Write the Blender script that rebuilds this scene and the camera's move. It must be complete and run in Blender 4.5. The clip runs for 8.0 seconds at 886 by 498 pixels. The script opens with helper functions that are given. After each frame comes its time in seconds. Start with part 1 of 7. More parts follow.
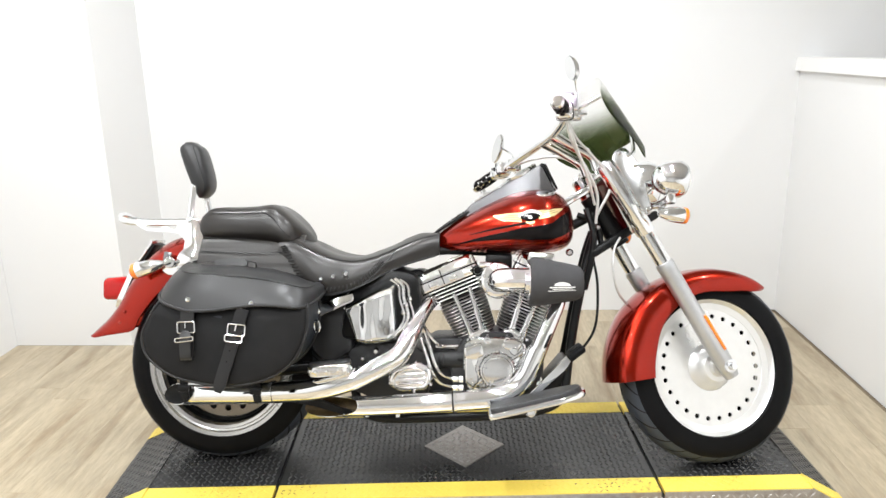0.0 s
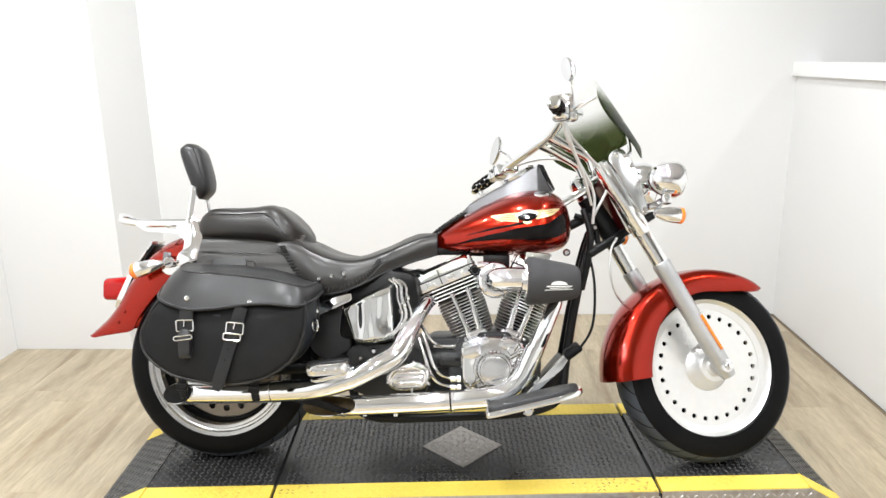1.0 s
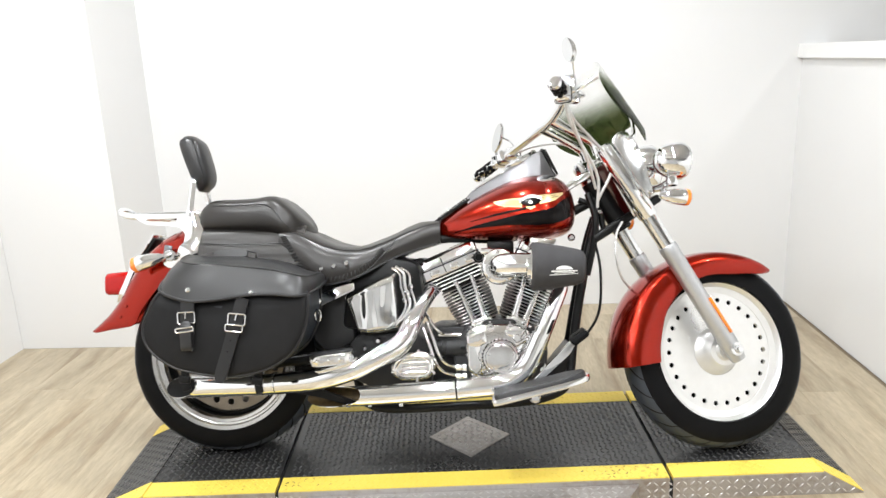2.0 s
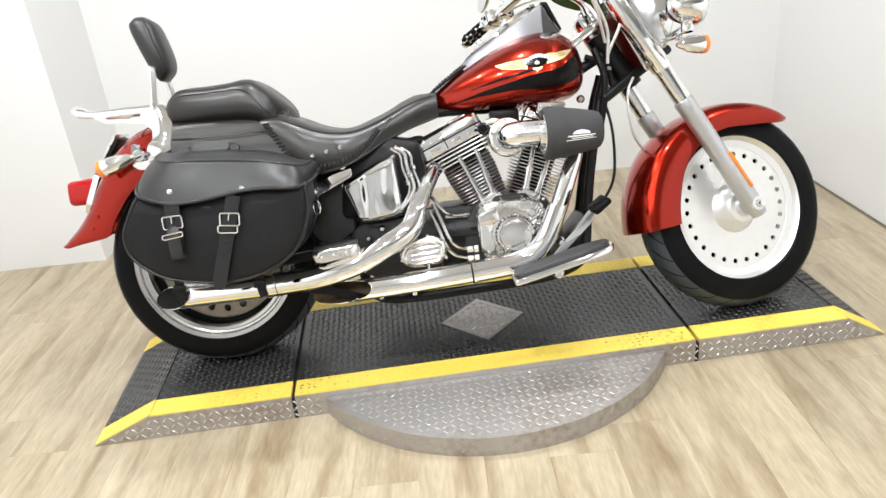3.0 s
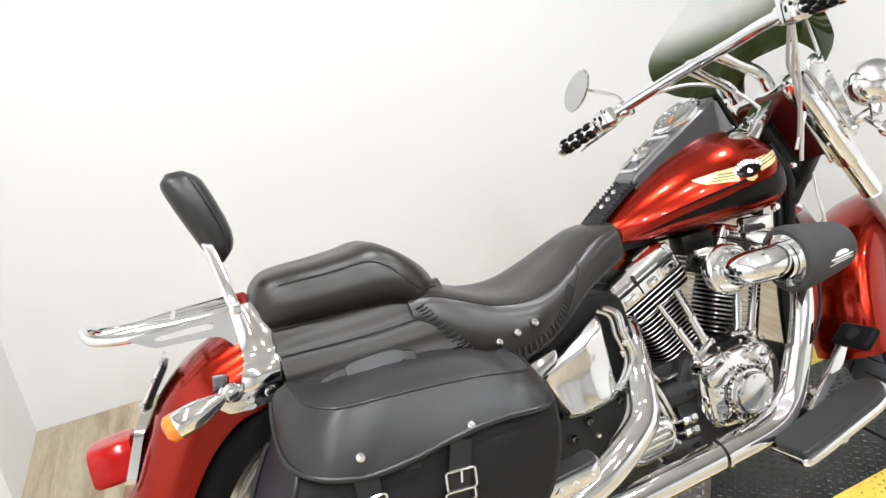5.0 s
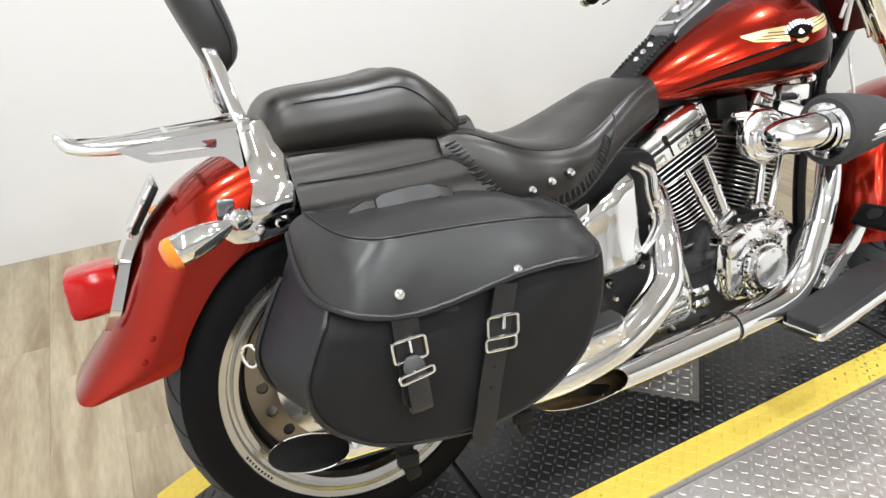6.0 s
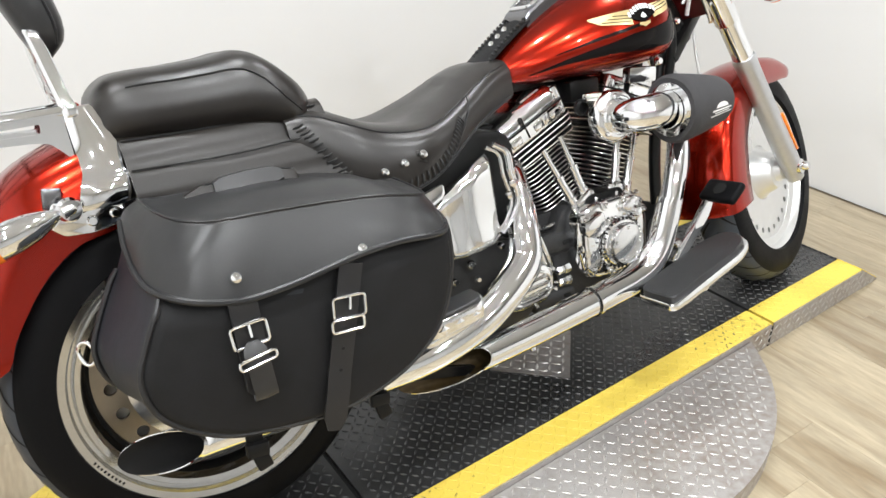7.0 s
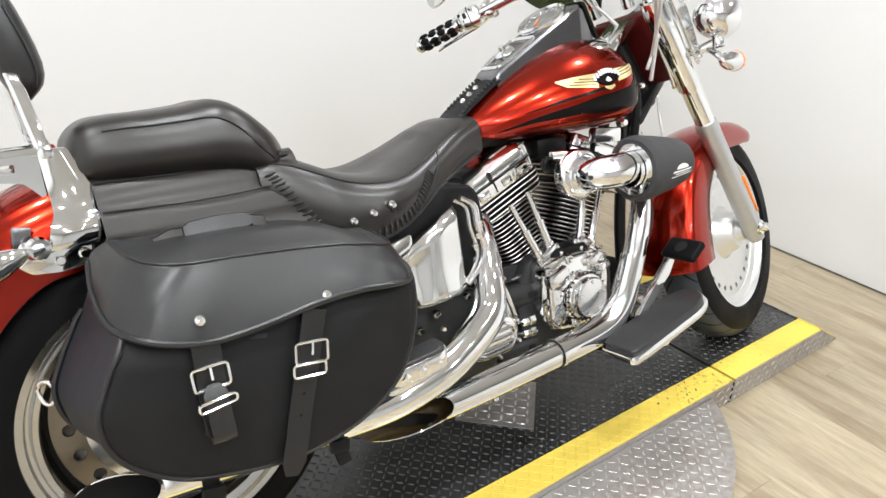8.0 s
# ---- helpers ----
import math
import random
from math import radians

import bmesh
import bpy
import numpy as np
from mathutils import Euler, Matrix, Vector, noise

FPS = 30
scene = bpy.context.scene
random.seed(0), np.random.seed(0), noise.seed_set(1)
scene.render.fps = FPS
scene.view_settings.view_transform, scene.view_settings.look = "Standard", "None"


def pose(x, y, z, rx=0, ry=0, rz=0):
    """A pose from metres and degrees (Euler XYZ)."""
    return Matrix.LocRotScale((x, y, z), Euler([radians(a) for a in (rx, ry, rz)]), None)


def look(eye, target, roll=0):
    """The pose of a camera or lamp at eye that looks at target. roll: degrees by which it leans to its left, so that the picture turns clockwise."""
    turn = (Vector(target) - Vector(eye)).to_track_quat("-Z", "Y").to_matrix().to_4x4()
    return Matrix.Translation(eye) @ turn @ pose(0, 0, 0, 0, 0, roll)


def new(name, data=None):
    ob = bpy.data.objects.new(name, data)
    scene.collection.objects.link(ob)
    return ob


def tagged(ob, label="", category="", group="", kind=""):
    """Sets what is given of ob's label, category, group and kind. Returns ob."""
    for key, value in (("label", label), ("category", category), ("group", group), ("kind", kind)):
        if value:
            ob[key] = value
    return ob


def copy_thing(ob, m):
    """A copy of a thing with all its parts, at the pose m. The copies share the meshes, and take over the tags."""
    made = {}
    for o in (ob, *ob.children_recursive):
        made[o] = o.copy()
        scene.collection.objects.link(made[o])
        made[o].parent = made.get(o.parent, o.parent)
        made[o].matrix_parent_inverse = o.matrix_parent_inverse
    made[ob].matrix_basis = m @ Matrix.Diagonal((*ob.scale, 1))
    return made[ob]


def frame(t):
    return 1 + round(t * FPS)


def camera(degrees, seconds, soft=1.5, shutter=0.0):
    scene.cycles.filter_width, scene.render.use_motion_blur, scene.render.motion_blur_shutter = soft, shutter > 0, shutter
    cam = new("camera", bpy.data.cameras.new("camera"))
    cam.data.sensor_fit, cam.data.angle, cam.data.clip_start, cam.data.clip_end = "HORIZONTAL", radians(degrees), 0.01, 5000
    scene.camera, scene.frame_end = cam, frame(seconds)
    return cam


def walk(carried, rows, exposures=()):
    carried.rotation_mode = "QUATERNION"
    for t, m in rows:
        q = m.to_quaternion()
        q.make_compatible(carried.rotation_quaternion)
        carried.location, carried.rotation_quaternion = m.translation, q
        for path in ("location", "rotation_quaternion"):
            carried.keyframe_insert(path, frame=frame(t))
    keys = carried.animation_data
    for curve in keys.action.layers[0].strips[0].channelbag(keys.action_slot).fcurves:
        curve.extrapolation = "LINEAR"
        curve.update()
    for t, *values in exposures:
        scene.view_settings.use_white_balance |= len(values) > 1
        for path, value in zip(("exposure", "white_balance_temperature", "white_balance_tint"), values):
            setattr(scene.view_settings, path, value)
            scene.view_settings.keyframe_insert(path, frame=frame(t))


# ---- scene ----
cam = camera(62.4, 8.0)
PATH = [
    (0, (-0.124, -2.082, 1.493), (-0.115, -0.154, 0.961), -1.1),
    (0.5, (-0.094, -2.102, 1.465), (-0.102, -0.168, 0.958), -1.8),
    (1, (-0.114, -2.106, 1.462), (-0.107, -0.17, 0.958), -1.1),
    (1.5, (-0.118, -2.083, 1.487), (-0.113, -0.155, 0.956), -1.4),
    (1.7, (-0.099, -2.101, 1.465), (-0.1, -0.166, 0.959), -1.8),
    (2.8, (-0.204, -1.949, 1.353), (-0.174, -0.049, 0.729), -5.1),
    (3, (-0.277, -1.908, 1.358), (-0.181, -0.084, 0.543), -6.3),
    (3.2, (-0.364, -1.853, 1.365), (-0.197, 0.005, 0.645), -3.2),
    (3.5, (-0.549, -1.678, 1.357), (-0.343, 0.215, 0.745), -4.1),
    (3.7, (-0.692, -1.534, 1.417), (-0.5, 0.372, 0.842), -3.5),
    (4, (-0.882, -1.393, 1.459), (-0.64, 0.51, 0.89), -3.8),
    (4.2, (-0.977, -1.332, 1.469), (-0.542, 0.513, 0.83), -4.9),
    (5.3, (-1.131, -0.853, 1.481), (-0.409, 0.868, 0.762), -8.2),
    (5.5, (-1.164, -0.815, 1.451), (-0.427, 0.882, 0.692), -5.5),
    (5.7, (-1.202, -0.777, 1.406), (-0.365, 0.826, 0.552), -2.7),
    (6, (-1.254, -0.777, 1.345), (-0.451, 0.764, 0.353), -2.0),
    (6.2, (-1.248, -0.782, 1.311), (-0.437, 0.711, 0.255), -2.0),
    (6.5, (-1.221, -0.811, 1.295), (-0.309, 0.629, 0.248), -1.7),
    (6.7, (-1.198, -0.817, 1.294), (-0.232, 0.604, 0.27), -0.3),
    (7, (-1.174, -0.838, 1.305), (-0.16, 0.574, 0.317), -0.4),
    (7.5, (-1.168, -0.865, 1.327), (-0.096, 0.559, 0.419), 2.2),
    (8, (-1.172, -0.874, 1.321), (-0.073, 0.554, 0.453), 2.1),
]
walk(cam, [(t, look(eye, target, roll)) for t, eye, target, roll in PATH],
     exposures=[(0.0, 0.16), (3.0, 0.10), (4.0, 0.06), (8.0, -0.03)])

# ---- world and light ----
world = bpy.data.worlds.new("world")
scene.world = world
world.use_nodes = True
wbg = world.node_tree.nodes["Background"]
wbg.inputs[0].default_value = (1.0, 0.97, 0.93, 1)
wbg.inputs[1].default_value = 0.35

CEIL = 2.9
LAMP_POWER = 18.0
# The last spot is an added, unseen lamp that brightens the far wall.
LAMP_SPOTS = [(x, y) for y in (-3.0, -1.8, -0.6, 0.6) for x in (-1.5, -0.35, 0.8)] + [(2.75, -0.6)]


# ---- materials ----
def material(name, base, rough=0.5, metal=0.0, coat=0.0, bump=0.0, scale=60.0, vary=0.0, fine=None, detail=4.0,
             rough_vary=0.0, specular=0.5, coat_rough=0.03, island=0.0, stretch=(1, 1, 1), object_vary=0.0, waves=0.0):
    m = bpy.data.materials.new(name)
    m.use_nodes = True
    nt = m.node_tree
    b = nt.nodes["Principled BSDF"]
    b.inputs["Base Color"].default_value = (*base, 1)
    b.inputs["Roughness"].default_value = rough
    b.inputs["Metallic"].default_value = metal
    b.inputs["Coat Weight"].default_value = coat
    b.inputs["Coat Roughness"].default_value = coat_rough
    b.inputs["Specular IOR Level"].default_value = specular
    tc = nt.nodes.new("ShaderNodeTexCoord")
    mp = nt.nodes.new("ShaderNodeMapping")
    mp.inputs["Scale"].default_value = stretch
    nt.links.new(tc.outputs["Object"], mp.inputs["Vector"])
    big = nt.nodes.new("ShaderNodeTexNoise")
    big.inputs["Scale"].default_value = scale * 0.12
    big.inputs["Detail"].default_value = 5.0
    nt.links.new(mp.outputs["Vector"], big.inputs["Vector"])
    small = nt.nodes.new("ShaderNodeTexNoise")
    small.inputs["Scale"].default_value = fine or scale
    small.inputs["Detail"].default_value = detail
    nt.links.new(mp.outputs["Vector"], small.inputs["Vector"])
    if vary or island or object_vary:
        mixed = nt.nodes.new("ShaderNodeMath")
        mixed.operation = "ADD"
        nt.links.new(big.outputs["Fac"], mixed.inputs[0])
        nt.links.new(small.outputs["Fac"], mixed.inputs[1])
        last = mixed.outputs[0]
        total = 1.0
        if object_vary:
            info = nt.nodes.new("ShaderNodeObjectInfo")
            mul = nt.nodes.new("ShaderNodeMath")
            mul.operation = "MULTIPLY_ADD"
            mul.inputs[1].default_value = object_vary
            nt.links.new(info.outputs["Random"], mul.inputs[0])
            nt.links.new(last, mul.inputs[2])
            last = mul.outputs[0]
            total += object_vary / 2
        ramp = nt.nodes.new("ShaderNodeMapRange")
        ramp.inputs["From Min"].default_value = total - 0.55
        ramp.inputs["From Max"].default_value = total + 0.55
        ramp.inputs["To Min"].default_value = 1 - vary
        ramp.inputs["To Max"].default_value = 1 + vary
        nt.links.new(last, ramp.inputs["Value"])
        col = nt.nodes.new("ShaderNodeMix")
        col.data_type = "RGBA"
        col.blend_type = "MULTIPLY"
        col.inputs["Factor"].default_value = 1.0
        col.inputs["A"].default_value = (*base, 1)
        nt.links.new(ramp.outputs["Result"], col.inputs["B"])
        nt.links.new(col.outputs["Result"], b.inputs["Base Color"])
    if rough_vary:
        rr = nt.nodes.new("ShaderNodeMapRange")
        rr.inputs["From Min"].default_value = 0.3
        rr.inputs["From Max"].default_value = 0.7
        rr.inputs["To Min"].default_value = max(0.0, rough - rough_vary)
        rr.inputs["To Max"].default_value = rough + rough_vary
        nt.links.new(big.outputs["Fac"], rr.inputs["Value"])
        nt.links.new(rr.outputs["Result"], b.inputs["Roughness"])
    if bump:
        bp = nt.nodes.new("ShaderNodeBump")
        bp.inputs["Strength"].default_value = 0.6
        bp.inputs["Distance"].default_value = bump
        nt.links.new(small.outputs["Fac"], bp.inputs["Height"])
        nt.links.new(bp.outputs["Normal"], b.inputs["Normal"])
        if waves:
            soft = nt.nodes.new("ShaderNodeTexNoise")
            soft.inputs["Scale"].default_value = 12.0
            soft.inputs["Detail"].default_value = 2.5
            soft.inputs["Distortion"].default_value = 0.6
            nt.links.new(mp.outputs["Vector"], soft.inputs["Vector"])
            sag = nt.nodes.new("ShaderNodeBump")
            sag.inputs["Strength"].default_value = 0.7
            sag.inputs["Distance"].default_value = waves
            nt.links.new(soft.outputs["Fac"], sag.inputs["Height"])
            nt.links.new(sag.outputs["Normal"], bp.inputs["Normal"])
    return m


M = {}
M["chrome"] = material("chrome", (0.885, 0.90, 0.915), 0.05, 1.0, rough_vary=0.03, scale=30)
M["castchrome"] = material("chrome_plated_casting", (0.90, 0.91, 0.92), 0.06, 1.0, bump=0.0014, scale=30, fine=85, detail=3.0, rough_vary=0.03)
M["brushed"] = material("polished_aluminium", (0.84, 0.85, 0.86), 0.20, 1.0, rough_vary=0.08, scale=50, vary=0.06, bump=0.0003)
M["castalu"] = material("satin_cast_fork_leg", (0.55, 0.56, 0.57), 0.40, 0.85, rough_vary=0.06, scale=60, vary=0.06)
M["wheel"] = material("bright_cast_aluminium", (0.80, 0.80, 0.79), 0.32, 0.82, rough_vary=0.08, scale=40, vary=0.05)
M["rim"] = material("machined_rim", (0.60, 0.60, 0.59), 0.24, 1.0, rough_vary=0.1, scale=40, vary=0.1)
M["bronze"] = material("dull_brake_steel", (0.27, 0.235, 0.19), 0.32, 1.0, rough_vary=0.1, scale=40, vary=0.15)
# Lugs a tone above the plate steel: their glint is put into the colour.
M["steellug"] = material("highlit_steel_lug", (0.54, 0.525, 0.51), 0.36, 0.7, rough_vary=0.08, scale=30, vary=0.10)
M["red"] = material("candy_red_paint", (0.335, 0.012, 0.002), 0.20, 0.90, coat=0.50, scale=900, vary=0.10, fine=2600)
M["darkred"] = material("dark_red_paint", (0.10, 0.008, 0.007), 0.35, 0.4, coat=1.0, scale=400, vary=0.06)
M["blackpaint"] = material("gloss_black_paint", (0.006, 0.005, 0.005), 0.16, 0.0, scale=400, vary=0.1, specular=0.14)
M["gold"] = material("gold_badge", (0.70, 0.55, 0.28), 0.35, 0.6, scale=200, vary=0.05)
M["white"] = material("white_badge", (0.80, 0.80, 0.78), 0.4, 0.0, scale=200, vary=0.02)
M["leather"] = material("black_leather", (0.015, 0.015, 0.0155), 0.35, 0.0, bump=0.00018, scale=160, vary=0.30, rough_vary=0.04, fine=420, specular=0.56, waves=0.0016)
M["seatleather"] = material("worn_seat_leather", (0.0115, 0.0094, 0.0078), 0.32, 0.0, bump=0.00022, scale=90, vary=0.35, rough_vary=0.05, fine=460, specular=0.58, waves=0.0012)
M["suede"] = material("matt_black_leather", (0.013, 0.013, 0.0135), 0.55, 0.0, bump=0.0005, scale=200, vary=0.35, fine=700, rough_vary=0.06, specular=0.16, waves=0.0015)
M["bibleather"] = material("grey_black_leather", (0.017, 0.0142, 0.0120), 0.36, 0.0, bump=0.0003, scale=120, vary=0.25, fine=420, rough_vary=0.03, specular=0.42, waves=0.0022)
M["gusset"] = material("grey_black_gusset_leather", (0.010, 0.0135, 0.019), 0.50, 0.0, bump=0.0003, scale=60, vary=0.3, fine=300, rough_vary=0.05, specular=0.5, waves=0.0022)
M["boardpad"] = material("worn_grey_rubber", (0.020, 0.020, 0.021), 0.40, 0.0, bump=0.0005, scale=60, vary=0.35, fine=500, rough_vary=0.1)
M["piping"] = material("leather_piping", (0.012, 0.012, 0.013), 0.34, 0.0, bump=0.0004, scale=300, vary=0.2)
M["stitch"] = material("leather_lacing", (0.010, 0.010, 0.010), 0.5, 0.0, bump=0.0003, scale=500, vary=0.2)
M["rubber"] = material("tyre_rubber", (0.005, 0.005, 0.0055), 0.52, 0.0, bump=0.0003, scale=80, vary=0.3, fine=600, rough_vary=0.1, specular=0.09)
M["tread"] = material("tread_rubber", (0.042, 0.049, 0.061), 0.45, 0.0, bump=0.0004, scale=60, vary=0.2, fine=500, rough_vary=0.08, specular=0.28)
M["groove"] = material("tyre_groove", (0.003, 0.003, 0.003), 0.9, 0.0, scale=80, vary=0.2)
M["black"] = material("satin_black_metal", (0.006, 0.006, 0.006), 0.32, 0.0, bump=0.0004, scale=150, vary=0.25, fine=500, specular=0.22)
M["case"] = material("wrinkle_black_engine", (0.020, 0.020, 0.0205), 0.42, 0.0, bump=0.0010, scale=200, vary=0.3, fine=900, specular=0.35)
M["finedge"] = material("machined_fin_edge", (0.66, 0.65, 0.63), 0.28, 1.0, scale=80, vary=0.08)
M["filter"] = material("filter_cloth", (0.042, 0.041, 0.043), 0.85, 0.0, bump=0.0010, scale=250, vary=0.2, fine=1100)
M["soot"] = material("pipe_soot", (0.075, 0.050, 0.020), 0.5, 0.5, scale=60, vary=0.6, bump=0.001)
M["amber"] = material("amber_lens", (0.90, 0.22, 0.015), 0.18, 0.0, coat=1.0, scale=300, vary=0.12)
M["redlens"] = material("red_lens", (0.38, 0.004, 0.003), 0.12, 0.0, specular=0.35, coat=0.2, scale=200, vary=0.2)
M["amberred"] = material("bright_red_lens_core", (0.75, 0.03, 0.015), 0.25, 0.0, coat=1.0, scale=400, vary=0.2)
M["glasslens"] = material("lamp_glass", (0.75, 0.76, 0.76), 0.06, 0.7, coat=1.0, scale=300, vary=0.08)
M["satin"] = material("satin_console_steel", (0.24, 0.24, 0.25), 0.22, 1.0, rough_vary=0.06, scale=40, vary=0.06)
M["dial"] = material("dial_face", (0.07, 0.07, 0.07), 0.3, 0.2, coat=1.0, scale=300, vary=0.1)
M["cable"] = material("clear_braided_cable", (0.66, 0.66, 0.65), 0.3, 0.5, bump=0.0006, scale=900, vary=0.2)
M["mirror"] = material("mirror_glass", (0.74, 0.75, 0.76), 0.01, 1.0)
# Lugs painted lighter than the mat, in place of the highlights they catch.
M["matlug"] = material("highlit_mat_lug", (0.066, 0.066, 0.066), 0.32, 0.0, bump=0.0004, scale=14, vary=0.7, fine=120, rough_vary=0.1)
M["mat"] = material("black_diamond_mat", (0.024, 0.024, 0.024), 0.30, 0.0, bump=0.0006, scale=22, vary=0.45, fine=300, rough_vary=0.12, specular=0.75)
M["wall"] = material("white_wall_paint", (0.77, 0.77, 0.768), 0.62, 0.0, bump=0.0005, scale=16, vary=0.015, fine=260)
M["ceiling"] = material("ceiling_paint", (0.62, 0.62, 0.615), 0.8, 0.0, bump=0.0008, scale=12, vary=0.03, fine=140)
M["shop"] = material("unseen_wall_paint", (0.56, 0.56, 0.56), 0.7, 0.0, bump=0.0008, scale=10, vary=0.1, fine=120)
M["trim"] = material("white_cap", (0.86, 0.86, 0.85), 0.4, 0.0, scale=20, vary=0.02)
M["underlay"] = material("floor_underlay", (0.21, 0.165, 0.11), 0.8, 0.0, scale=60, vary=0.2)
M["gap"] = material("joint_shade_fill", (0.012, 0.012, 0.012), 0.8, 0.0, scale=60, vary=0.3)
M["housing"] = material("lamp_housing", (0.7, 0.7, 0.7), 0.4, 0.2, scale=60, vary=0.03)


def wood_material():
    m = bpy.data.materials.new("light_oak_plank")
    m.use_nodes = True
    nt = m.node_tree
    b = nt.nodes["Principled BSDF"]
    tc = nt.nodes.new("ShaderNodeTexCoord")
    info = nt.nodes.new("ShaderNodeObjectInfo")
    off = nt.nodes.new("ShaderNodeVectorMath")
    off.operation = "MULTIPLY_ADD"
    off.inputs[1].default_value = (37.0, 19.0, 53.0)
    nt.links.new(info.outputs["Random"], off.inputs[0])
    nt.links.new(tc.outputs["Object"], off.inputs[2])
    mp = nt.nodes.new("ShaderNodeMapping")
    mp.inputs["Scale"].default_value = (6.5, 0.75, 1.0)
    nt.links.new(off.outputs[0], mp.inputs["Vector"])
    grain = nt.nodes.new("ShaderNodeTexNoise")
    grain.inputs["Scale"].default_value = 2.2
    grain.inputs["Detail"].default_value = 5.0
    grain.inputs["Distortion"].default_value = 0.7
    nt.links.new(mp.outputs["Vector"], grain.inputs["Vector"])
    mp2 = nt.nodes.new("ShaderNodeMapping")
    mp2.inputs["Scale"].default_value = (34.0, 5.5, 1.0)
    nt.links.new(off.outputs[0], mp2.inputs["Vector"])
    fine = nt.nodes.new("ShaderNodeTexNoise")
    fine.inputs["Scale"].default_value = 3.0
    fine.inputs["Detail"].default_value = 4.0
    nt.links.new(mp2.outputs["Vector"], fine.inputs["Vector"])
    ramp = nt.nodes.new("ShaderNodeValToRGB")
    ramp.color_ramp.elements[0].position = 0.27
    ramp.color_ramp.elements[0].color = (0.270, 0.198, 0.114, 1)
    ramp.color_ramp.elements[1].position = 0.68
    ramp.color_ramp.elements[1].color = (0.485, 0.408, 0.282, 1)
    mid = ramp.color_ramp.elements.new(0.48)
    mid.color = (0.400, 0.330, 0.222, 1)
    nt.links.new(grain.outputs["Fac"], ramp.inputs["Fac"])
    tone = nt.nodes.new("ShaderNodeMapRange")
    tone.inputs["To Min"].default_value = 0.92
    tone.inputs["To Max"].default_value = 1.06
    nt.links.new(info.outputs["Random"], tone.inputs["Value"])
    streak = nt.nodes.new("ShaderNodeMapRange")
    streak.inputs["From Min"].default_value = 0.3
    streak.inputs["From Max"].default_value = 0.7
    streak.inputs["To Min"].default_value = 0.85
    streak.inputs["To Max"].default_value = 1.09
    nt.links.new(fine.outputs["Fac"], streak.inputs["Value"])
    both = nt.nodes.new("ShaderNodeMath")
    both.operation = "MULTIPLY"
    nt.links.new(tone.outputs["Result"], both.inputs[0])
    nt.links.new(streak.outputs["Result"], both.inputs[1])
    col = nt.nodes.new("ShaderNodeMix")
    col.data_type = "RGBA"
    col.blend_type = "MULTIPLY"
    col.inputs["Factor"].default_value = 1.0
    nt.links.new(ramp.outputs["Color"], col.inputs["A"])
    nt.links.new(both.outputs[0], col.inputs["B"])
    nt.links.new(col.outputs["Result"], b.inputs["Base Color"])
    b.inputs["Roughness"].default_value = 0.30
    b.inputs["Specular IOR Level"].default_value = 0.65
    bp = nt.nodes.new("ShaderNodeBump")
    bp.inputs["Strength"].default_value = 0.35
    bp.inputs["Distance"].default_value = 0.0006
    nt.links.new(fine.outputs["Fac"], bp.inputs["Height"])
    nt.links.new(bp.outputs["Normal"], b.inputs["Normal"])
    return m


def tinted_glass(up_row):
    m = bpy.data.materials.new("smoked_green_acrylic")
    m.use_nodes = True
    nt = m.node_tree
    out = nt.nodes["Material Output"]
    nt.nodes.remove(nt.nodes["Principled BSDF"])
    tr = nt.nodes.new("ShaderNodeBsdfTransparent")
    tc = nt.nodes.new("ShaderNodeTexCoord")
    sep = nt.nodes.new("ShaderNodeVectorMath")
    sep.operation = "DOT_PRODUCT"
    sep.inputs[1].default_value = up_row[:3]
    nt.links.new(tc.outputs["Object"], sep.inputs[0])
    fade = nt.nodes.new("ShaderNodeMapRange")
    fade.interpolation_type = "SMOOTHSTEP"
    fade.inputs["From Min"].default_value = 1.155 - up_row[3]
    fade.inputs["From Max"].default_value = 1.265 - up_row[3]
    nt.links.new(sep.outputs["Value"], fade.inputs["Value"])
    tint = nt.nodes.new("ShaderNodeMix")
    tint.data_type = "RGBA"
    tint.inputs["A"].default_value = (0.19, 0.225, 0.12, 1)
    tint.inputs["B"].default_value = (0.99, 0.995, 0.99, 1)
    nt.links.new(fade.outputs["Result"], tint.inputs["Factor"])
    nt.links.new(tint.outputs["Result"], tr.inputs["Color"])
    gl = nt.nodes.new("ShaderNodeBsdfGlossy")
    gl.inputs["Roughness"].default_value = 0.03
    lw = nt.nodes.new("ShaderNodeLayerWeight")
    lw.inputs["Blend"].default_value = 0.5
    pw = nt.nodes.new("ShaderNodeMath")
    pw.operation = "POWER"
    pw.inputs[1].default_value = 5.0
    nt.links.new(lw.outputs["Facing"], pw.inputs[0])
    fr = nt.nodes.new("ShaderNodeMath")
    fr.operation = "MULTIPLY_ADD"
    fr.inputs[1].default_value = 0.4
    fr.inputs[2].default_value = 0.04
    nt.links.new(pw.outputs[0], fr.inputs[0])
    mix = nt.nodes.new("ShaderNodeMixShader")
    nt.links.new(fr.outputs[0], mix.inputs["Fac"])
    nt.links.new(tr.outputs["BSDF"], mix.inputs[1])
    nt.links.new(gl.outputs["BSDF"], mix.inputs[2])
    nt.links.new(mix.outputs["Shader"], out.inputs["Surface"])
    return m


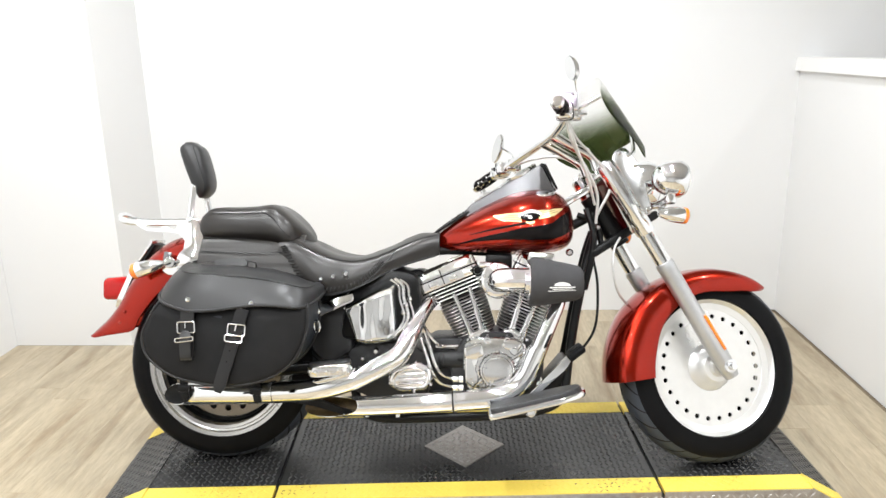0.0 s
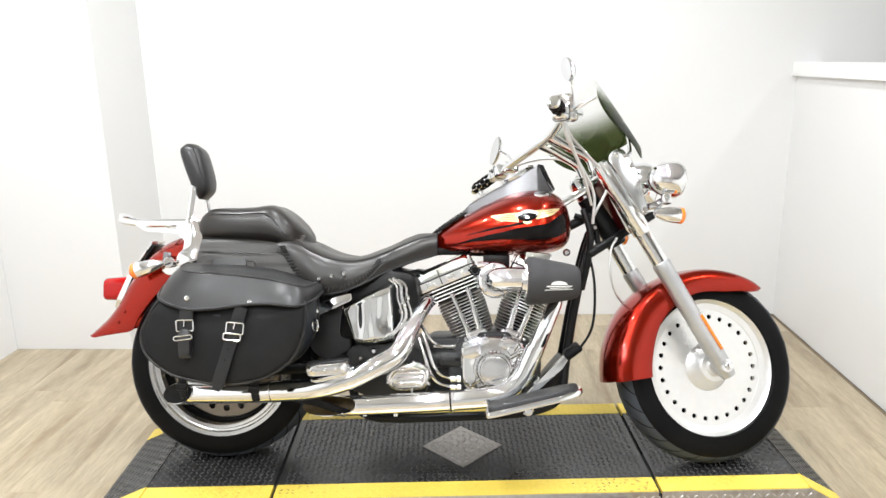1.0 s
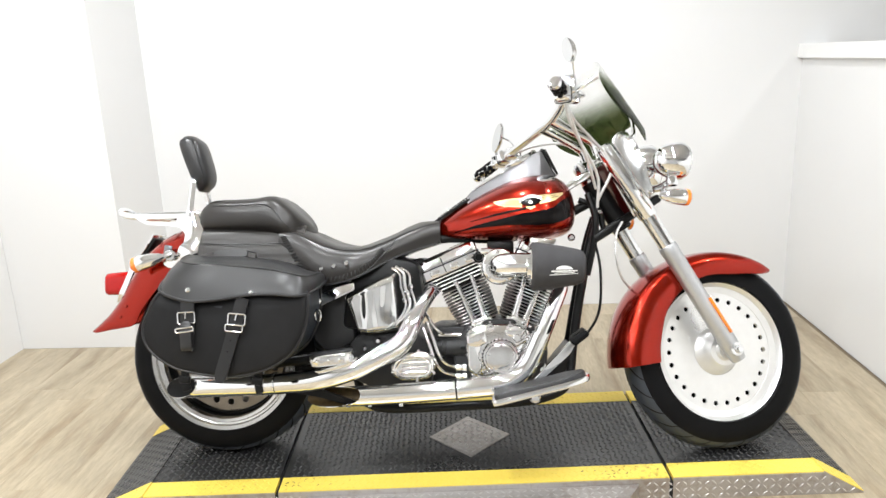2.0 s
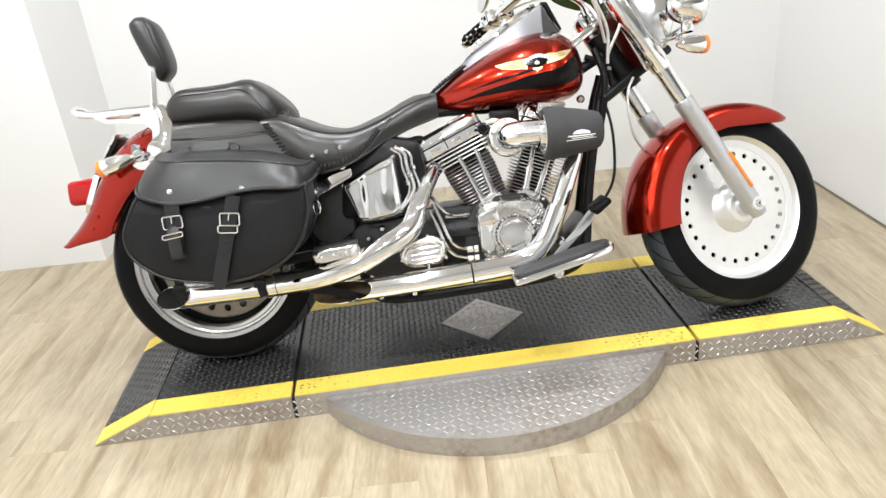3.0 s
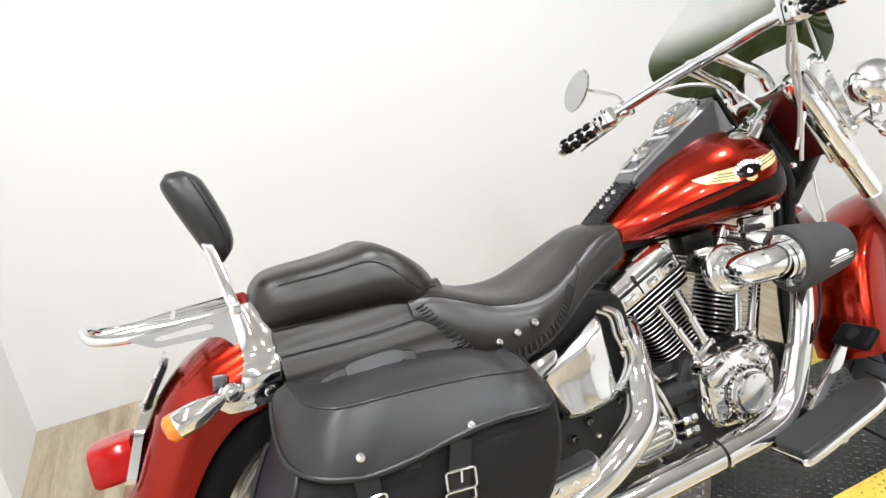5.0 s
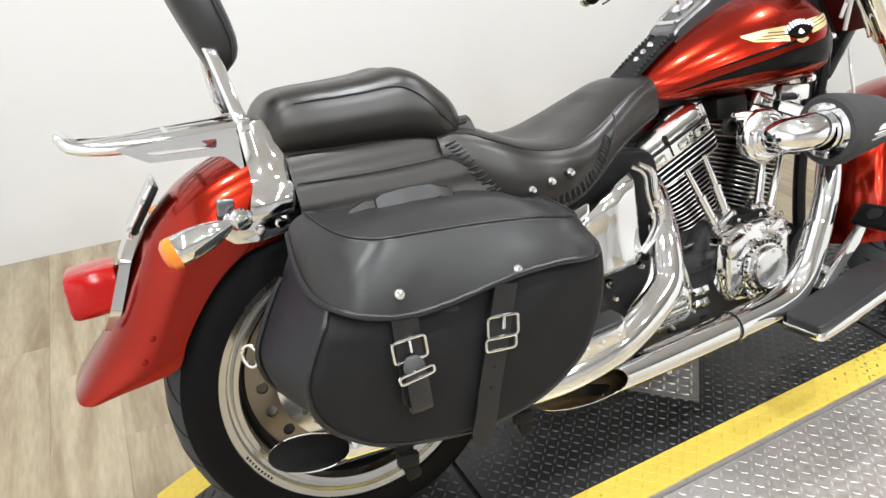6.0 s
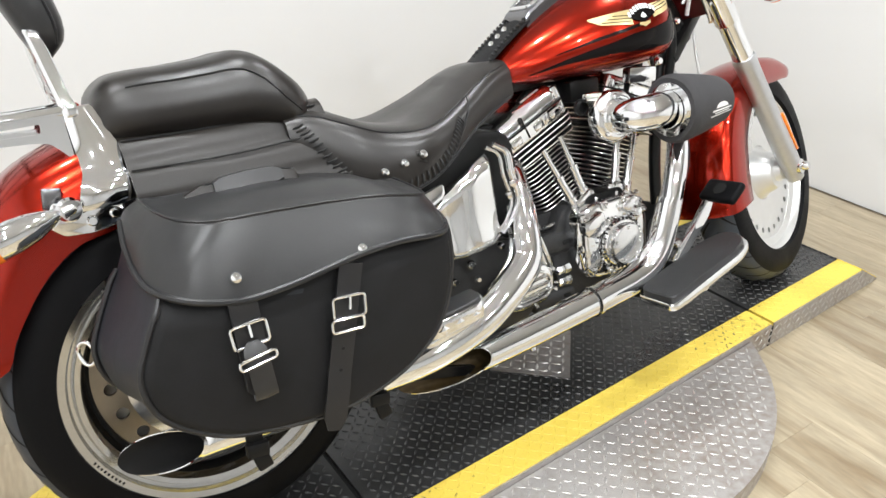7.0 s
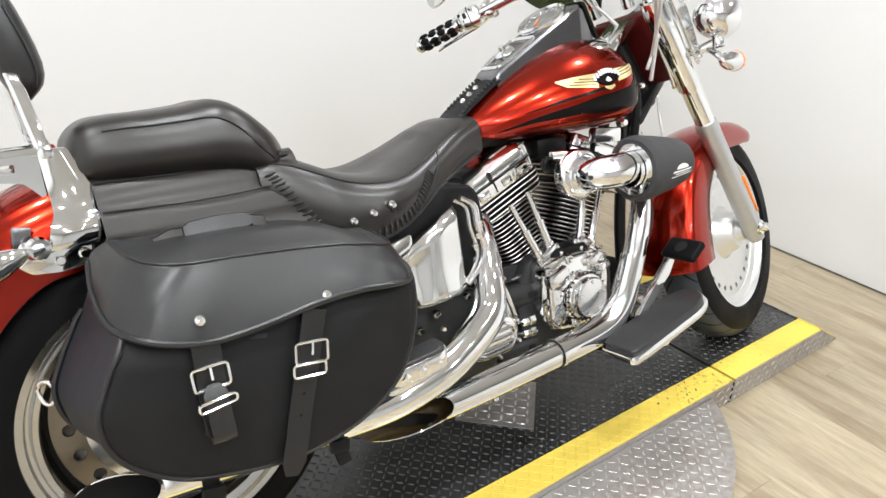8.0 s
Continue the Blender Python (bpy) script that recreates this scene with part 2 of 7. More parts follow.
def lamp_glow():
    m = bpy.data.materials.new("lamp_diffuser")
    m.use_nodes = True
    b = m.node_tree.nodes["Principled BSDF"]
    b.inputs["Emission Color"].default_value = (1, 0.96, 0.9, 1)
    b.inputs["Emission Strength"].default_value = 6.0
    return m


def scuffed(name, base, second, rough, metal, low, high, scale, fine, bump):
    """A painted or bare surface with scuffs of a second colour where two noises meet."""
    m = material(name, base, rough, metal, bump=bump, scale=scale * 4, vary=0.10, fine=fine, rough_vary=0.10)
    nt = m.node_tree
    b = nt.nodes["Principled BSDF"]
    tc = nt.nodes.new("ShaderNodeTexCoord")
    coarse = nt.nodes.new("ShaderNodeTexNoise")
    coarse.inputs["Scale"].default_value = scale
    coarse.inputs["Detail"].default_value = 3.0
    tight = nt.nodes.new("ShaderNodeTexNoise")
    tight.inputs["Scale"].default_value = scale * 16
    tight.inputs["Detail"].default_value = 6.0
    total = nt.nodes.new("ShaderNodeMath")
    total.operation = "ADD"
    for k, n in enumerate((coarse, tight)):
        nt.links.new(tc.outputs["Object"], n.inputs["Vector"])
        nt.links.new(n.outputs["Fac"], total.inputs[k])
    edge = nt.nodes.new("ShaderNodeMapRange")
    edge.inputs["From Min"].default_value = low
    edge.inputs["From Max"].default_value = high
    nt.links.new(total.outputs[0], edge.inputs["Value"])
    col = nt.nodes.new("ShaderNodeMix")
    col.data_type = "RGBA"
    nt.links.new(edge.outputs["Result"], col.inputs["Factor"])
    nt.links.new(b.inputs["Base Color"].links[0].from_socket, col.inputs["A"])
    col.inputs["B"].default_value = (*second, 1)
    nt.links.new(col.outputs["Result"], b.inputs["Base Color"])
    return m


M["yellow"] = scuffed("yellow_safety_paint", (0.82, 0.62, 0.10), (0.16, 0.11, 0.03), 0.45, 0.0, 1.24, 1.42, 3.0, 240, 0.0006)
M["yellowlug"] = scuffed("scuffed_yellow_lug", (0.80, 0.60, 0.09), (0.06, 0.05, 0.03), 0.45, 0.0, 1.17, 1.30, 4.0, 240, 0.0003)
M["steel"] = scuffed("diamond_plate_steel", (0.45, 0.43, 0.415), (0.32, 0.275, 0.24), 0.40, 0.65, 0.95, 1.35, 3.0, 160, 0.0004)
M["wood"] = wood_material()
M["glow"] = lamp_glow()


# ---- mesh helpers ----
def finish(bm, name, mat, smooth=38):
    me = bpy.data.meshes.new(name)
    bmesh.ops.recalc_face_normals(bm, faces=bm.faces[:])
    bm.to_mesh(me)
    bm.free()
    me.materials.append(mat)
    if smooth:
        me.polygons.foreach_set("use_smooth", [True] * len(me.polygons))
        me.set_sharp_from_angle(angle=radians(smooth))
    return me


def part(name, bm, mat, parent=None, label="", m=None, smooth=38):
    if m is not None:
        bmesh.ops.transform(bm, matrix=m, verts=bm.verts[:])
    ob = new(name, finish(bm, name, mat, smooth))
    if parent is not None:
        ob.parent = parent
    if label:
        tagged(ob, label=label)
    return ob


def empty(name, m=None):
    ob = new(name)
    if m is not None:
        ob.matrix_world = m
    return ob


def add_rings(bm, rings, closed=True, cap=True):
    rows = [[bm.verts.new(p) for p in ring] for ring in rings]
    n = len(rows[0])
    for a, b in zip(rows, rows[1:]):
        for i in range(n if closed else n - 1):
            j = (i + 1) % n
            bm.faces.new((a[i], a[j], b[j], b[i]))
    if cap and closed:
        bm.faces.new(rows[0][::-1])
        bm.faces.new(rows[-1])
    return bm


def loft(rings, closed=True, cap=True):
    return add_rings(bmesh.new(), rings, closed, cap)


def curve_points(points, steps=6):
    """Catmull-Rom through the points."""
    p = [Vector(q) for q in points]
    p = [2 * p[0] - p[1]] + p + [2 * p[-1] - p[-2]]
    out = []
    for i in range(1, len(p) - 2):
        for k in range(steps):
            t = k / steps
            a, b, c, d = p[i - 1], p[i], p[i + 1], p[i + 2]
            out.append(0.5 * ((2 * b) + (c - a) * t + (2 * a - 5 * b + 4 * c - d) * t * t + (3 * b - a - 3 * c + d) * t ** 3))
    out.append(p[-2])
    return out


def interp(table, x):
    xs, ys = zip(*table)
    return float(np.interp(x, xs, ys))


def smooth_interp(table, x):
    """Cubic Hermite through the table's rows (x, value)."""
    n = len(table)
    if x <= table[0][0]:
        return table[0][1]
    if x >= table[-1][0]:
        return table[-1][1]
    i = max(k for k in range(n - 1) if table[k][0] <= x)

    def slope(k):
        lo, hi = max(k - 1, 0), min(k + 1, n - 1)
        return (table[hi][1] - table[lo][1]) / (table[hi][0] - table[lo][0])
    h = table[i + 1][0] - table[i][0]
    t = (x - table[i][0]) / h
    return ((2 * t ** 3 - 3 * t * t + 1) * table[i][1] + (t ** 3 - 2 * t * t + t) * h * slope(i)
            + (-2 * t ** 3 + 3 * t * t) * table[i + 1][1] + (t ** 3 - t * t) * h * slope(i + 1))


def tube(points, radius, seg=14, steps=6, smooth=True, cap=True, flat=1.0, up=None, bm=None):
    pts = curve_points(points, steps) if smooth and len(points) > 2 else [Vector(p) for p in points]
    rad = radius if isinstance(radius, (list, tuple)) else [radius, radius]
    side = None
    rings = []
    for i, p in enumerate(pts):
        d = (pts[min(i + 1, len(pts) - 1)] - pts[max(i - 1, 0)]).normalized()
        if side is None:
            ref = Vector(up) if up else (Vector((0, 1, 0)) if abs(d.y) < 0.9 else Vector((1, 0, 0)))
            side = d.cross(ref).normalized()
        side = (side - d * side.dot(d)).normalized()
        other = d.cross(side)
        f = i / (len(pts) - 1) * (len(rad) - 1)
        k = min(int(f), len(rad) - 2)
        r = rad[k] + (rad[k + 1] - rad[k]) * (f - k)
        rings.append([p + side * (math.cos(2 * math.pi * j / seg) * r) + other * (math.sin(2 * math.pi * j / seg) * r * flat) for j in range(seg)])
    return add_rings(bm or bmesh.new(), rings, True, cap)


def closed_tube(points, radius, seg=8, bm=None):
    """A tube round a closed loop of points."""
    pts = [Vector(p) for p in points]
    n = len(pts)
    centre = sum(pts, Vector()) / n
    normal = Vector()
    for i in range(n):
        normal += (pts[i] - centre).cross(pts[(i + 1) % n] - centre)
    normal.normalize()
    rings = []
    for i, p in enumerate(pts):
        d = (pts[(i + 1) % n] - pts[i - 1]).normalized()
        s = d.cross(normal).normalized()
        rings.append([p + s * (math.cos(2 * math.pi * j / seg) * radius) + normal * (math.sin(2 * math.pi * j / seg) * radius) for j in range(seg)])
    bm = bm or bmesh.new()
    rows = [[bm.verts.new(q) for q in r] for r in rings]
    for i in range(n):
        a, b = rows[i], rows[(i + 1) % n]
        for j in range(seg):
            k = (j + 1) % seg
            bm.faces.new((a[j], a[k], b[k], b[j]))
    return bm


def lathe(profile, seg=32, m=None, bm=None, angle=2 * math.pi):
    """Turns (radius, height) rows round z."""
    bm = bm or bmesh.new()
    rows = []
    for r, h in profile:
        if r < 1e-6:
            rows.append([bm.verts.new((0, 0, h))])
        else:
            rows.append([bm.verts.new((r * math.cos(angle * i / seg), r * math.sin(angle * i / seg), h)) for i in range(seg)])
    made = [v for row in rows for v in row]
    for a, b in zip(rows, rows[1:]):
        for i in range(seg):
            j = (i + 1) % seg
            if len(a) == 1 and len(b) == 1:
                continue
            if len(a) == 1:
                bm.faces.new((a[0], b[i], b[j]))
            elif len(b) == 1:
                bm.faces.new((a[i], a[j], b[0]))
            else:
                bm.faces.new((a[i], a[j], b[j], b[i]))
    if m is not None:
        bmesh.ops.transform(bm, matrix=m, verts=made)
    return bm


def along(origin, direction):
    """The pose that lays z along the direction."""
    return Matrix.Translation(origin) @ Vector(direction).to_track_quat("Z", "Y").to_matrix().to_4x4()


def box(size, m=None, bevel=0.0, segs=2, bm=None):
    out = bmesh.new()
    bmesh.ops.create_cube(out, size=1.0, matrix=Matrix.Diagonal((*size, 1)))
    if bevel:
        bmesh.ops.bevel(out, geom=out.edges[:], offset=bevel, segments=segs, affect="EDGES", profile=0.5)
    if m is not None:
        bmesh.ops.transform(out, matrix=m, verts=out.verts[:])
    return out


def join(*bms):
    first = bms[0]
    for other in bms[1:]:
        me = bpy.data.meshes.new("joined")
        other.to_mesh(me)
        other.free()
        first.from_mesh(me)
        bpy.data.meshes.remove(me)
    return first


def round_outline(points, radius=0.01, segs=4):
    """A closed 2D outline with rounded corners."""
    out = []
    n = len(points)
    for i in range(n):
        a, b, c = (Vector(points[i - 1]), Vector(points[i]), Vector(points[(i + 1) % n]))
        r = min(radius, (a - b).length * 0.45, (c - b).length * 0.45)
        p, q = b + (a - b).normalized() * r, b + (c - b).normalized() * r
        for k in range(segs + 1):
            t = k / segs
            out.append(tuple((1 - t) ** 2 * p + 2 * t * (1 - t) * b + t * t * q))
    return out


def slab(outline, y0, y1, bevel=0.003, shrink=None):
    """An outline in x, z drawn out from y0 to y1, with softened rims."""
    cx = sum(p[0] for p in outline) / len(outline)
    cz = sum(p[1] for p in outline) / len(outline)
    sgn = 1 if y1 > y0 else -1
    size = max(abs(p[0] - cx) for p in outline)

    def ring(y, inset):
        k = 1 - inset / max(size, 1e-3)
        return [(cx + (x - cx) * k, y, cz + (z - cz) * k) for x, z in outline]
    b = bevel
    rows = [ring(y0, b), ring(y0 + sgn * b * 0.3, b * 0.3), ring(y0 + sgn * b, 0), ring(y1 - sgn * b, 0), ring(y1 - sgn * b * 0.3, b * 0.3), ring(y1, b)]
    return loft(rows)


def plate_with_holes(outer, holes, thick, inner=None):
    """A flat plate in x, y with real holes, thick in z."""
    bm = bmesh.new()
    for loop in [outer] + ([inner] if inner else []) + holes:
        vs = [bm.verts.new((x, y, 0)) for x, y in loop]
        for i in range(len(vs)):
            bm.edges.new((vs[i - 1], vs[i]))
    bmesh.ops.triangle_fill(bm, use_beauty=True, edges=bm.edges[:])
    got = bmesh.ops.extrude_face_region(bm, geom=bm.faces[:])
    bmesh.ops.translate(bm, vec=(0, 0, thick), verts=[v for v in got["geom"] if isinstance(v, bmesh.types.BMVert)])
    return bm


def circle(r, n, cx=0.0, cy=0.0, start=0.0):
    return [(cx + r * math.cos(start + 2 * math.pi * i / n), cy + r * math.sin(start + 2 * math.pi * i / n)) for i in range(n)]


def lug_field(inside, x0, x1, y0, y1, pitch, size, z=0.0, height=0.0016):
    """Raised tread lugs, turned to and fro, over a stretch of plate: one mesh."""
    verts, faces = [], []
    row = 0
    y = y0 + pitch / 2
    while y < y1:
        x = x0 + pitch / 2
        col = 0
        while x < x1:
            if inside(x, y):
                ang = radians(45 if (row + col) % 2 else -45)
                c, s = math.cos(ang), math.sin(ang)
                l, w = size / 2, size * 0.16
                base = len(verts)
                for px, py, pz in ((-l, 0, 0), (0, -w, 0), (l, 0, 0), (0, w, 0), (-l * 0.5, 0, height), (l * 0.5, 0, height)):
                    verts.append((x + px * c - py * s, y + px * s + py * c, z + pz))
                for f in ((0, 1, 4), (1, 5, 4), (1, 2, 5), (2, 3, 5), (3, 4, 5), (3, 0, 4)):
                    faces.append(tuple(base + k for k in f))
            x += pitch
            col += 1
        y += pitch
        row += 1
    me = bpy.data.meshes.new("tread")
    me.from_pydata(verts, [], faces)
    bm = bmesh.new()
    bm.from_mesh(me)
    bpy.data.meshes.remove(me)
    return bm


# ---- the room ----
BACK_Y, LEFT_X, RIGHT_X, FRONT_Y, FAR_X = 1.968, -2.36, 1.80, -5.2, 3.9
NIB_X, NIB_Y = -1.735, 1.44   # corner of the projecting wall
# the room lies a little askew to the turntable and its platform
ROOM = Matrix.Translation((0, BACK_Y, 0)) @ Matrix.Rotation(radians(-3.1), 4, "Z") @ Matrix.Translation((0, -BACK_Y, 0))


def wall(name, size, centre, mat="wall", label="", category="wall"):
    ob = part(name, box(size, Matrix.Translation(centre)), M[mat], smooth=0)
    ob.matrix_world = ROOM
    return tagged(ob, label=label, category=category, kind="structure")


sub = part("floor", box((FAR_X - LEFT_X + 0.4, BACK_Y - FRONT_Y + 0.4, 0.10), Matrix.Translation(((FAR_X + LEFT_X) / 2, (BACK_Y + FRONT_Y) / 2, -0.056))), M["underlay"], smooth=0)
sub.matrix_world = ROOM
tagged(sub, label="light oak plank floor with worn grain", category="floor", kind="structure")
wall("wall_back", (FAR_X - NIB_X + 0.28, 0.12, CEIL), ((FAR_X + NIB_X) / 2, BACK_Y + 0.06, CEIL / 2), label="plain white painted wall behind the motorcycle")
wall("wall_projection", (0.72, 0.70, CEIL), (NIB_X - 0.36, NIB_Y + 0.35, CEIL / 2), label="white wall projecting forward beside the back wall")
wall("wall_left", (0.12, NIB_Y - FRONT_Y, CEIL), (LEFT_X - 0.06, (NIB_Y - 0.005 + FRONT_Y) / 2, CEIL / 2), label="white painted side wall")
wall("wall_right", (0.12, BACK_Y + 0.03 - FRONT_Y, 1.340), (RIGHT_X + 0.06, (BACK_Y + 0.03 + FRONT_Y) / 2, 0.670), label="low white partition wall with a cap")
wall("trim", (0.15, BACK_Y + 0.04 - FRONT_Y, 0.07), (RIGHT_X + 0.050, (BACK_Y + 0.04 + FRONT_Y) / 2, 1.375), mat="trim", label="white cap along the low partition", category="trim")
wall("wall_far", (0.12, BACK_Y - FRONT_Y, CEIL), (FAR_X + 0.06, (BACK_Y + FRONT_Y) / 2, CEIL / 2), label="white wall beyond the low partition")
# Unseen added wall; its grey is set for what the chrome mirrors.
wall("wall_behind", (FAR_X - LEFT_X + 0.24, 0.12, CEIL), ((FAR_X + LEFT_X) / 2, FRONT_Y - 0.06, CEIL / 2), mat="shop", label="unseen light grey wall, added to close the bay and feed reflections")
wall("ceiling", (FAR_X - LEFT_X + 0.3, BACK_Y - FRONT_Y + 0.3, 0.1), ((FAR_X + LEFT_X) / 2, (BACK_Y + FRONT_Y) / 2, CEIL + 0.05), mat="ceiling", label="light grey painted ceiling", category="ceiling")


def ceiling_lamp():
    root = empty("ceiling_lamp")
    part("housing", lathe([(0.0, 0.0), (0.062, 0.0), (0.070, -0.02), (0.070, -0.035), (0.049, -0.035), (0.047, -0.02), (0.0, -0.02)], 24), M["housing"], root)
    part("diffuser", lathe([(0.0, -0.028), (0.045, -0.028), (0.045, -0.022), (0.0, -0.022)], 24), M["glow"], root)
    return tagged(root, label="small round white recessed ceiling lamp, switched on", category="ceiling lamp", group="ceiling lamps")


first_lamp = None
for x, y in LAMP_SPOTS:
    m = ROOM @ Matrix.Translation((x, y, CEIL - 0.002))
    if first_lamp is None:
        first_lamp = ceiling_lamp()
        first_lamp.matrix_world = m
    else:
        copy_thing(first_lamp, m)
    data = bpy.data.lights.new("lamp_light", "AREA")
    data.shape, data.size, data.energy, data.color = "DISK", 0.09, LAMP_POWER, (0.95, 0.975, 1.0)
    light = new("lamp_light", data)
    light.matrix_world = ROOM @ Matrix.Translation((x, y, CEIL - 0.045))

# ---- the raised platform ----
H = 0.08
PX0, PX1, RX0, RX1 = -1.12, 1.08, -1.305, 1.215
C1, C2 = -0.685, 0.59
PY = 0.63
platform = tagged(empty("display_platform"), label="low black diamond tread platform with yellow edge stripes", category="platform")


def deck(xa, xb, za, zb, y0, y1):
    """A deck plate whose top runs from za at xa to zb at xb."""
    rows = [[(x, y0, -0.0), (x, y1, -0.0), (x, y1, z), (x, y0, z)] for x, z in ((xa, za), (xb, zb))]
    return loft(rows)


def deck_z(x):
    if x < PX0:
        return H * max(0.0, (x - RX0) / (PX0 - RX0)) + 0.004
    if x > PX1:
        return H * max(0.0, (RX1 - x) / (RX1 - PX1)) + 0.004
    return H


SPANS = [("ramp", RX0, PX0), ("deck_panel", PX0, C1 - 0.006), ("deck_panel", C1 + 0.006, C2 - 0.006), ("deck_panel", C2 + 0.006, PX1), ("ramp", PX1, RX1)]
STRIPE = 0.085
for name, xa, xb in SPANS:
    za, zb = deck_z(xa + 1e-5), deck_z(xb - 1e-5)
    part(name, deck(xa, xb, za, zb, STRIPE, PY - STRIPE), M["mat"], platform, smooth=0)
    for y0, y1 in ((0.004, STRIPE), (PY - STRIPE, PY)):
        part("edge_stripe", deck(xa, xb, za + 0.0012, zb + 0.0012, y0, y1), M["yellow"], platform, "yellow painted tread strip", smooth=0)
    # bright side skirt along the front
    rows = [[(x, 0.0, 0.0), (x, 0.004, 0.0), (x, 0.004, z), (x, 0.0, z)] for x, z in ((xa, za - 0.002), (xb, zb - 0.002))]
    part("side_skirt", loft(rows), M["steel"], platform, "bare diamond plate steel skirt", smooth=0)
# Near-black filler carries the shade of the open gaps between panels.
for x in (C1, C2):
    part("joint", box((0.012, PY - 0.002, H - 0.012), Matrix.Translation((x, PY / 2, (H - 0.012) / 2))), M["gap"], platform, "dark open joint", smooth=0)


def on_deck(bm):
    for v in bm.verts:
        v.co.z += deck_z(v.co.x)
    return bm


DIA = (-0.049, 0.317, 0.146)


def mat_area(x, y):
    return abs(x - C1) > 0.02 and abs(x - C2) > 0.02 and abs(x - DIA[0]) + abs(y - DIA[1]) > DIA[2] + 0.006


tagged(part("tread", on_deck(lug_field(mat_area, RX0 + 0.01, RX1 - 0.01, STRIPE, PY - STRIPE, 0.0192, 0.0180, height=0.0030)), M["matlug"], platform, smooth=0), kind="stuff")
for y0, y1 in ((0.004, STRIPE), (PY - STRIPE, PY)):
    field = lug_field(lambda x, y: abs(x - C1) > 0.02 and abs(x - C2) > 0.02, RX0 + 0.01, RX1 - 0.01, y0, y1, 0.0202, 0.0225, z=0.0012, height=0.0013)
    tagged(part("stripe_tread", on_deck(field), M["yellowlug"], platform, smooth=0), kind="stuff")
corners = [(DIA[0] - DIA[2], DIA[1]), (DIA[0], DIA[1] - DIA[2]), (DIA[0] + DIA[2], DIA[1]), (DIA[0], DIA[1] + DIA[2])]
part("diamond_inlay", loft([[(x, y, H - 0.002) for x, y in corners], [(x, y, H + 0.003) for x, y in corners]]), M["steel"], platform, "bare steel diamond plate inlay", smooth=0)
tagged(part("inlay_tread", lug_field(lambda x, y: abs(x - DIA[0]) + abs(y - DIA[1]) < DIA[2] - 0.012, DIA[0] - DIA[2], DIA[0] + DIA[2], DIA[1] - DIA[2], DIA[1] + DIA[2], 0.024, 0.026, z=H + 0.003, height=0.0022), M["steellug"], platform, smooth=0), kind="stuff")
skirt_lugs = lug_field(lambda x, y: 0.010 < y < deck_z(x) - 0.012 and abs(x + 0.05) > 0.56, RX0, RX1, 0.0, H, 0.0235, 0.0215, height=0.0020)
bmesh.ops.transform(skirt_lugs, matrix=Matrix(((1, 0, 0, 0), (0, 0, -1, 0), (0, 1, 0, 0), (0, 0, 0, 1))), verts=skirt_lugs.verts[:])
tagged(part("skirt_tread", skirt_lugs, M["steellug"], platform, smooth=0), kind="stuff")

# round steel turntable plate under the middle
DC, DR, DH = (-0.05, 0.315), 0.622, 0.062
turntable = tagged(empty("turntable_plate"), label="round bare diamond plate steel turntable under the platform", category="turntable")


def crescent(y_max):
    lift = math.asin((y_max - DC[1]) / DR)
    return [(DC[0] + DR * math.cos(a), DC[1] + DR * math.sin(a)) for a in np.linspace(-math.pi - lift, lift, 72)]


edge = crescent(-0.001)
part("plate", loft([[(x, y, 0.0) for x, y in edge], [(x, y, DH) for x, y in edge]]), M["steel"], turntable, smooth=30)
tagged(part("plate_tread", lug_field(lambda x, y: y < -0.012 and math.hypot(x - DC[0], y - DC[1]) < DR - 0.02, DC[0] - DR, DC[0] + DR, -0.31, 0.0, 0.0235, 0.0215, z=DH, height=0.0009), M["steellug"], turntable, smooth=0), kind="stuff")
rim_verts = bmesh.new()
for k, a in enumerate(np.arange(math.radians(215), math.radians(325), 0.030 / DR)):
    for zc in (0.018, 0.044):
        one = lug_field(lambda x, y: True, -0.015, 0.0149, -0.015, 0.0149, 0.03, 0.026, height=0.0013)
        if (k + (zc > 0.03)) % 2:
            bmesh.ops.transform(one, matrix=pose(0, 0, 0, 0, 0, 90), verts=one.verts[:])
        n = Vector((math.cos(a), math.sin(a), 0))
        m = Matrix.Translation((DC[0] + n.x * DR, DC[1] + n.y * DR, zc)) @ n.to_track_quat("Z", "Y").to_matrix().to_4x4()
        bmesh.ops.transform(one, matrix=m, verts=one.verts[:])
        rim_verts = join(rim_verts, one)
tagged(part("rim_tread", rim_verts, M["steel"], turntable, smooth=0), kind="stuff")

# ---- the motorcycle ----
# local frame: x ahead, y to its left, z up; it leans to its left, and the bars are turned left
LEAN_DEG, HEADING, STEER_DEG = 14.5, -3.3, 18.0
LONG = 1.019   # the body runs a little longer than its drawing; the wheels and the front end do not
bike = empty("motorcycle", Matrix.Translation((-0.872, 0.304, 0.077)) @ pose(0, 0, 0, 0, 0, HEADING) @ pose(0, 0, 0, -LEAN_DEG, 0, 0) @ Matrix.Diagonal((LONG, 1, 1, 1)))
tagged(bike, label="red cruiser motorcycle with black leather seat and saddlebag, parked leaning", category="motorcycle")
RAKE = radians(32)
AXIS = Vector((-math.sin(RAKE), 0, math.cos(RAKE)))
STEER = Matrix.Translation((1.785, -0.028, 0.012)) @ Matrix.Rotation(radians(STEER_DEG), 4, AXIS) @ Matrix.Translation((-1.785, 0, 0))


def at_y(x, y, z):
    """A pose with z along -y (to the bike's right) at a place."""
    return Matrix.Translation((x, y, z)) @ Matrix.Rotation(radians(90), 4, "X")


def bolt(x, y, z, r=0.007, h=0.008):
    return lathe([(0, h), (r * 0.55, h), (r * 0.95, h * 0.55), (r, 0.0)], 12, at_y(x, y, z))


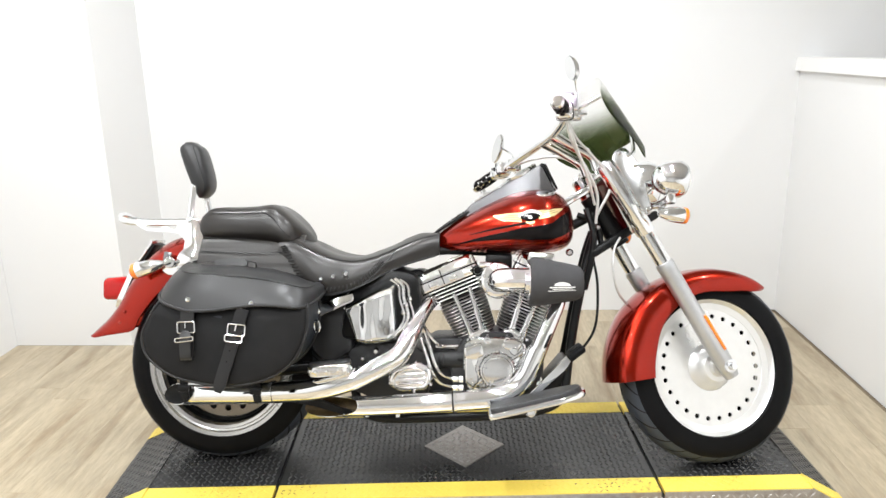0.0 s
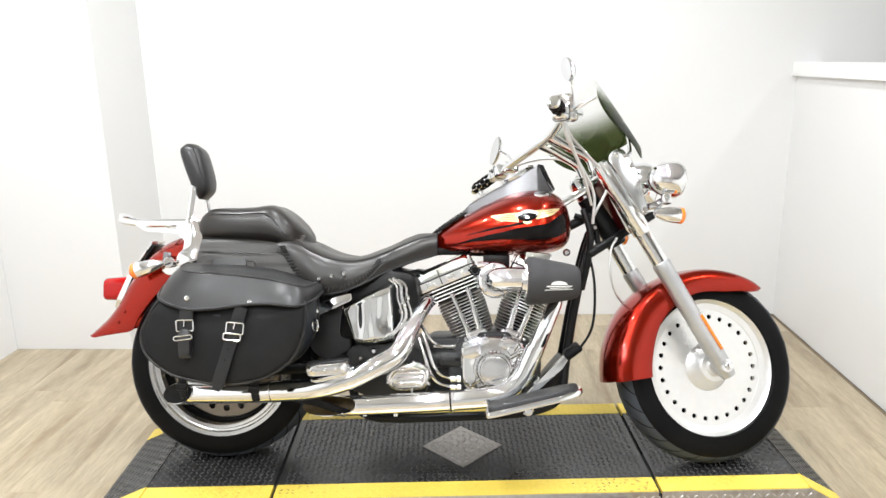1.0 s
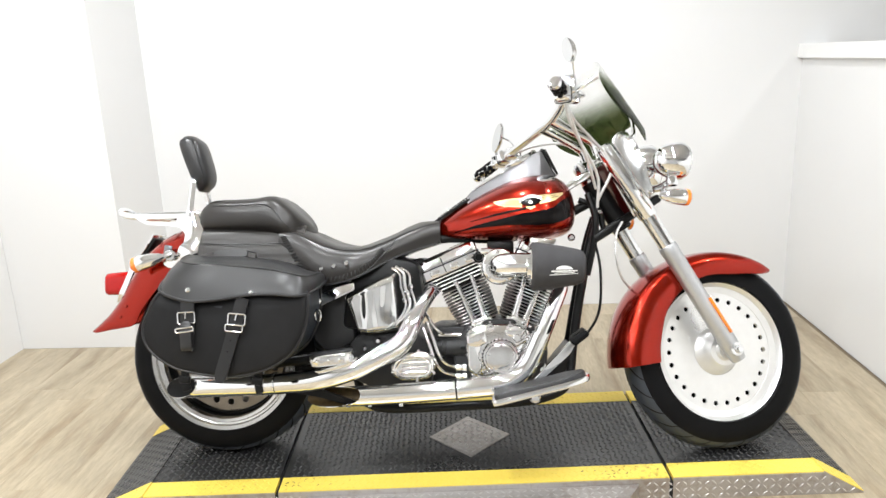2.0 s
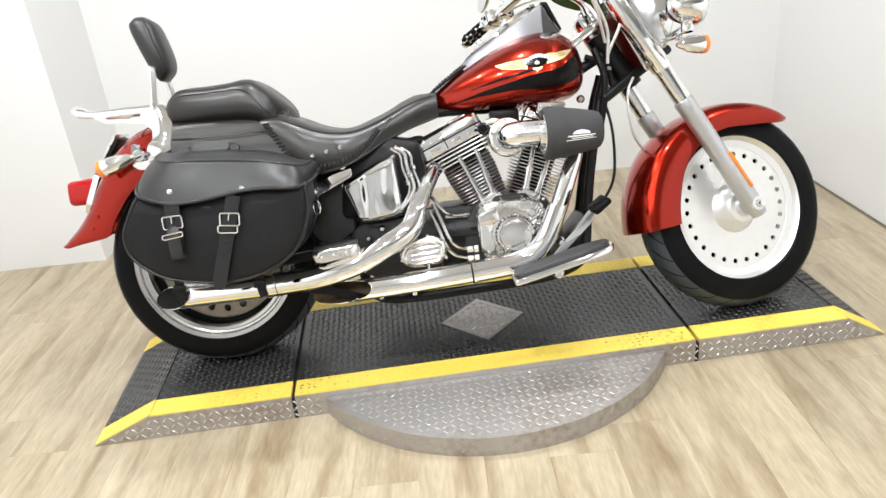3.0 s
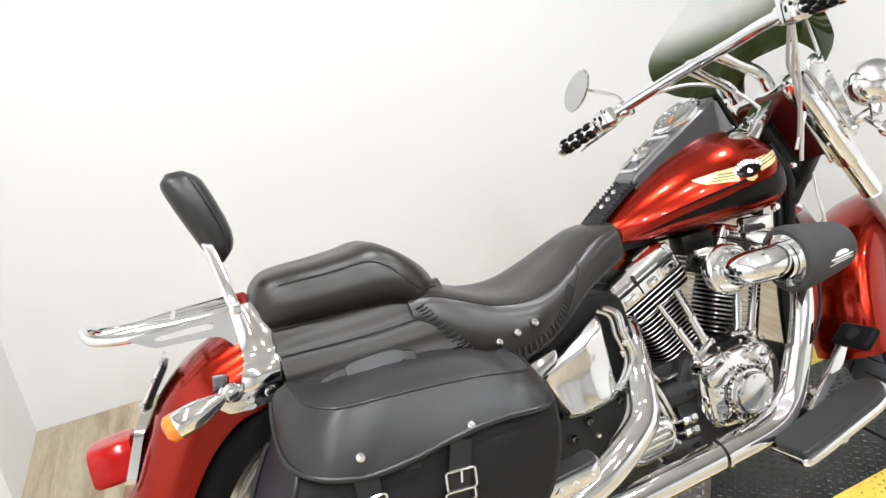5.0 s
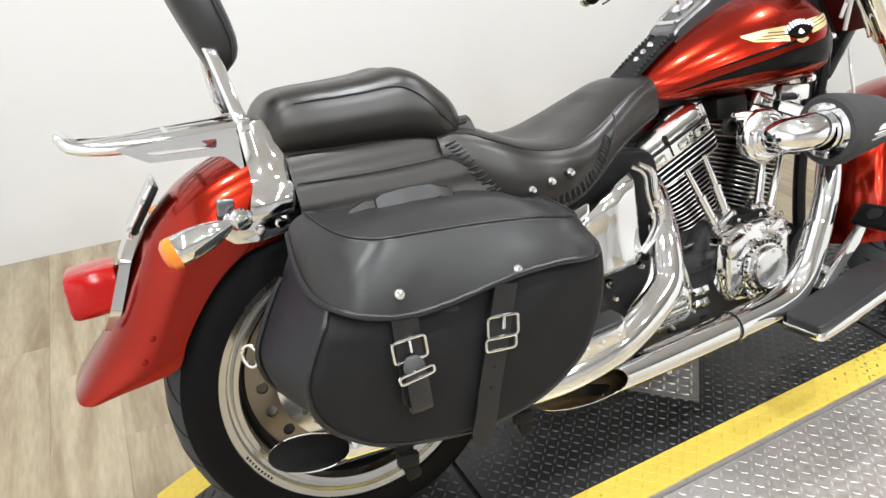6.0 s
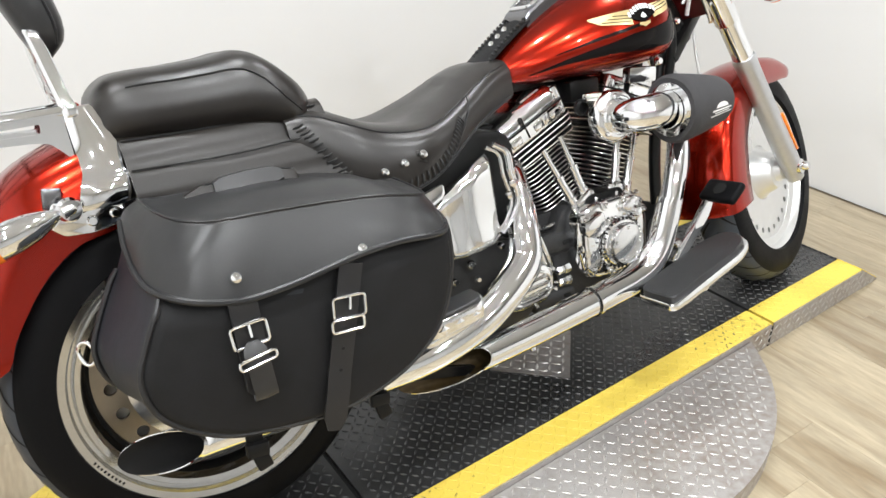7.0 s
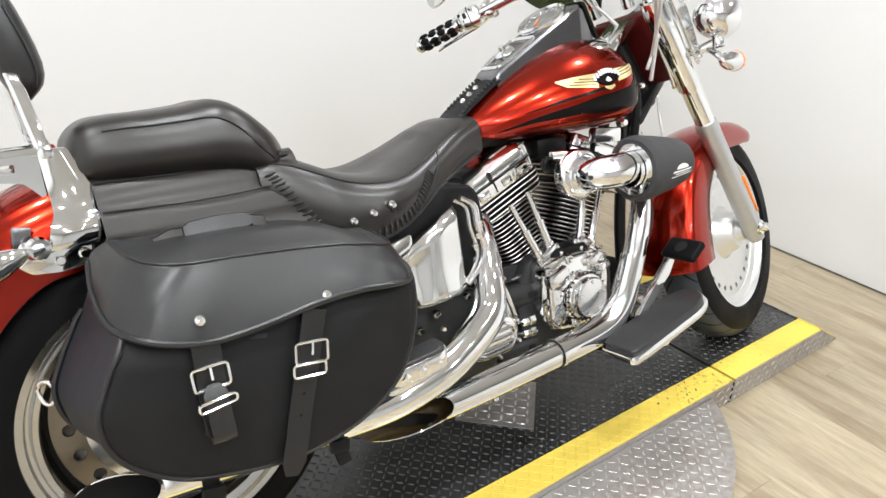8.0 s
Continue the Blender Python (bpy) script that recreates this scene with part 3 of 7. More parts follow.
# --- wheels ---
def tyre_profile(R, rim, half):
    out = []
    for k in range(25):
        a = math.pi * k / 24
        c, s = math.cos(a), math.sin(a)
        y = -half * math.copysign(abs(c) ** 0.80, c)
        r = rim + (R - rim) * (abs(s) ** 0.60)
        out.append((r, y))
    return out


def tyre(R, rim, half, m, name_parent):
    prof = tyre_profile(R, rim, half)
    inner = [(rim - 0.004, half * 0.75), (rim - 0.004, -half * 0.75)]
    bm = lathe(prof + inner + [prof[0]], 96, m)
    ob = part("tyre", bm, M["rubber"], name_parent, "black road tyre", smooth=50)
    crown = [(p[0] + 0.0008, p[1]) for p in prof if abs(p[1]) < half * 0.86]
    part("tread_band", lathe(crown, 96, m), M["tread"], name_parent, "blue-grey tread, paler than the sidewall", smooth=60)
    # slanted tread grooves, as thin dark inlays following the tread
    gb = bmesh.new()
    n = 30
    for i in range(n):
        for sgn in (-1, 1):
            a0 = 2 * math.pi * (i + (0.5 if sgn > 0 else 0)) / n
            rows = []
            for k in range(17):
                t = k / 16
                y = sgn * half * (0.10 + 0.74 * t)
                r = interp(sorted([(p[1], p[0]) for p in prof]), y) + 0.0017
                a = a0 + 0.13 * t + 0.06 * t * t
                w = 0.0056 * (1 - 0.6 * abs(2 * t - 1)) / R
                rows.append([(r * math.cos(a - w), r * math.sin(a - w), y), (r * math.cos(a + w), r * math.sin(a + w), y)])
            add_rings(gb, rows, closed=False, cap=False)
    bmesh.ops.transform(gb, matrix=m, verts=gb.verts[:])
    tagged(part("tread_groove_pattern", gb, M["groove"], name_parent), kind="stuff")
    return ob


def front_wheel():
    m = STEER @ Matrix.Translation((1.678, 0, 0.312)) @ Matrix.Rotation(radians(90), 4, "X") @ Matrix.Scale(0.97, 4)   # z to the right
    w = empty("front_wheel")
    w.parent = bike
    w.scale = (1 / LONG, 1, 1)
    tagged(w, label="solid bright aluminium front wheel with small round holes")
    tyre(0.336, 0.244, 0.068, m, w)
    rim_outer = lathe([(0.240, -0.055), (0.249, -0.050), (0.249, 0.054), (0.244, 0.058), (0.235, 0.052), (0.229, 0.038), (0.208, 0.032), (0.208, 0.020), (0.229, 0.026), (0.229, -0.05), (0.240, -0.055)], 96, m)
    part("rim", rim_outer, M["wheel"], w)
    holes = [circle(0.0085, 12, 0.184 * math.cos(a), 0.182 * math.sin(a)) for a in np.linspace(0, 2 * math.pi, 26, endpoint=False)]
    face = plate_with_holes(circle(0.210, 96), holes, 0.006, circle(0.085, 48))
    for v in face.verts:
        r = math.hypot(v.co.x, v.co.y)
        v.co.z += 0.024 - 0.10 * max(0.0, 0.207 - r) * 0.35
    part("disc_face", face, M["wheel"], w, m=m)
    part("disc_back", lathe([(0.21, -0.01), (0.0, -0.01), (0.0, -0.014), (0.21, -0.014)], 64, m), M["black"], w)
    part("hub", lathe([(0.088, 0.018), (0.080, 0.030), (0.070, 0.036), (0.060, 0.062), (0.050, 0.075), (0.034, 0.078), (0.030, 0.095), (0.012, 0.097), (0.012, 0.14), (0.0, 0.14)], 40, m), M["wheel"], w)
    return w


def rear_wheel():
    m = Matrix.Translation((-0.024, -0.012, 0.347)) @ Matrix.Rotation(radians(90), 4, "X") @ Matrix.Scale(1.03, 4)
    w = empty("rear_wheel")
    w.parent = bike
    w.scale = (1 / LONG, 1, 1)
    tagged(w, label="machined aluminium rear wheel with round holes")
    tyre(0.332, 0.250, 0.098, m, w)
    part("rim", lathe([(0.244, -0.085), (0.254, -0.08), (0.254, 0.084), (0.250, 0.092), (0.237, 0.090), (0.233, 0.080), (0.227, 0.078), (0.223, 0.085), (0.214, 0.083), (0.210, 0.066), (0.210, -0.08), (0.244, -0.085)], 96, m), M["rim"], w)
    part("rim_step", lathe([(0.2115, 0.064), (0.205, 0.056), (0.203, 0.040), (0.196, 0.036), (0.194, 0.0), (0.2115, 0.0)], 96, m), M["black"], w)
    holes = [circle(0.0115, 14, 0.166 * math.cos(a), 0.166 * math.sin(a)) for a in np.linspace(0, 2 * math.pi, 20, endpoint=False)]
    part("disc_face", plate_with_holes(circle(0.196, 96), holes, 0.008, circle(0.135, 64)), M["bronze"], w, m=m @ Matrix.Translation((0, 0, 0.022)))
    # Added bright backing, standing in for the lit wall seen through the holes.
    part("disc_back", lathe([(0.20, -0.02), (0.0, -0.02), (0.0, -0.026), (0.20, -0.026)], 64, m), M["wheel"], w)
    slots = [circle(0.006, 10, 0.118 * math.cos(a), 0.118 * math.sin(a)) for a in np.linspace(0, 2 * math.pi, 24, endpoint=False)]
    part("brake_disc", plate_with_holes(circle(0.144, 80), slots, 0.005, circle(0.09, 48)), M["brushed"], w, m=m @ Matrix.Translation((0, 0, 0.055)))
    part("hub", lathe([(0.092, 0.045), (0.09, 0.060), (0.05, 0.066), (0.046, 0.09), (0.02, 0.10), (0.0, 0.10)], 40, m), M["rim"], w)
    for k in range(5):
        a = 2 * math.pi * k / 5 + 0.3
        part("disc_bolt", lathe([(0, 0.068), (0.006, 0.068), (0.008, 0.064), (0.008, 0.058)], 12, m @ Matrix.Translation((0.075 * math.cos(a), 0.075 * math.sin(a), 0))), M["chrome"], w)
    # bar of small print on the rim
    bars = bmesh.new()
    for k in range(9):
        a = radians(203 + k * 1.9)
        bars = join(bars, box((0.0045, 0.0035, 0.0006), Matrix.Rotation(a, 4, "Z") @ Matrix.Translation((0.243, 0, 0.0915))))
    part("rim_print", bars, M["black"], w, m=m)
    return w


front_wheel()
rear_wheel()


# --- fenders ---
def fender(name, centre, table, section, mat, m=None, label=""):
    """A thin shell round a wheel. table: rows (degrees, radius, width factor, side depth factor)."""
    rings = []
    steps = 44
    a0, a1 = table[0][0], table[-1][0]
    for k in range(steps + 1):
        a = a0 + (a1 - a0) * k / steps
        R = smooth_interp([(r[0], r[1]) for r in table], a)
        wf = smooth_interp([(r[0], r[2]) for r in table], a)
        df = smooth_interp([(r[0], r[3]) for r in table], a)
        d = Vector((math.cos(radians(a)), 0, math.sin(radians(a))))
        outer = [Vector(centre) + d * (R - drop * df) + Vector((0, y * wf, 0)) for y, drop in section]
        inner = [Vector(centre) + d * (R - drop * df - (0.004 if abs(y) < 0.1 else 0.001)) + Vector((0, y * wf * 0.965, 0)) for y, drop in section]
        rings.append(outer + inner[::-1])
    ob = part(name, loft(rings), mat, bike, label, m=m, smooth=50)
    ob.scale = (1 / LONG, 1, 1)
    return ob


def section_of(half, depth, crown):
    right = [(-half, depth), (-half * 1.01, depth * 0.75), (-half * 1.0, depth * 0.5), (-half * 0.96, depth * 0.30), (-half * 0.86, depth * 0.15), (-half * 0.68, crown), (-half * 0.4, crown * 0.35), (0, 0)]
    return right + [(-y, d) for y, d in right[-2::-1]]


REAR_RIGHT = [(-0.128, 0.140), (-0.1293, 0.115), (-0.128, 0.090), (-0.124, 0.066), (-0.1126, 0.040), (-0.0896, 0.020), (-0.0538, 0.006), (0, 0)]
REAR_SECTION = REAR_RIGHT + [(-y, d) for y, d in REAR_RIGHT[-2::-1]]
rear_fender = fender("rear_fender", (0, 0, 0.33), [(60, 0.470, 1.0, 0.9), (90, 0.490, 1.0, 1.0), (110, 0.500, 1.0, 1.14), (120, 0.503, 1.0, 1.06), (130, 0.494, 1.0, 0.98), (142, 0.476, 1.0, 0.87), (150, 0.470, 1.0, 0.82), (158, 0.484, 1.0, 0.90), (162, 0.498, 0.98, 0.70), (167, 0.516, 0.93, 0.24)],
       REAR_SECTION, M["red"], label="deep candy red rear fender")
fender("front_fender", (1.678, 0, 0.312), [(53, 0.350, 0.80, 0.15), (58, 0.350, 0.96, 0.36), (65, 0.350, 1.0, 0.52), (80, 0.349, 1.0, 0.72), (103, 0.347, 1.0, 0.74), (123, 0.353, 1.0, 0.84), (145, 0.364, 1.0, 0.98), (165, 0.371, 1.02, 1.10), (187, 0.378, 1.03, 1.12)],
       section_of(0.094, 0.115, 0.012), M["red"], m=STEER, label="deep candy red front fender")
for x, z in ((-0.358, 0.530), (-0.379, 0.493)):
    part("fender_rivet", bolt(x, -0.125, z, 0.0055, 0.005), M["red"], rear_fender)

# --- tank ---
TANK_W = [(0.695, 0.02), (0.72, 0.055), (0.76, 0.088), (0.82, 0.122), (0.90, 0.160), (0.98, 0.190), (1.05, 0.203), (1.11, 0.198), (1.155, 0.165), (1.178, 0.110), (1.186, 0.05)]
TANK_T = [(0.695, 0.765), (0.72, 0.795), (0.76, 0.825), (0.82, 0.864), (0.90, 0.908), (0.98, 0.941), (1.05, 0.955), (1.11, 0.950), (1.155, 0.924), (1.178, 0.885), (1.186, 0.84)]
TANK_B = [(0.695, 0.745), (0.72, 0.738), (0.76, 0.733), (0.82, 0.728), (0.98, 0.724), (1.11, 0.728), (1.155, 0.742), (1.178, 0.768), (1.186, 0.81)]


def tank_dims(x):
    w, t, b = (smooth_interp(tab, x) for tab in (TANK_W, TANK_T, TANK_B))
    return w, t, b, b + 0.36 * (t - b)


def tank_side(x, z):
    """How far out (half width) the tank's side lies at x, z."""
    w, t, b, mid = tank_dims(x)
    if z >= mid:
        return w * max(0.0, 1 - min(1, (z - mid) / (t - mid)) ** 2.1) ** (1 / 2.0)
    return w * max(0.0, 1 - min(1, (mid - z) / (mid - b)) ** 2.6) ** (1 / 2.6)


def tank_ring(x, n=44):
    w, t, b, mid = tank_dims(x)
    out = []
    for k in range(n):
        a = 2 * math.pi * k / n
        c, s = math.cos(a), math.sin(a)
        if s >= 0:
            out.append((x, w * math.copysign(abs(c) ** (2 / 2.0), c), mid + (t - mid) * abs(s) ** (2 / 2.1)))
        else:
            out.append((x, w * math.copysign(abs(c) ** (2 / 2.6), c), mid - (mid - b) * abs(s) ** (2 / 2.6)))
    return out


tank_xs = [0.695, 0.70, 0.708, 0.72] + list(np.linspace(0.735, 1.14, 30)) + [1.15, 1.158, 1.166, 1.173, 1.178, 1.182, 1.185, 1.186]
tank = part("fuel_tank", loft([tank_ring(x) for x in tank_xs]), M["red"], bike, "candy red teardrop fuel tank with black and gold graphics", smooth=60)


def tank_decal(name, xs, low, high, mat, rows=6, off=0.0012):
    for side in (-1, 1):
        rings = []
        for x in xs:
            a, b = low(x), high(x)
            ring = []
            for k in range(rows + 1):
                z = a + (b - a) * k / rows
                y = tank_side(x, z)
                ring.append((x, side * (y + off), z + off * 0.5))
            rings.append(ring)
        part(name, loft(rings, closed=False, cap=False), mat, tank, smooth=60)


def table_fn(tab):
    return lambda x: interp(tab, x)


tank_decal("black_scallop", np.linspace(0.775, 1.160, 48),
           table_fn([(0.775, 0.7545), (0.85, 0.768), (0.95, 0.775), (1.04, 0.772), (1.10, 0.775), (1.135, 0.785), (1.160, 0.80)]),
           table_fn([(0.775, 0.756), (0.85, 0.778), (0.90, 0.790), (0.95, 0.800), (1.00, 0.812), (1.05, 0.818), (1.10, 0.828), (1.13, 0.852), (1.160, 0.868)]), M["blackpaint"], 8)
tank_decal("black_pinstripe", np.linspace(0.83, 1.02, 22), table_fn([(0.83, 0.790), (0.92, 0.808), (1.02, 0.826)]), table_fn([(0.83, 0.7915), (0.92, 0.815), (1.02, 0.833)]), M["blackpaint"], 2)
BX, BZ = 1.029, 0.850
for lo, hi, x0, x1, mat, off, nm in (
        ([(-0.118, 0.001), (-0.098, -0.011), (-0.03, -0.019)], [(-0.118, 0.005), (-0.075, 0.011), (-0.03, 0.014)], -0.118, -0.028, "gold", 0.0022, "badge_wing"),
        ([(0.028, -0.010), (0.080, 0.002), (0.108, 0.024)], [(0.028, 0.020), (0.108, 0.028)], 0.028, 0.108, "gold", 0.0022, "badge_wing"),
        ([(-0.033, -0.006), (-0.013, -0.013), (0.0, -0.017), (0.013, -0.011), (0.033, -0.001)], [(-0.033, 0.004), (-0.018, 0.015), (0.0, 0.020), (0.018, 0.018), (0.033, 0.010)], -0.033, 0.033, "blackpaint", 0.0028, "badge_shield"),
        ([(-0.007, -0.006), (0.0, -0.009), (0.007, -0.006)], [(-0.007, -0.003), (0.0, 0.004), (0.007, -0.003)], -0.007, 0.007, "white", 0.0038, "badge_star"),
        ([(-0.014, -0.022), (0.0, -0.028), (0.014, -0.021)], [(-0.014, -0.017), (0.0, -0.018), (0.014, -0.015)], -0.014, 0.014, "gold", 0.0036, "badge_ribbon")):
    tank_decal(nm, [BX + d for d in np.linspace(x0, x1, 10)], (lambda tab: lambda x: BZ + interp(tab, x - BX))(lo), (lambda tab: lambda x: BZ + interp(tab, x - BX))(hi), M[mat], 3, off)
for k in range(3):
    f = k * 0.0065
    tank_decal("wing_line", [BX - 0.095 + f * 2 + d for d in np.linspace(0, 0.062, 6)], lambda x, f=f: BZ - 0.008 + f - (x - BX + 0.095) * 0.07, lambda x, f=f: BZ - 0.0063 + f - (x - BX + 0.095) * 0.07, M["blackpaint"], 1, 0.003)
    tank_decal("wing_line", [BX + 0.034 + d for d in np.linspace(0, 0.055 - f, 6)], lambda x, f=f: BZ + 0.002 + f + (x - BX - 0.034) * 0.22, lambda x, f=f: BZ + 0.0036 + f + (x - BX - 0.034) * 0.22, M["blackpaint"], 1, 0.003)
# plain pale blocks along the badge's arc
for k in range(9):
    d = -0.033 + 0.0082 * k
    rise = 0.0225 * (1 - (d / 0.046) ** 2) + d * 0.10
    tank_decal("badge_block", [BX + d - 0.0031, BX + d, BX + d + 0.0031], lambda x, r=rise: BZ + r - 0.011, lambda x, r=rise: BZ + r, M["white"], 2, 0.0036)
part("tank_bolt", bolt(1.166, -0.100, 0.730, 0.013, 0.012), M["chrome"], tank)


def tank_top(x):
    return smooth_interp(TANK_T, x)


# chrome dash console on top of the tank
CON_TOP = [(0.822, 0.884), (0.832, 0.896), (0.90, 0.936), (1.00, 0.994), (1.072, 1.034), (1.082, 1.030), (1.122, 0.950)]
CON_W = [(0.822, 0.046), (0.90, 0.052), (1.00, 0.062), (1.07, 0.067), (1.122, 0.060)]


def console_ring(x):
    t, w, b = interp(CON_TOP, x), interp(CON_W, x), tank_top(x) - 0.030
    return [(x, -w * 1.06, b), (x, -w, t - 0.010), (x, -w + 0.003, t - 0.003), (x, -w + 0.010, t), (x, w - 0.010, t), (x, w - 0.003, t - 0.003), (x, w, t - 0.010), (x, w * 1.06, b)]


console = part("dash_console", loft([console_ring(x) for x in (0.822, 0.832, 0.87, 0.90, 0.95, 1.00, 1.04, 1.072, 1.082, 1.10, 1.122)]), M["satin"], bike, "polished wedge dash console on the tank", smooth=10)
part("console_back", slab(round_outline([(1.084, 1.030), (1.126, 0.948), (1.132, 0.951), (1.092, 1.036), (1.074, 1.039), (1.074, 1.035)], 0.002), -0.066, 0.066, 0.001), M["black"], console, "black console edge trim")
DASH = radians(-30)


def on_console(x, lift=0.0):
    return Matrix.Translation((x, 0, interp(CON_TOP, x) + lift)) @ Matrix.Rotation(DASH, 4, "Y")


part("console_frame", closed_tube([on_console(0.905) @ Vector(p) for p in [(x, y, 0.001) for x, y in round_outline([(-0.075, -0.036), (0.050, -0.045), (0.050, 0.045), (-0.075, 0.036)], 0.015)]], 0.005, 8), M["chrome"], console)
dash_m = on_console(1.012, -0.004)
part("speedometer_ring", lathe([(0.062, 0.0), (0.066, 0.010), (0.065, 0.016), (0.059, 0.020), (0.054, 0.016), (0.053, 0.0)], 48, dash_m), M["chrome"], console)
part("speedometer_dial", lathe([(0.0, 0.011), (0.055, 0.011), (0.055, 0.006), (0.0, 0.006)], 40, dash_m), M["dial"], console)
for k in range(13):
    a = radians(-40 + 260 * k / 12)
    part("dial_mark", box((0.008, 0.0022, 0.0006), dash_m @ Matrix.Rotation(a, 4, "Z") @ Matrix.Translation((0.046, 0, 0.0114))), M["white"], console)
part("speedometer_needle", box((0.036, 0.003, 0.002), dash_m @ Matrix.Translation((-0.012, 0.006, 0.0125)) @ pose(0, 0, 0, 0, 0, 25)), M["amber"], console)
for y in (-1, 1):
    part("front_post", tube([(1.078, y * 0.050, 1.024), (1.128, y * 0.050, 0.945)], 0.006, 10, smooth=False), M["chrome"], console)
sw_m = on_console(0.888)
part("ignition_switch", lathe([(0.026, 0.0), (0.026, 0.008), (0.020, 0.014), (0.010, 0.016), (0.009, 0.026), (0.0, 0.026)], 28, sw_m), M["chrome"], console)
for y in (-1, 1):
    cap_m = Matrix.Translation((1.085, y * 0.105, tank_top(1.085) - 0.030)) @ Matrix.Rotation(radians(-6), 4, "Y") @ Matrix.Rotation(radians(-y * 18), 4, "X")
    part("fuel_cap", lathe([(0.031, 0.0), (0.033, 0.006), (0.030, 0.011), (0.018, 0.014), (0.0, 0.015)], 32, cap_m), M["chrome"], tank)

# --- seat ---
SEAT_TOP = [(0.192, 0.785), (0.25, 0.784), (0.30, 0.765), (0.36, 0.737), (0.42, 0.722), (0.48, 0.721), (0.55, 0.742), (0.62, 0.773), (0.68, 0.794), (0.728, 0.802)]
SEAT_LOW = [(0.192, 0.716), (0.222, 0.690), (0.265, 0.636), (0.305, 0.602), (0.36, 0.590), (0.43, 0.603), (0.49, 0.628), (0.55, 0.660), (0.62, 0.690), (0.68, 0.708), (0.728, 0.722)]
SEAT_W = [(0.192, 0.160), (0.25, 0.180), (0.31, 0.197), (0.38, 0.203), (0.45, 0.202), (0.52, 0.180), (0.60, 0.146), (0.68, 0.114), (0.728, 0.096)]


def seat_section(x):
    t, lo, w = (smooth_interp(tab, x) for tab in (SEAT_TOP, SEAT_LOW, SEAT_W))
    h = t - lo
    dish = 0.010 if 0.30 < x < 0.6 else 0.003
    crest = 0.014 * min(1.0, max(0.0, (x - 0.44) / 0.08)) * min(1.0, max(0.0, (0.72 - x) / 0.06))
    right = [(-w * 0.985, lo), (-w * 1.0, lo + 0.10 * h), (-w * 0.995, lo + 0.40 * h), (-w * 0.955, lo + 0.66 * h), (-w * 0.87, lo + 0.84 * h), (-w * 0.80, lo + 0.90 * h), (-w * 0.70, lo + 0.955 * h), (-w * 0.45, t - 0.1 * dish + 0.6 * crest), (-w * 0.2, t - 0.8 * dish + crest), (0, t - dish + crest)]
    far = 0.72 + 0.28 * min(1.0, max(0.0, (x - 0.192) / 0.10))
    return [(x, y, z) for y, z in right] + [(x, -y * far, z) for y, z in right[-2::-1]]


seat = part("rider_seat", loft([seat_section(x) for x in np.linspace(0.192, 0.728, 46)]), M["seatleather"], bike, "black leather rider seat with laced skirt and studs", smooth=55)


def seat_edge(x, f, out=0.0):
    """A point on the seat's right flank, f of the way up."""
    t, lo, w = (smooth_interp(tab, x) for tab in (SEAT_TOP, SEAT_LOW, SEAT_W))
    h = t - lo
    rows = [(0.0, 0.985), (0.10, 1.0), (0.40, 0.995), (0.66, 0.955), (0.84, 0.87), (0.90, 0.80)]
    return Vector((x, -w * interp(rows, f) - out, lo + f * h))


part("seat_welt", tube([seat_edge(x, 0.87, 0.001) for x in np.linspace(0.202, 0.715, 20)], 0.0018, 6, 2), M["piping"], seat)
part("skirt_welt", tube([seat_edge(x, 0.03, 0.001) for x in np.linspace(0.202, 0.715, 26)], 0.0035, 6, 2), M["piping"], seat)
for x, z in ((0.344, 0.646), (0.386, 0.654), (0.428, 0.663)):
    w = smooth_interp(SEAT_W, x)
    part("seat_stud", lathe([(0, 0.009), (0.005, 0.008), (0.008, 0.004), (0.009, 0.0)], 16, at_y(x, -w * 0.995, z)), M["chrome"], seat)
part("flank_welt", tube([seat_edge(0.585, 0.86, 0.001), seat_edge(0.578, 0.70, 0.001), seat_edge(0.560, 0.50, 0.001), seat_edge(0.535, 0.30, 0.001), seat_edge(0.510, 0.14, 0.001), seat_edge(0.48, 0.05, 0.001)], 0.0026, 6, 3), M["piping"], seat)
# lacing: two runs up the skirt
def lacing(points, count, width, name):
    pts = curve_points(points, 10)
    for k in range(count):
        f = (k + 0.5) / count * (len(pts) - 1)
        i = min(int(f), len(pts) - 2)
        p = pts[i].lerp(pts[i + 1], f - i)
        d = (pts[i + 1] - pts[i]).normalized()
        across = d.cross(Vector((0, -1, 0))).normalized()
        bm = tube([p - across * width + d * 0.003, p + Vector((0, -0.003, 0)), p + across * width - d * 0.003], 0.0021, 6, 3)
        part(name, bm, M["stitch"], seat)


lacing([seat_edge(0.30, 0.16, 0.002), seat_edge(0.36, 0.14, 0.002), seat_edge(0.43, 0.14, 0.002), seat_edge(0.49, 0.22, 0.002), seat_edge(0.525, 0.42, 0.002), seat_edge(0.545, 0.62, 0.002)], 26, 0.009, "lace")
lacing([seat_edge(0.208, 0.70, 0.002), seat_edge(0.228, 0.46, 0.002), seat_edge(0.255, 0.28, 0.002), seat_edge(0.285, 0.17, 0.002)], 13, 0.009, "lace")

# seat tongue running up over the tank
def tongue_ring(x, w, lift):
    z = tank_top(x)
    return [(x, -w, z - 0.006 + lift), (x, -w, z + lift), (x, 0, z + 0.006 + lift), (x, w, z + lift), (x, w, z - 0.006 + lift)]


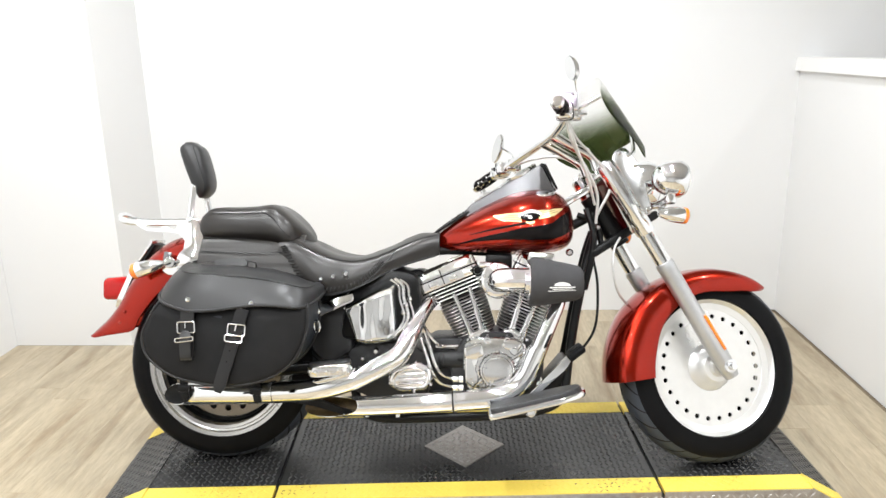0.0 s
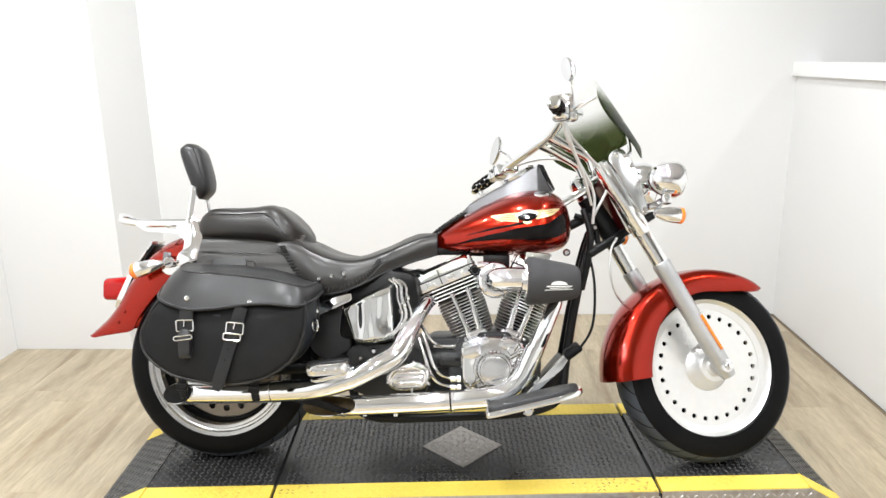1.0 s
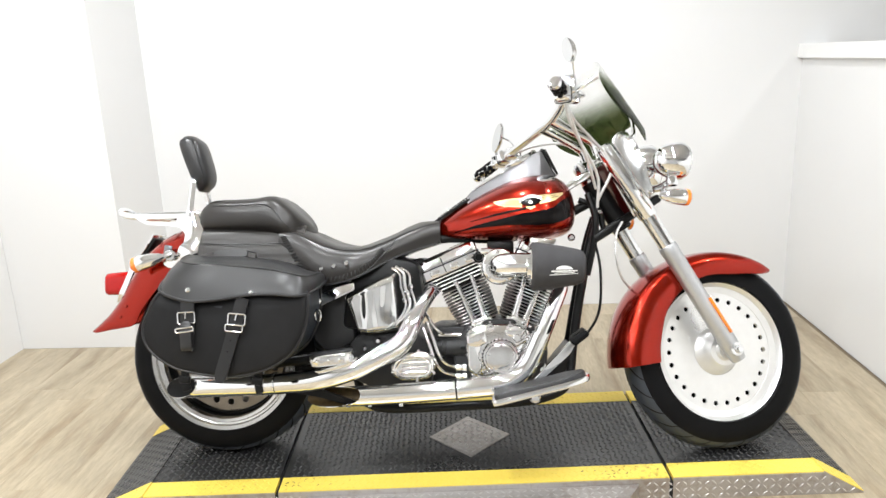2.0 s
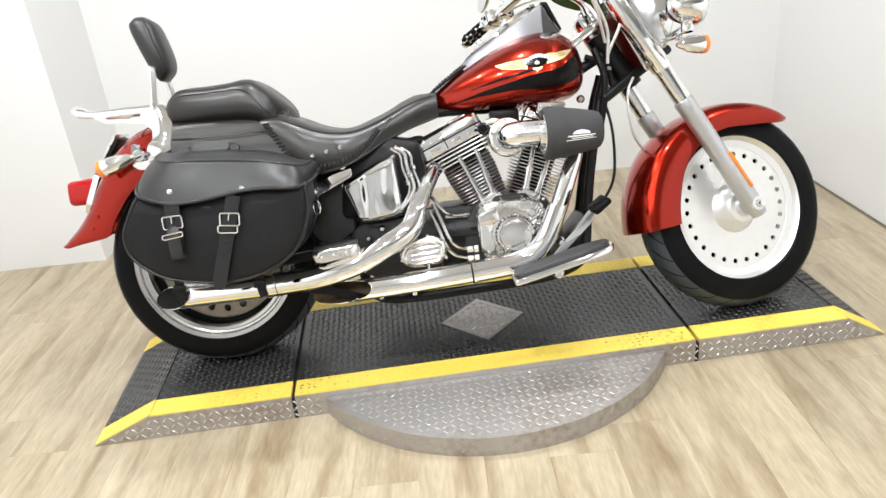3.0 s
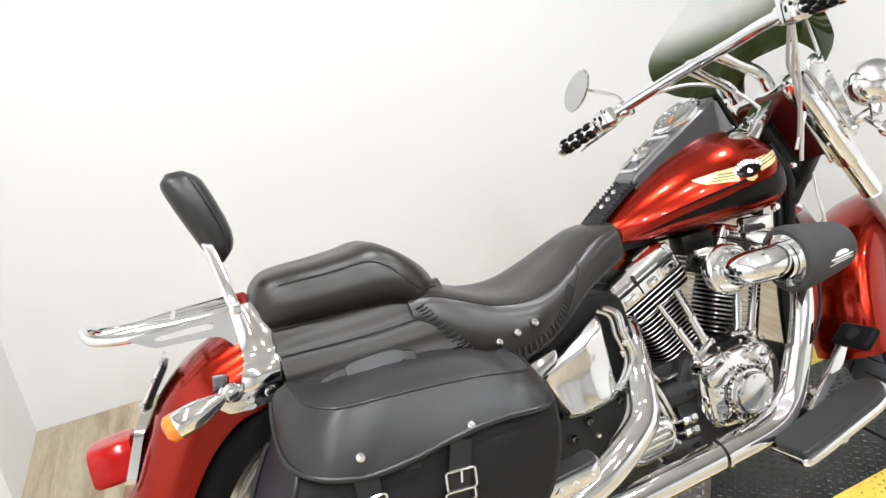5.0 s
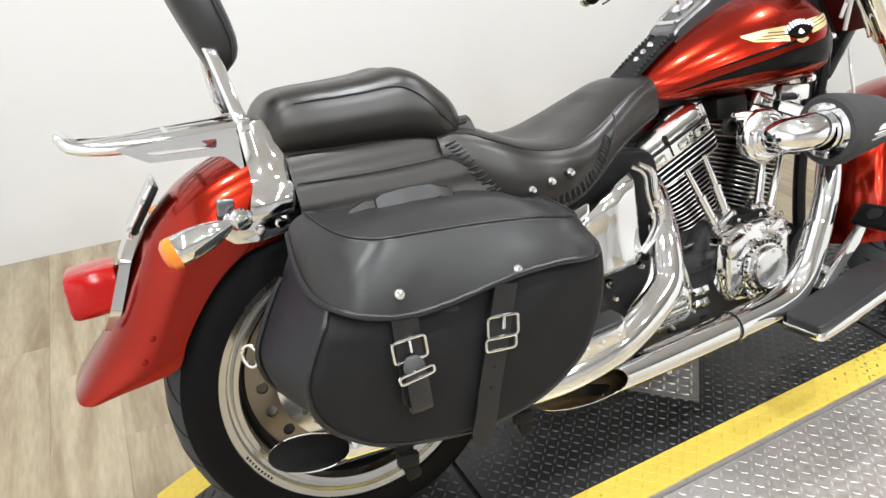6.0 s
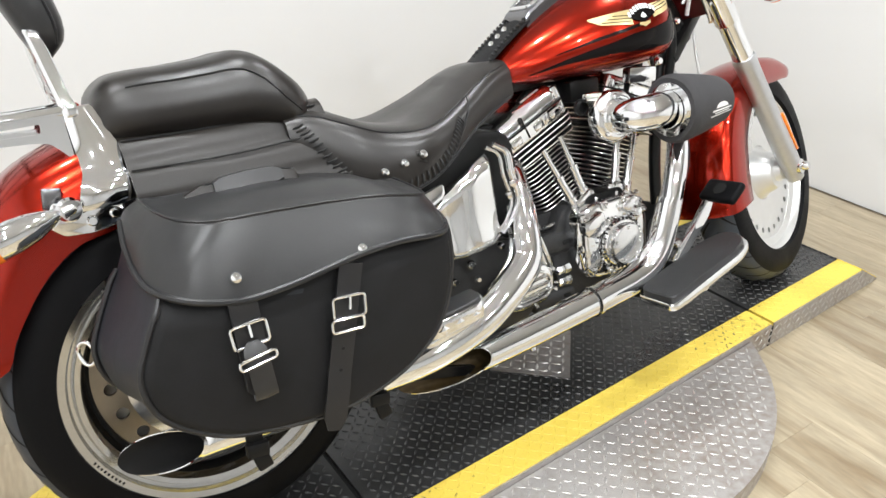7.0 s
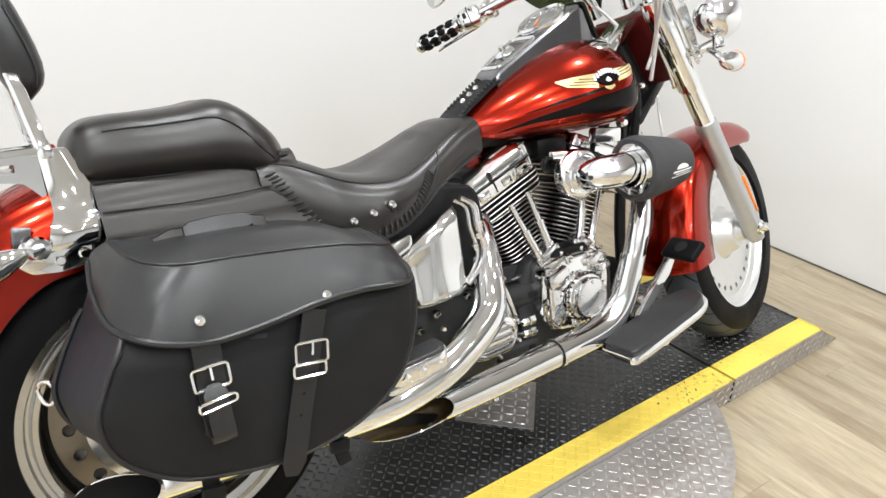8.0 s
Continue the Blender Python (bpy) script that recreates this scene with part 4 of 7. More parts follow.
tongue = part("seat_tongue", loft([tongue_ring(x, 0.048, l) for x, l in ((0.69, 0.020), (0.72, 0.012), (0.75, 0.009), (0.78, 0.008), (0.81, 0.007), (0.83, 0.006))]), M["suede"], bike, "laced black leather strip over the tank")
for k in range(3):
    x = 0.752 + 0.020 * k
    part("tongue_stud", lathe([(0, 0.010), (0.004, 0.009), (0.007, 0.005), (0.008, 0.0)], 14, Matrix.Translation((x, 0.0, tank_top(x) + 0.011))), M["chrome"], tongue)
for k in range(12):
    x = 0.715 + 0.0095 * k
    for y in (-0.038, 0.038):
        z = tank_top(x) + 0.013
        part("lace", tube([(x - 0.003, y - 0.008, z - 0.002), (x, y, z + 0.002), (x + 0.003, y + 0.008, z - 0.001)], 0.0024, 6, 2), M["stitch"], tongue)

# --- passenger pad ---
PAD_TOP = [(-0.104, 0.836), (-0.094, 0.864), (-0.064, 0.890), (-0.02, 0.896), (0.03, 0.896), (0.10, 0.899), (0.155, 0.904), (0.19, 0.888), (0.24, 0.844), (0.275, 0.804), (0.285, 0.786)]
PAD_LOW = [(-0.104, 0.806), (-0.094, 0.792), (-0.055, 0.783), (0.0, 0.779), (0.08, 0.775), (0.16, 0.768), (0.22, 0.752), (0.262, 0.754), (0.285, 0.772)]
PAD_W = [(-0.104, 0.088), (-0.092, 0.112), (-0.05, 0.126), (0.0, 0.133), (0.08, 0.140), (0.16, 0.147), (0.205, 0.150), (0.235, 0.138), (0.258, 0.108), (0.272, 0.074), (0.280, 0.050)]


def pad_section(x):
    t, lo, w = (smooth_interp(tab, x) for tab in (PAD_TOP, PAD_LOW, PAD_W))
    h = t - lo
    right = [(-w * 0.80, lo), (-w * 0.94, lo + 0.08 * h), (-w, lo + 0.30 * h), (-w * 0.985, lo + 0.52 * h), (-w * 0.91, lo + 0.74 * h), (-w * 0.80, lo + 0.89 * h), (-w * 0.62, lo + 0.975 * h), (-w * 0.3, t), (0, t - 0.004)]
    far = 0.97
    return [(x, y, z) for y, z in right] + [(x, -y * far, z) for y, z in right[-2::-1]]


pad = part("passenger_seat", loft([pad_section(x) for x in np.linspace(-0.104, 0.280, 46)]), M["seatleather"], bike, "padded black leather passenger seat", smooth=55)


def pad_edge(x, f):
    t, lo, w = (smooth_interp(tab, x) for tab in (PAD_TOP, PAD_LOW, PAD_W))
    return Vector((x, -w * interp([(0.3, 1.0), (0.52, 0.985), (0.74, 0.91), (0.89, 0.80)], f) - 0.001, lo + f * (t - lo)))


part("pad_welt", tube([pad_edge(x, 0.78) for x in np.linspace(-0.045, 0.115, 10)] + [pad_edge(0.145, 0.74), pad_edge(0.175, 0.64), pad_edge(0.205, 0.46), pad_edge(0.232, 0.32)], 0.0016, 6, 2), M["piping"], pad)

# --- leather panel between passenger pad and saddlebag ---
def bib(y_sign):
    rings = []
    for x in np.linspace(-0.078, 0.275, 24):
        ring = []
        for k in range(16):
            t = k / 15
            y = -(0.100 + 0.078 * t ** 0.6)
            z = 0.796 - 0.085 * t - 0.050 * t * t
            edge = t - 0.46 - 0.05 * math.sin(9 * x + 0.6)
            fold = 0.0018 * math.sin(6.5 * t + 8.0 * x) + 0.009 * min(1.0, max(0.0, edge / 0.05)) - 0.004 * max(0.0, 1 - abs(edge) / 0.06) - 0.006 * max(0.0, 1 - abs(t - 0.88) / 0.07)
            ring.append((x, y_sign * -(y - fold), z))
        back = [(p[0], p[1] + 0.008, p[2] - 0.004) for p in ring[::-1]]
        rings.append(ring + back)
    return loft(rings)


valance = part("seat_valance", bib(-1), M["bibleather"], bike, "folded black leather panel over the fender", smooth=60)
for t0, out in ((0.50, 0.0105), (0.10, 0.004)):
    line = []
    for x in np.linspace(-0.074, 0.262, 12):
        t = t0 + 0.05 * math.sin(9 * x + 0.6)
        line.append((x, -(0.100 + 0.078 * t ** 0.6) - out, 0.796 - 0.085 * t - 0.050 * t * t))
    part("valance_seam", tube(line, 0.0016, 6, 3), M["piping"], valance)

# --- saddlebag ---
BAG_Y0, BAG_Y1 = -0.205, -0.412
bag_line = curve_points([(0.345, 0, 0.600), (0.346, 0, 0.52), (0.326, 0, 0.447), (0.286, 0, 0.390), (0.21, 0, 0.346), (0.10, 0, 0.327), (-0.02, 0, 0.343), (-0.09, 0, 0.368), (-0.150, 0, 0.420), (-0.166, 0, 0.480), (-0.145, 0, 0.535), (-0.105, 0, 0.605)], 5)
bag_outline = [(p.x, p.z) for p in bag_line] + [(-0.088, 0.652), (-0.05, 0.664), (0.05, 0.660), (0.20, 0.645), (0.30, 0.625), (0.335, 0.610)]


def bag_ring(y, k, dx=0.0, dz=0.0, rear=0.0):
    cx, cz = 0.10, 0.50
    out = []
    for x, z in bag_outline:
        px, pz = cx + (x - cx) * k + dx, cz + (z - cz) * k + dz
        px -= rear * min(1.0, max(0.0, (0.03 - x) / 0.12))
        out.append((max(px, -0.100 - rear + 0.5 * (pz - 0.60)) if pz > 0.60 else px, max(y, -0.404 + 0.75 * (pz - 0.57)) if pz > 0.57 else y, pz))
    return out


saddlebag = part("saddlebag", loft([bag_ring(BAG_Y0, 0.93, rear=0.035), bag_ring(BAG_Y0 - 0.006, 0.97, rear=0.040), bag_ring(BAG_Y0 - 0.06, 0.985, rear=0.034), bag_ring(-0.30, 0.99, rear=0.022), bag_ring(-0.345, 0.993, rear=0.010), bag_ring(BAG_Y1 + 0.026, 0.993), bag_ring(BAG_Y1 + 0.014, 0.982), bag_ring(BAG_Y1 + 0.010, 0.9)]), M["gusset"], bike, "black leather throw-over saddlebag with two buckled straps", smooth=50)
part("front_panel", loft([bag_ring(BAG_Y1 + 0.016, 0.955), bag_ring(BAG_Y1 + 0.014, 0.986), bag_ring(BAG_Y1 + 0.010, 0.986), bag_ring(BAG_Y1 + 0.002, 0.96), bag_ring(BAG_Y1, 0.92), bag_ring(BAG_Y1 - 0.004, 0.5)]), M["suede"], saddlebag, "matt black leather front panel", smooth=50)
for y, k, rear in ((BAG_Y1 + 0.012, 0.995, 0.0), (BAG_Y0 - 0.008, 0.985, 0.040)):
    pts = [p for p in bag_ring(y, k, rear=rear)[:len(bag_line)] if p[2] < 0.592 or rear]
    part("seam_piping", tube(pts, 0.0052, 8, 1), M["piping"], saddlebag)

# the flap: a dished top panel and a flank that wraps round the rear corner
LID_RIM = curve_points([(-0.085, -0.222, 0.704), (-0.080, -0.285, 0.696), (-0.062, -0.350, 0.684), (-0.020, -0.388, 0.676), (0.040, -0.394, 0.672), (0.10, -0.394, 0.667), (0.17, -0.394, 0.660), (0.24, -0.393, 0.650), (0.295, -0.388, 0.637), (0.330, -0.365, 0.628), (0.344, -0.300, 0.630), (0.346, -0.222, 0.636)], 4)
LID_LOW = curve_points([(-0.116, -0.222, 0.676), (-0.126, -0.290, 0.640), (-0.122, -0.365, 0.607), (-0.092, -0.412, 0.588), (-0.045, -0.426, 0.572), (0.005, -0.428, 0.563), (0.08, -0.428, 0.567), (0.17, -0.428, 0.579), (0.25, -0.427, 0.580), (0.325, -0.420, 0.573), (0.358, -0.350, 0.585), (0.360, -0.222, 0.606)], 4)


def lid_ring(f, out=0.0, bulge=0.007):
    """f from 0 at the lower edge to 1 at the top rim."""
    ring = []
    for r, e in zip(LID_RIM, LID_LOW):
        away = Vector((e.x - r.x, e.y - r.y, 0)).normalized()
        k = math.sin(math.pi * f)
        ring.append(e.lerp(r, f) + away * (bulge * k + out) + Vector((0, 0, 0.35 * bulge * k)))
    return ring


LID_MID = [(-0.10, 0.707), (0.10, 0.701), (0.22, 0.685), (0.30, 0.664), (0.35, 0.645)]


def lid_top(k, dz):
    c = Vector((0.13, -0.250, 0.0))
    out = []
    for r in LID_RIM:
        x = c.x + (r.x - c.x) * k
        f = min(1.0, (1 - k) * 2.2)
        out.append(Vector((x, c.y + (r.y - c.y) * k, r.z * (1 - f) + interp(LID_MID, x) * f + dz)))
    return out


lid = part("lid", loft([lid_ring(0.02, -0.006), lid_ring(0.0, -0.004), lid_ring(0.0)] + [lid_ring(f) for f in (0.08, 0.2, 0.32, 0.45, 0.58, 0.70, 0.80, 0.88, 0.95)] + [lid_top(1.0, 0.001), lid_top(0.97, 0.0012), lid_top(0.92, -0.001), lid_top(0.82, -0.003), lid_top(0.6, -0.004), lid_top(0.3, -0.004)]), M["leather"], saddlebag, "smooth black leather flap wrapped round the corner", smooth=60)
part("lid_piping", tube([lid_ring(0.0, 0.001)[k] for k in range(0, 45, 2)], 0.0050, 8, 3), M["piping"], lid)
part("rim_seam", tube([lid_top(1.0, 0.0015)[k] for k in range(0, 45, 2)], 0.0020, 6, 3), M["piping"], lid)
for x, z in ((-0.012, 0.597), (0.181, 0.585)):
    part("lid_stud", lathe([(0, 0.010), (0.005, 0.009), (0.0085, 0.005), (0.0095, 0.0)], 18, at_y(x, -0.4205, z)), M["chrome"], lid)
# carrying handle
def band(path, wide, thick, lean):
    """A flat leather band along a path, its face leaning to the right."""
    rings = []
    pts = curve_points(path, 5)
    for i, p in enumerate(pts):
        up_v = Vector((0, -math.sin(lean), math.cos(lean)))
        n = Vector((0, -math.cos(lean), -math.sin(lean)))
        w = wide * (0.35 + 0.65 * min(1.0, min(i, len(pts) - 1 - i) / 4.0))
        rings.append([p + up_v * (w / 2) + n * thick * 0.3, p + up_v * (w / 2 - 0.003) + n * thick, p - up_v * (w / 2 - 0.003) + n * thick, p - up_v * (w / 2) + n * thick * 0.3, p - up_v * (w / 2) - n * thick * 0.4, p + up_v * (w / 2) - n * thick * 0.4])
    return rings


hpath = [(-0.026, -0.268, 0.697), (0.004, -0.268, 0.698), (0.024, -0.270, 0.700), (0.073, -0.272, 0.703), (0.123, -0.274, 0.700), (0.148, -0.274, 0.694), (0.154, -0.274, 0.688)]
hrings = band(hpath, 0.026, 0.006, radians(-22))
handle = part("carry_handle", loft(hrings), M["bibleather"], saddlebag, "flat stitched leather carry handle", smooth=50)
grip_rings = band([(0.008, -0.270, 0.699), (0.036, -0.271, 0.702), (0.073, -0.272, 0.704), (0.110, -0.273, 0.702), (0.138, -0.274, 0.698)], 0.030, 0.012, radians(-22))
part("handle_grip", loft(grip_rings[2:-2]), M["leather"], handle, "raised stitched grip panel", smooth=40)
for k in (1, 2):
    part("handle_welt", tube([r[k] for r in hrings[6:-5:3]], 0.0016, 6, 3), M["piping"], handle)


def strap(top, bottom, width, y=-0.424):
    a, b = Vector((top[0], y, top[1])), Vector((bottom[0], y, bottom[1]))
    d = (b - a).normalized()
    s = d.cross(Vector((0, -1, 0))).normalized() * (width / 2)
    rows = []
    n = 12
    for k in range(n + 1):
        t = k / n
        p = a.lerp(b, t)
        p.y += -0.002 * math.sin(math.pi * t) - (0.003 if k > 8 else 0)
        w = 1.0 if t < 0.93 else 1 - 0.45 * ((t - 0.93) / 0.07) ** 2
        q = s * w
        rows.append([p - q, p - q + Vector((0, -0.004, 0)), p + Vector((0, -0.005, 0)), p + q + Vector((0, -0.004, 0)), p + q])
    return loft(rows)


def buckle(cx, cz, ang, wide=0.052, tall=0.034, r=0.0026, y=-0.434):
    loop = [(cx + x, cz + z) for x, z in ((-wide / 2, -tall / 2), (wide / 2, -tall / 2), (wide / 2, tall / 2), (-wide / 2, tall / 2))]
    pts = round_outline(loop, 0.006, 4)
    c, s = math.cos(ang), math.sin(ang)
    out = []
    for x, z in pts:
        dx, dz = x - cx, z - cz
        out.append((cx + dx * c - dz * s, y, cz + dx * s + dz * c))
    return closed_tube(out, r, 8)


s1 = part("strap", strap((-0.012, 0.566), (-0.015, 0.416), 0.041), M["piping"], saddlebag, "black leather strap")
part("buckle", buckle(-0.014, 0.514, radians(2)), M["chrome"], s1)
part("buckle_pin", tube([(-0.014, -0.438, 0.530), (-0.014, -0.4405, 0.512)], 0.0025, 8, smooth=False), M["chrome"], s1)
part("keeper_ring", buckle(-0.014, 0.479, radians(7), 0.055, 0.012, 0.0024, -0.4500), M["chrome"], s1)
tail_curve = curve_points([(-0.014, -0.437, 0.505), (-0.014, -0.447, 0.478), (-0.013, -0.447, 0.45), (-0.012, -0.446, 0.424), (-0.012, -0.438, 0.414), (-0.012, -0.430, 0.422)], 4)
part("strap_end", loft([[(p.x - 0.017 * (0.45 if k == 0 else 0.8 if k == 1 else 1), p.y, p.z), (p.x, p.y - 0.003, p.z), (p.x + 0.017 * (0.45 if k == 0 else 0.8 if k == 1 else 1), p.y, p.z), (p.x, p.y + 0.003, p.z)] for k, p in enumerate(tail_curve)]), M["leather"], s1, smooth=70)
s2 = part("strap", strap((0.157, 0.570), (0.078, 0.314), 0.038), M["piping"], saddlebag, "long black leather strap")
tilt = math.atan2(0.083, 0.236)
part("buckle", buckle(0.139, 0.506, -tilt * 0.3), M["chrome"], s2)
part("buckle_pin", tube([(0.141, -0.438, 0.522), (0.137, -0.4405, 0.504)], 0.0025, 8, smooth=False), M["chrome"], s2)
part("keeper_ring", buckle(0.131, 0.480, -tilt * 0.3, 0.052, 0.020, 0.0026, -0.437), M["chrome"], s2)
for k in range(3):
    f = 0.50 + 0.13 * k
    p = Vector((0.157, 0, 0.570)).lerp(Vector((0.078, 0, 0.314)), f)
    part("strap_hole", lathe([(0, 0.0012), (0.0026, 0.0012), (0.0026, 0.0)], 10, at_y(p.x, -0.4305, p.z)), M["groove"], s2)
for x, y, z in ((0.352, -0.30, 0.50), (-0.212, -0.198, 0.480)):
    pts = [(x + 0.011 * math.cos(a), y - 0.009 * math.cos(a), z + 0.020 * math.sin(a)) for a in np.linspace(0, 2 * math.pi, 18, endpoint=False)]
    part("d_ring", closed_tube(pts, 0.0034, 8), M["chrome"], saddlebag)
for x, y, z in ((-0.036, -0.400, 0.322), (0.180, -0.376, 0.308)):
    clip = join(box((0.034, 0.016, 0.022), pose(x, y - 0.005, z, 0, 8, 0), 0.003), box((0.024, 0.012, 0.030), pose(x + 0.004, y - 0.003, z - 0.022, 0, -12, 0), 0.003), box((0.026, 0.006, 0.050), pose(x, y, z + 0.024), 0.002))
    part("clip_buckle", clip, M["black"], saddlebag, "black plastic snap clip")

# --- backrest, rack, tail ---
def rest_ring(t):
    """t runs up the pad from 0 to 1."""
    z = 0.934 + 0.203 * t
    front = smooth_interp([(0, -0.124), (0.12, -0.101), (0.3, -0.095), (0.7, -0.114), (0.9, -0.130), (1, -0.156)], t)
    back = smooth_interp([(0, -0.142), (0.12, -0.157), (0.3, -0.171), (0.7, -0.199), (0.9, -0.208), (1, -0.192)], t)
    half = smooth_interp([(0, 0.036), (0.12, 0.054), (0.35, 0.064), (0.7, 0.066), (0.9, 0.056), (1, 0.032)], t)
    cx, hx = (front + back) / 2, (front - back) / 2
    return [(cx + hx * math.copysign(abs(math.cos(a)) ** 0.75, math.cos(a)), 0.040 + half * math.copysign(abs(math.sin(a)) ** 0.6, math.sin(a)), z) for a in np.linspace(0, 2 * math.pi, 28, endpoint=False)]


rest = part("backrest_pad", loft([rest_ring(t) for t in (0, 0.03, 0.07, 0.12, 0.2, 0.3, 0.45, 0.6, 0.75, 0.85, 0.91, 0.95, 0.98, 1.0)]), M["leather"], bike, "padded black leather backrest", smooth=60)
seam = [(rest_ring(t)[k]) for k, t in [(5, 0.10), (5, 0.25), (5, 0.45), (5, 0.65), (5, 0.82), (5, 0.92)]]
part("pad_seam", tube([Vector(p) * 1.0 + Vector((0, 0.001, 0)) for p in seam], 0.0022, 6, 4), M["piping"], rest)
seam2 = [rest_ring(t)[23] for t in (0.10, 0.25, 0.45, 0.65, 0.82, 0.92)]
part("pad_seam", tube([Vector(p) - Vector((0, 0.001, 0)) for p in seam2], 0.0022, 6, 4), M["piping"], rest)
part("sissy_bar", tube([(-0.118, -0.102, 0.79), (-0.132, -0.092, 0.850), (-0.142, -0.044, 0.930), (-0.148, -0.014, 0.975), (-0.150, 0.016, 0.992), (-0.150, 0.036, 0.996), (-0.150, 0.056, 0.992), (-0.148, 0.080, 0.975), (-0.144, 0.098, 0.930), (-0.132, 0.106, 0.850), (-0.118, 0.110, 0.79)], 0.0115, 12, 5, flat=0.55), M["chrome"], bike, "chrome passenger backrest hoop")
DOCK = ((0.853, -0.140, -0.103, 0.105), (0.848, -0.143, -0.099, 0.106), (0.800, -0.142, -0.083, 0.113), (0.764, -0.141, -0.069, 0.124), (0.748, -0.142, -0.066, 0.131), (0.740, -0.146, -0.066, 0.142), (0.734, -0.150, -0.067, 0.149), (0.718, -0.155, -0.070, 0.153), (0.700, -0.161, -0.074, 0.153), (0.693, -0.163, -0.076, 0.150))
for s in (-1, 1):
    rows = []
    for z, xa, xb, y in DOCK:
        xs = np.linspace(xa, xb, 7)
        crown = [0.006 * math.sin(math.pi * k / 6) for k in range(7)]
        rows.append([(x, s * (y + c), z) for x, c in zip(xs, crown)] + [(x, s * (y + c - 0.006), z) for x, c in zip(xs[::-1], crown[::-1])])
    plate = part("dock_plate", loft(rows), M["chrome"], bike, "curved chrome backrest side plate with a fold", smooth=50)
    hook = round_outline([(-0.208, 0.676), (-0.205, 0.704), (-0.195, 0.718), (-0.182, 0.710), (-0.178, 0.692), (-0.160, 0.690), (-0.130, 0.700), (-0.096, 0.698), (-0.096, 0.664), (-0.150, 0.656), (-0.190, 0.660)], 0.006)
    part("strut_cover", slab(hook, s * 0.140, s * 0.1515, 0.003), M["chrome"], plate)
    part("strut", slab(round_outline([(-0.098, 0.696), (-0.04, 0.686), (0.20, 0.650), (0.36, 0.585), (0.36, 0.53), (0.20, 0.60), (-0.04, 0.640), (-0.098, 0.662)], 0.008), s * 0.132, s * 0.147, 0.003), M["blackpaint"], plate, "gloss black fender strut")
    part("signal_tab", box((0.028, 0.007, 0.034), pose(-0.194, s * 0.139, 0.722, 0, 10, 0), 0.003), M["satin"], plate)
    for x, z in ((-0.148, 0.676), (-0.112, 0.680)):
        part("dock_bolt", lathe([(0, 0.007), (0.006, 0.007), (0.009, 0.003), (0.009, 0)], 14, Matrix.Translation((x, s * 0.1515, z)) @ Matrix.Rotation(radians(-90 * s), 4, "X")), M["chrome"], plate)
rack = empty("luggage_rack")
rack.parent = bike
tagged(rack, label="chrome luggage rack with curved end")
RACK_DROP = Matrix.Translation((0, 0, -0.002))
loop = [(-0.130, -0.088, 0.848), (-0.25, -0.082, 0.848), (-0.33, -0.074, 0.846), (-0.392, -0.055, 0.856), (-0.412, -0.02, 0.872), (-0.412, 0.02, 0.872), (-0.392, 0.055, 0.856), (-0.33, 0.074, 0.846), (-0.25, 0.082, 0.848), (-0.130, 0.088, 0.848)]
part("rack_hoop", tube(loop, 0.0115, 12, 5, flat=0.75), M["chrome"], rack, m=RACK_DROP)
for y in (-0.032, 0.032):
    part("rack_bar", tube([(-0.130, y, 0.850), (-0.25, y, 0.850), (-0.34, y, 0.850), (-0.386, y, 0.852)], 0.008, 10, 4, flat=0.6), M["chrome"], rack, m=RACK_DROP)
part("rack_bar", tube([(-0.250, -0.080, 0.852), (-0.250, 0.080, 0.852)], 0.007, 10, smooth=False), M["chrome"], rack, m=RACK_DROP)
for s in (-1, 1):
    plate_out = round_outline([(-0.128, 0.846), (-0.335, 0.846), (-0.322, 0.836), (-0.288, 0.815), (-0.200, 0.809), (-0.172, 0.804), (-0.155, 0.785), (-0.138, 0.760), (-0.126, 0.775)], 0.006)
    slot = round_outline([(-0.178, 0.836), (-0.280, 0.836), (-0.290, 0.831), (-0.275, 0.825), (-0.180, 0.821)], 0.004)
    upright = Matrix(((1, 0, 0, 0), (0, 0, 1, s * 0.092 - 0.003), (0, 1, 0, 0), (0, 0, 0, 1)))
    part("rack_bracket", plate_with_holes(plate_out, [slot], 0.006), M["chrome"], rack, m=RACK_DROP @ upright)
    part("rack_clamp", box((0.020, 0.020, 0.024), pose(-0.130, s * 0.104, 0.850), 0.005), M["chrome"], rack, m=RACK_DROP)

def tail_ring(x, k, rise):
    """A rounded lens section across the bike."""
    pts = round_outline([(-0.060 * k, 0.558 + rise), (0.060 * k, 0.558 + rise), (0.056 * k, 0.640 + rise), (-0.056 * k, 0.640 + rise)], 0.026, 5)
    zc = 0.599 + rise
    return [(x, y, zc + (z - zc) * k) for y, z in pts]


tail = part("tail_lamp", loft([tail_ring(-0.384, 0.97, 0.009), tail_ring(-0.398, 1.0, 0.009), tail_ring(-0.425, 1.0, 0.007), tail_ring(-0.455, 0.98, 0.006), tail_ring(-0.463, 0.92, 0.006), tail_ring(-0.466, 0.74, 0.006)]), M["redlens"], bike, "deep red glossy tail lamp lens", smooth=50)
# Brighter red patch puts the lens's inner brightness into the colour.
part("lens_core", loft([tail_ring(-0.4655, 0.62, 0.006), tail_ring(-0.4675, 0.54, 0.006)]), M["amberred"], tail)
collar_line = [Vector(p) for p in ((-0.338, 0, 0.695), (-0.360, 0, 0.660), (-0.379, 0, 0.616), (-0.397, 0, 0.574), (-0.414, 0, 0.540))]
collar = []
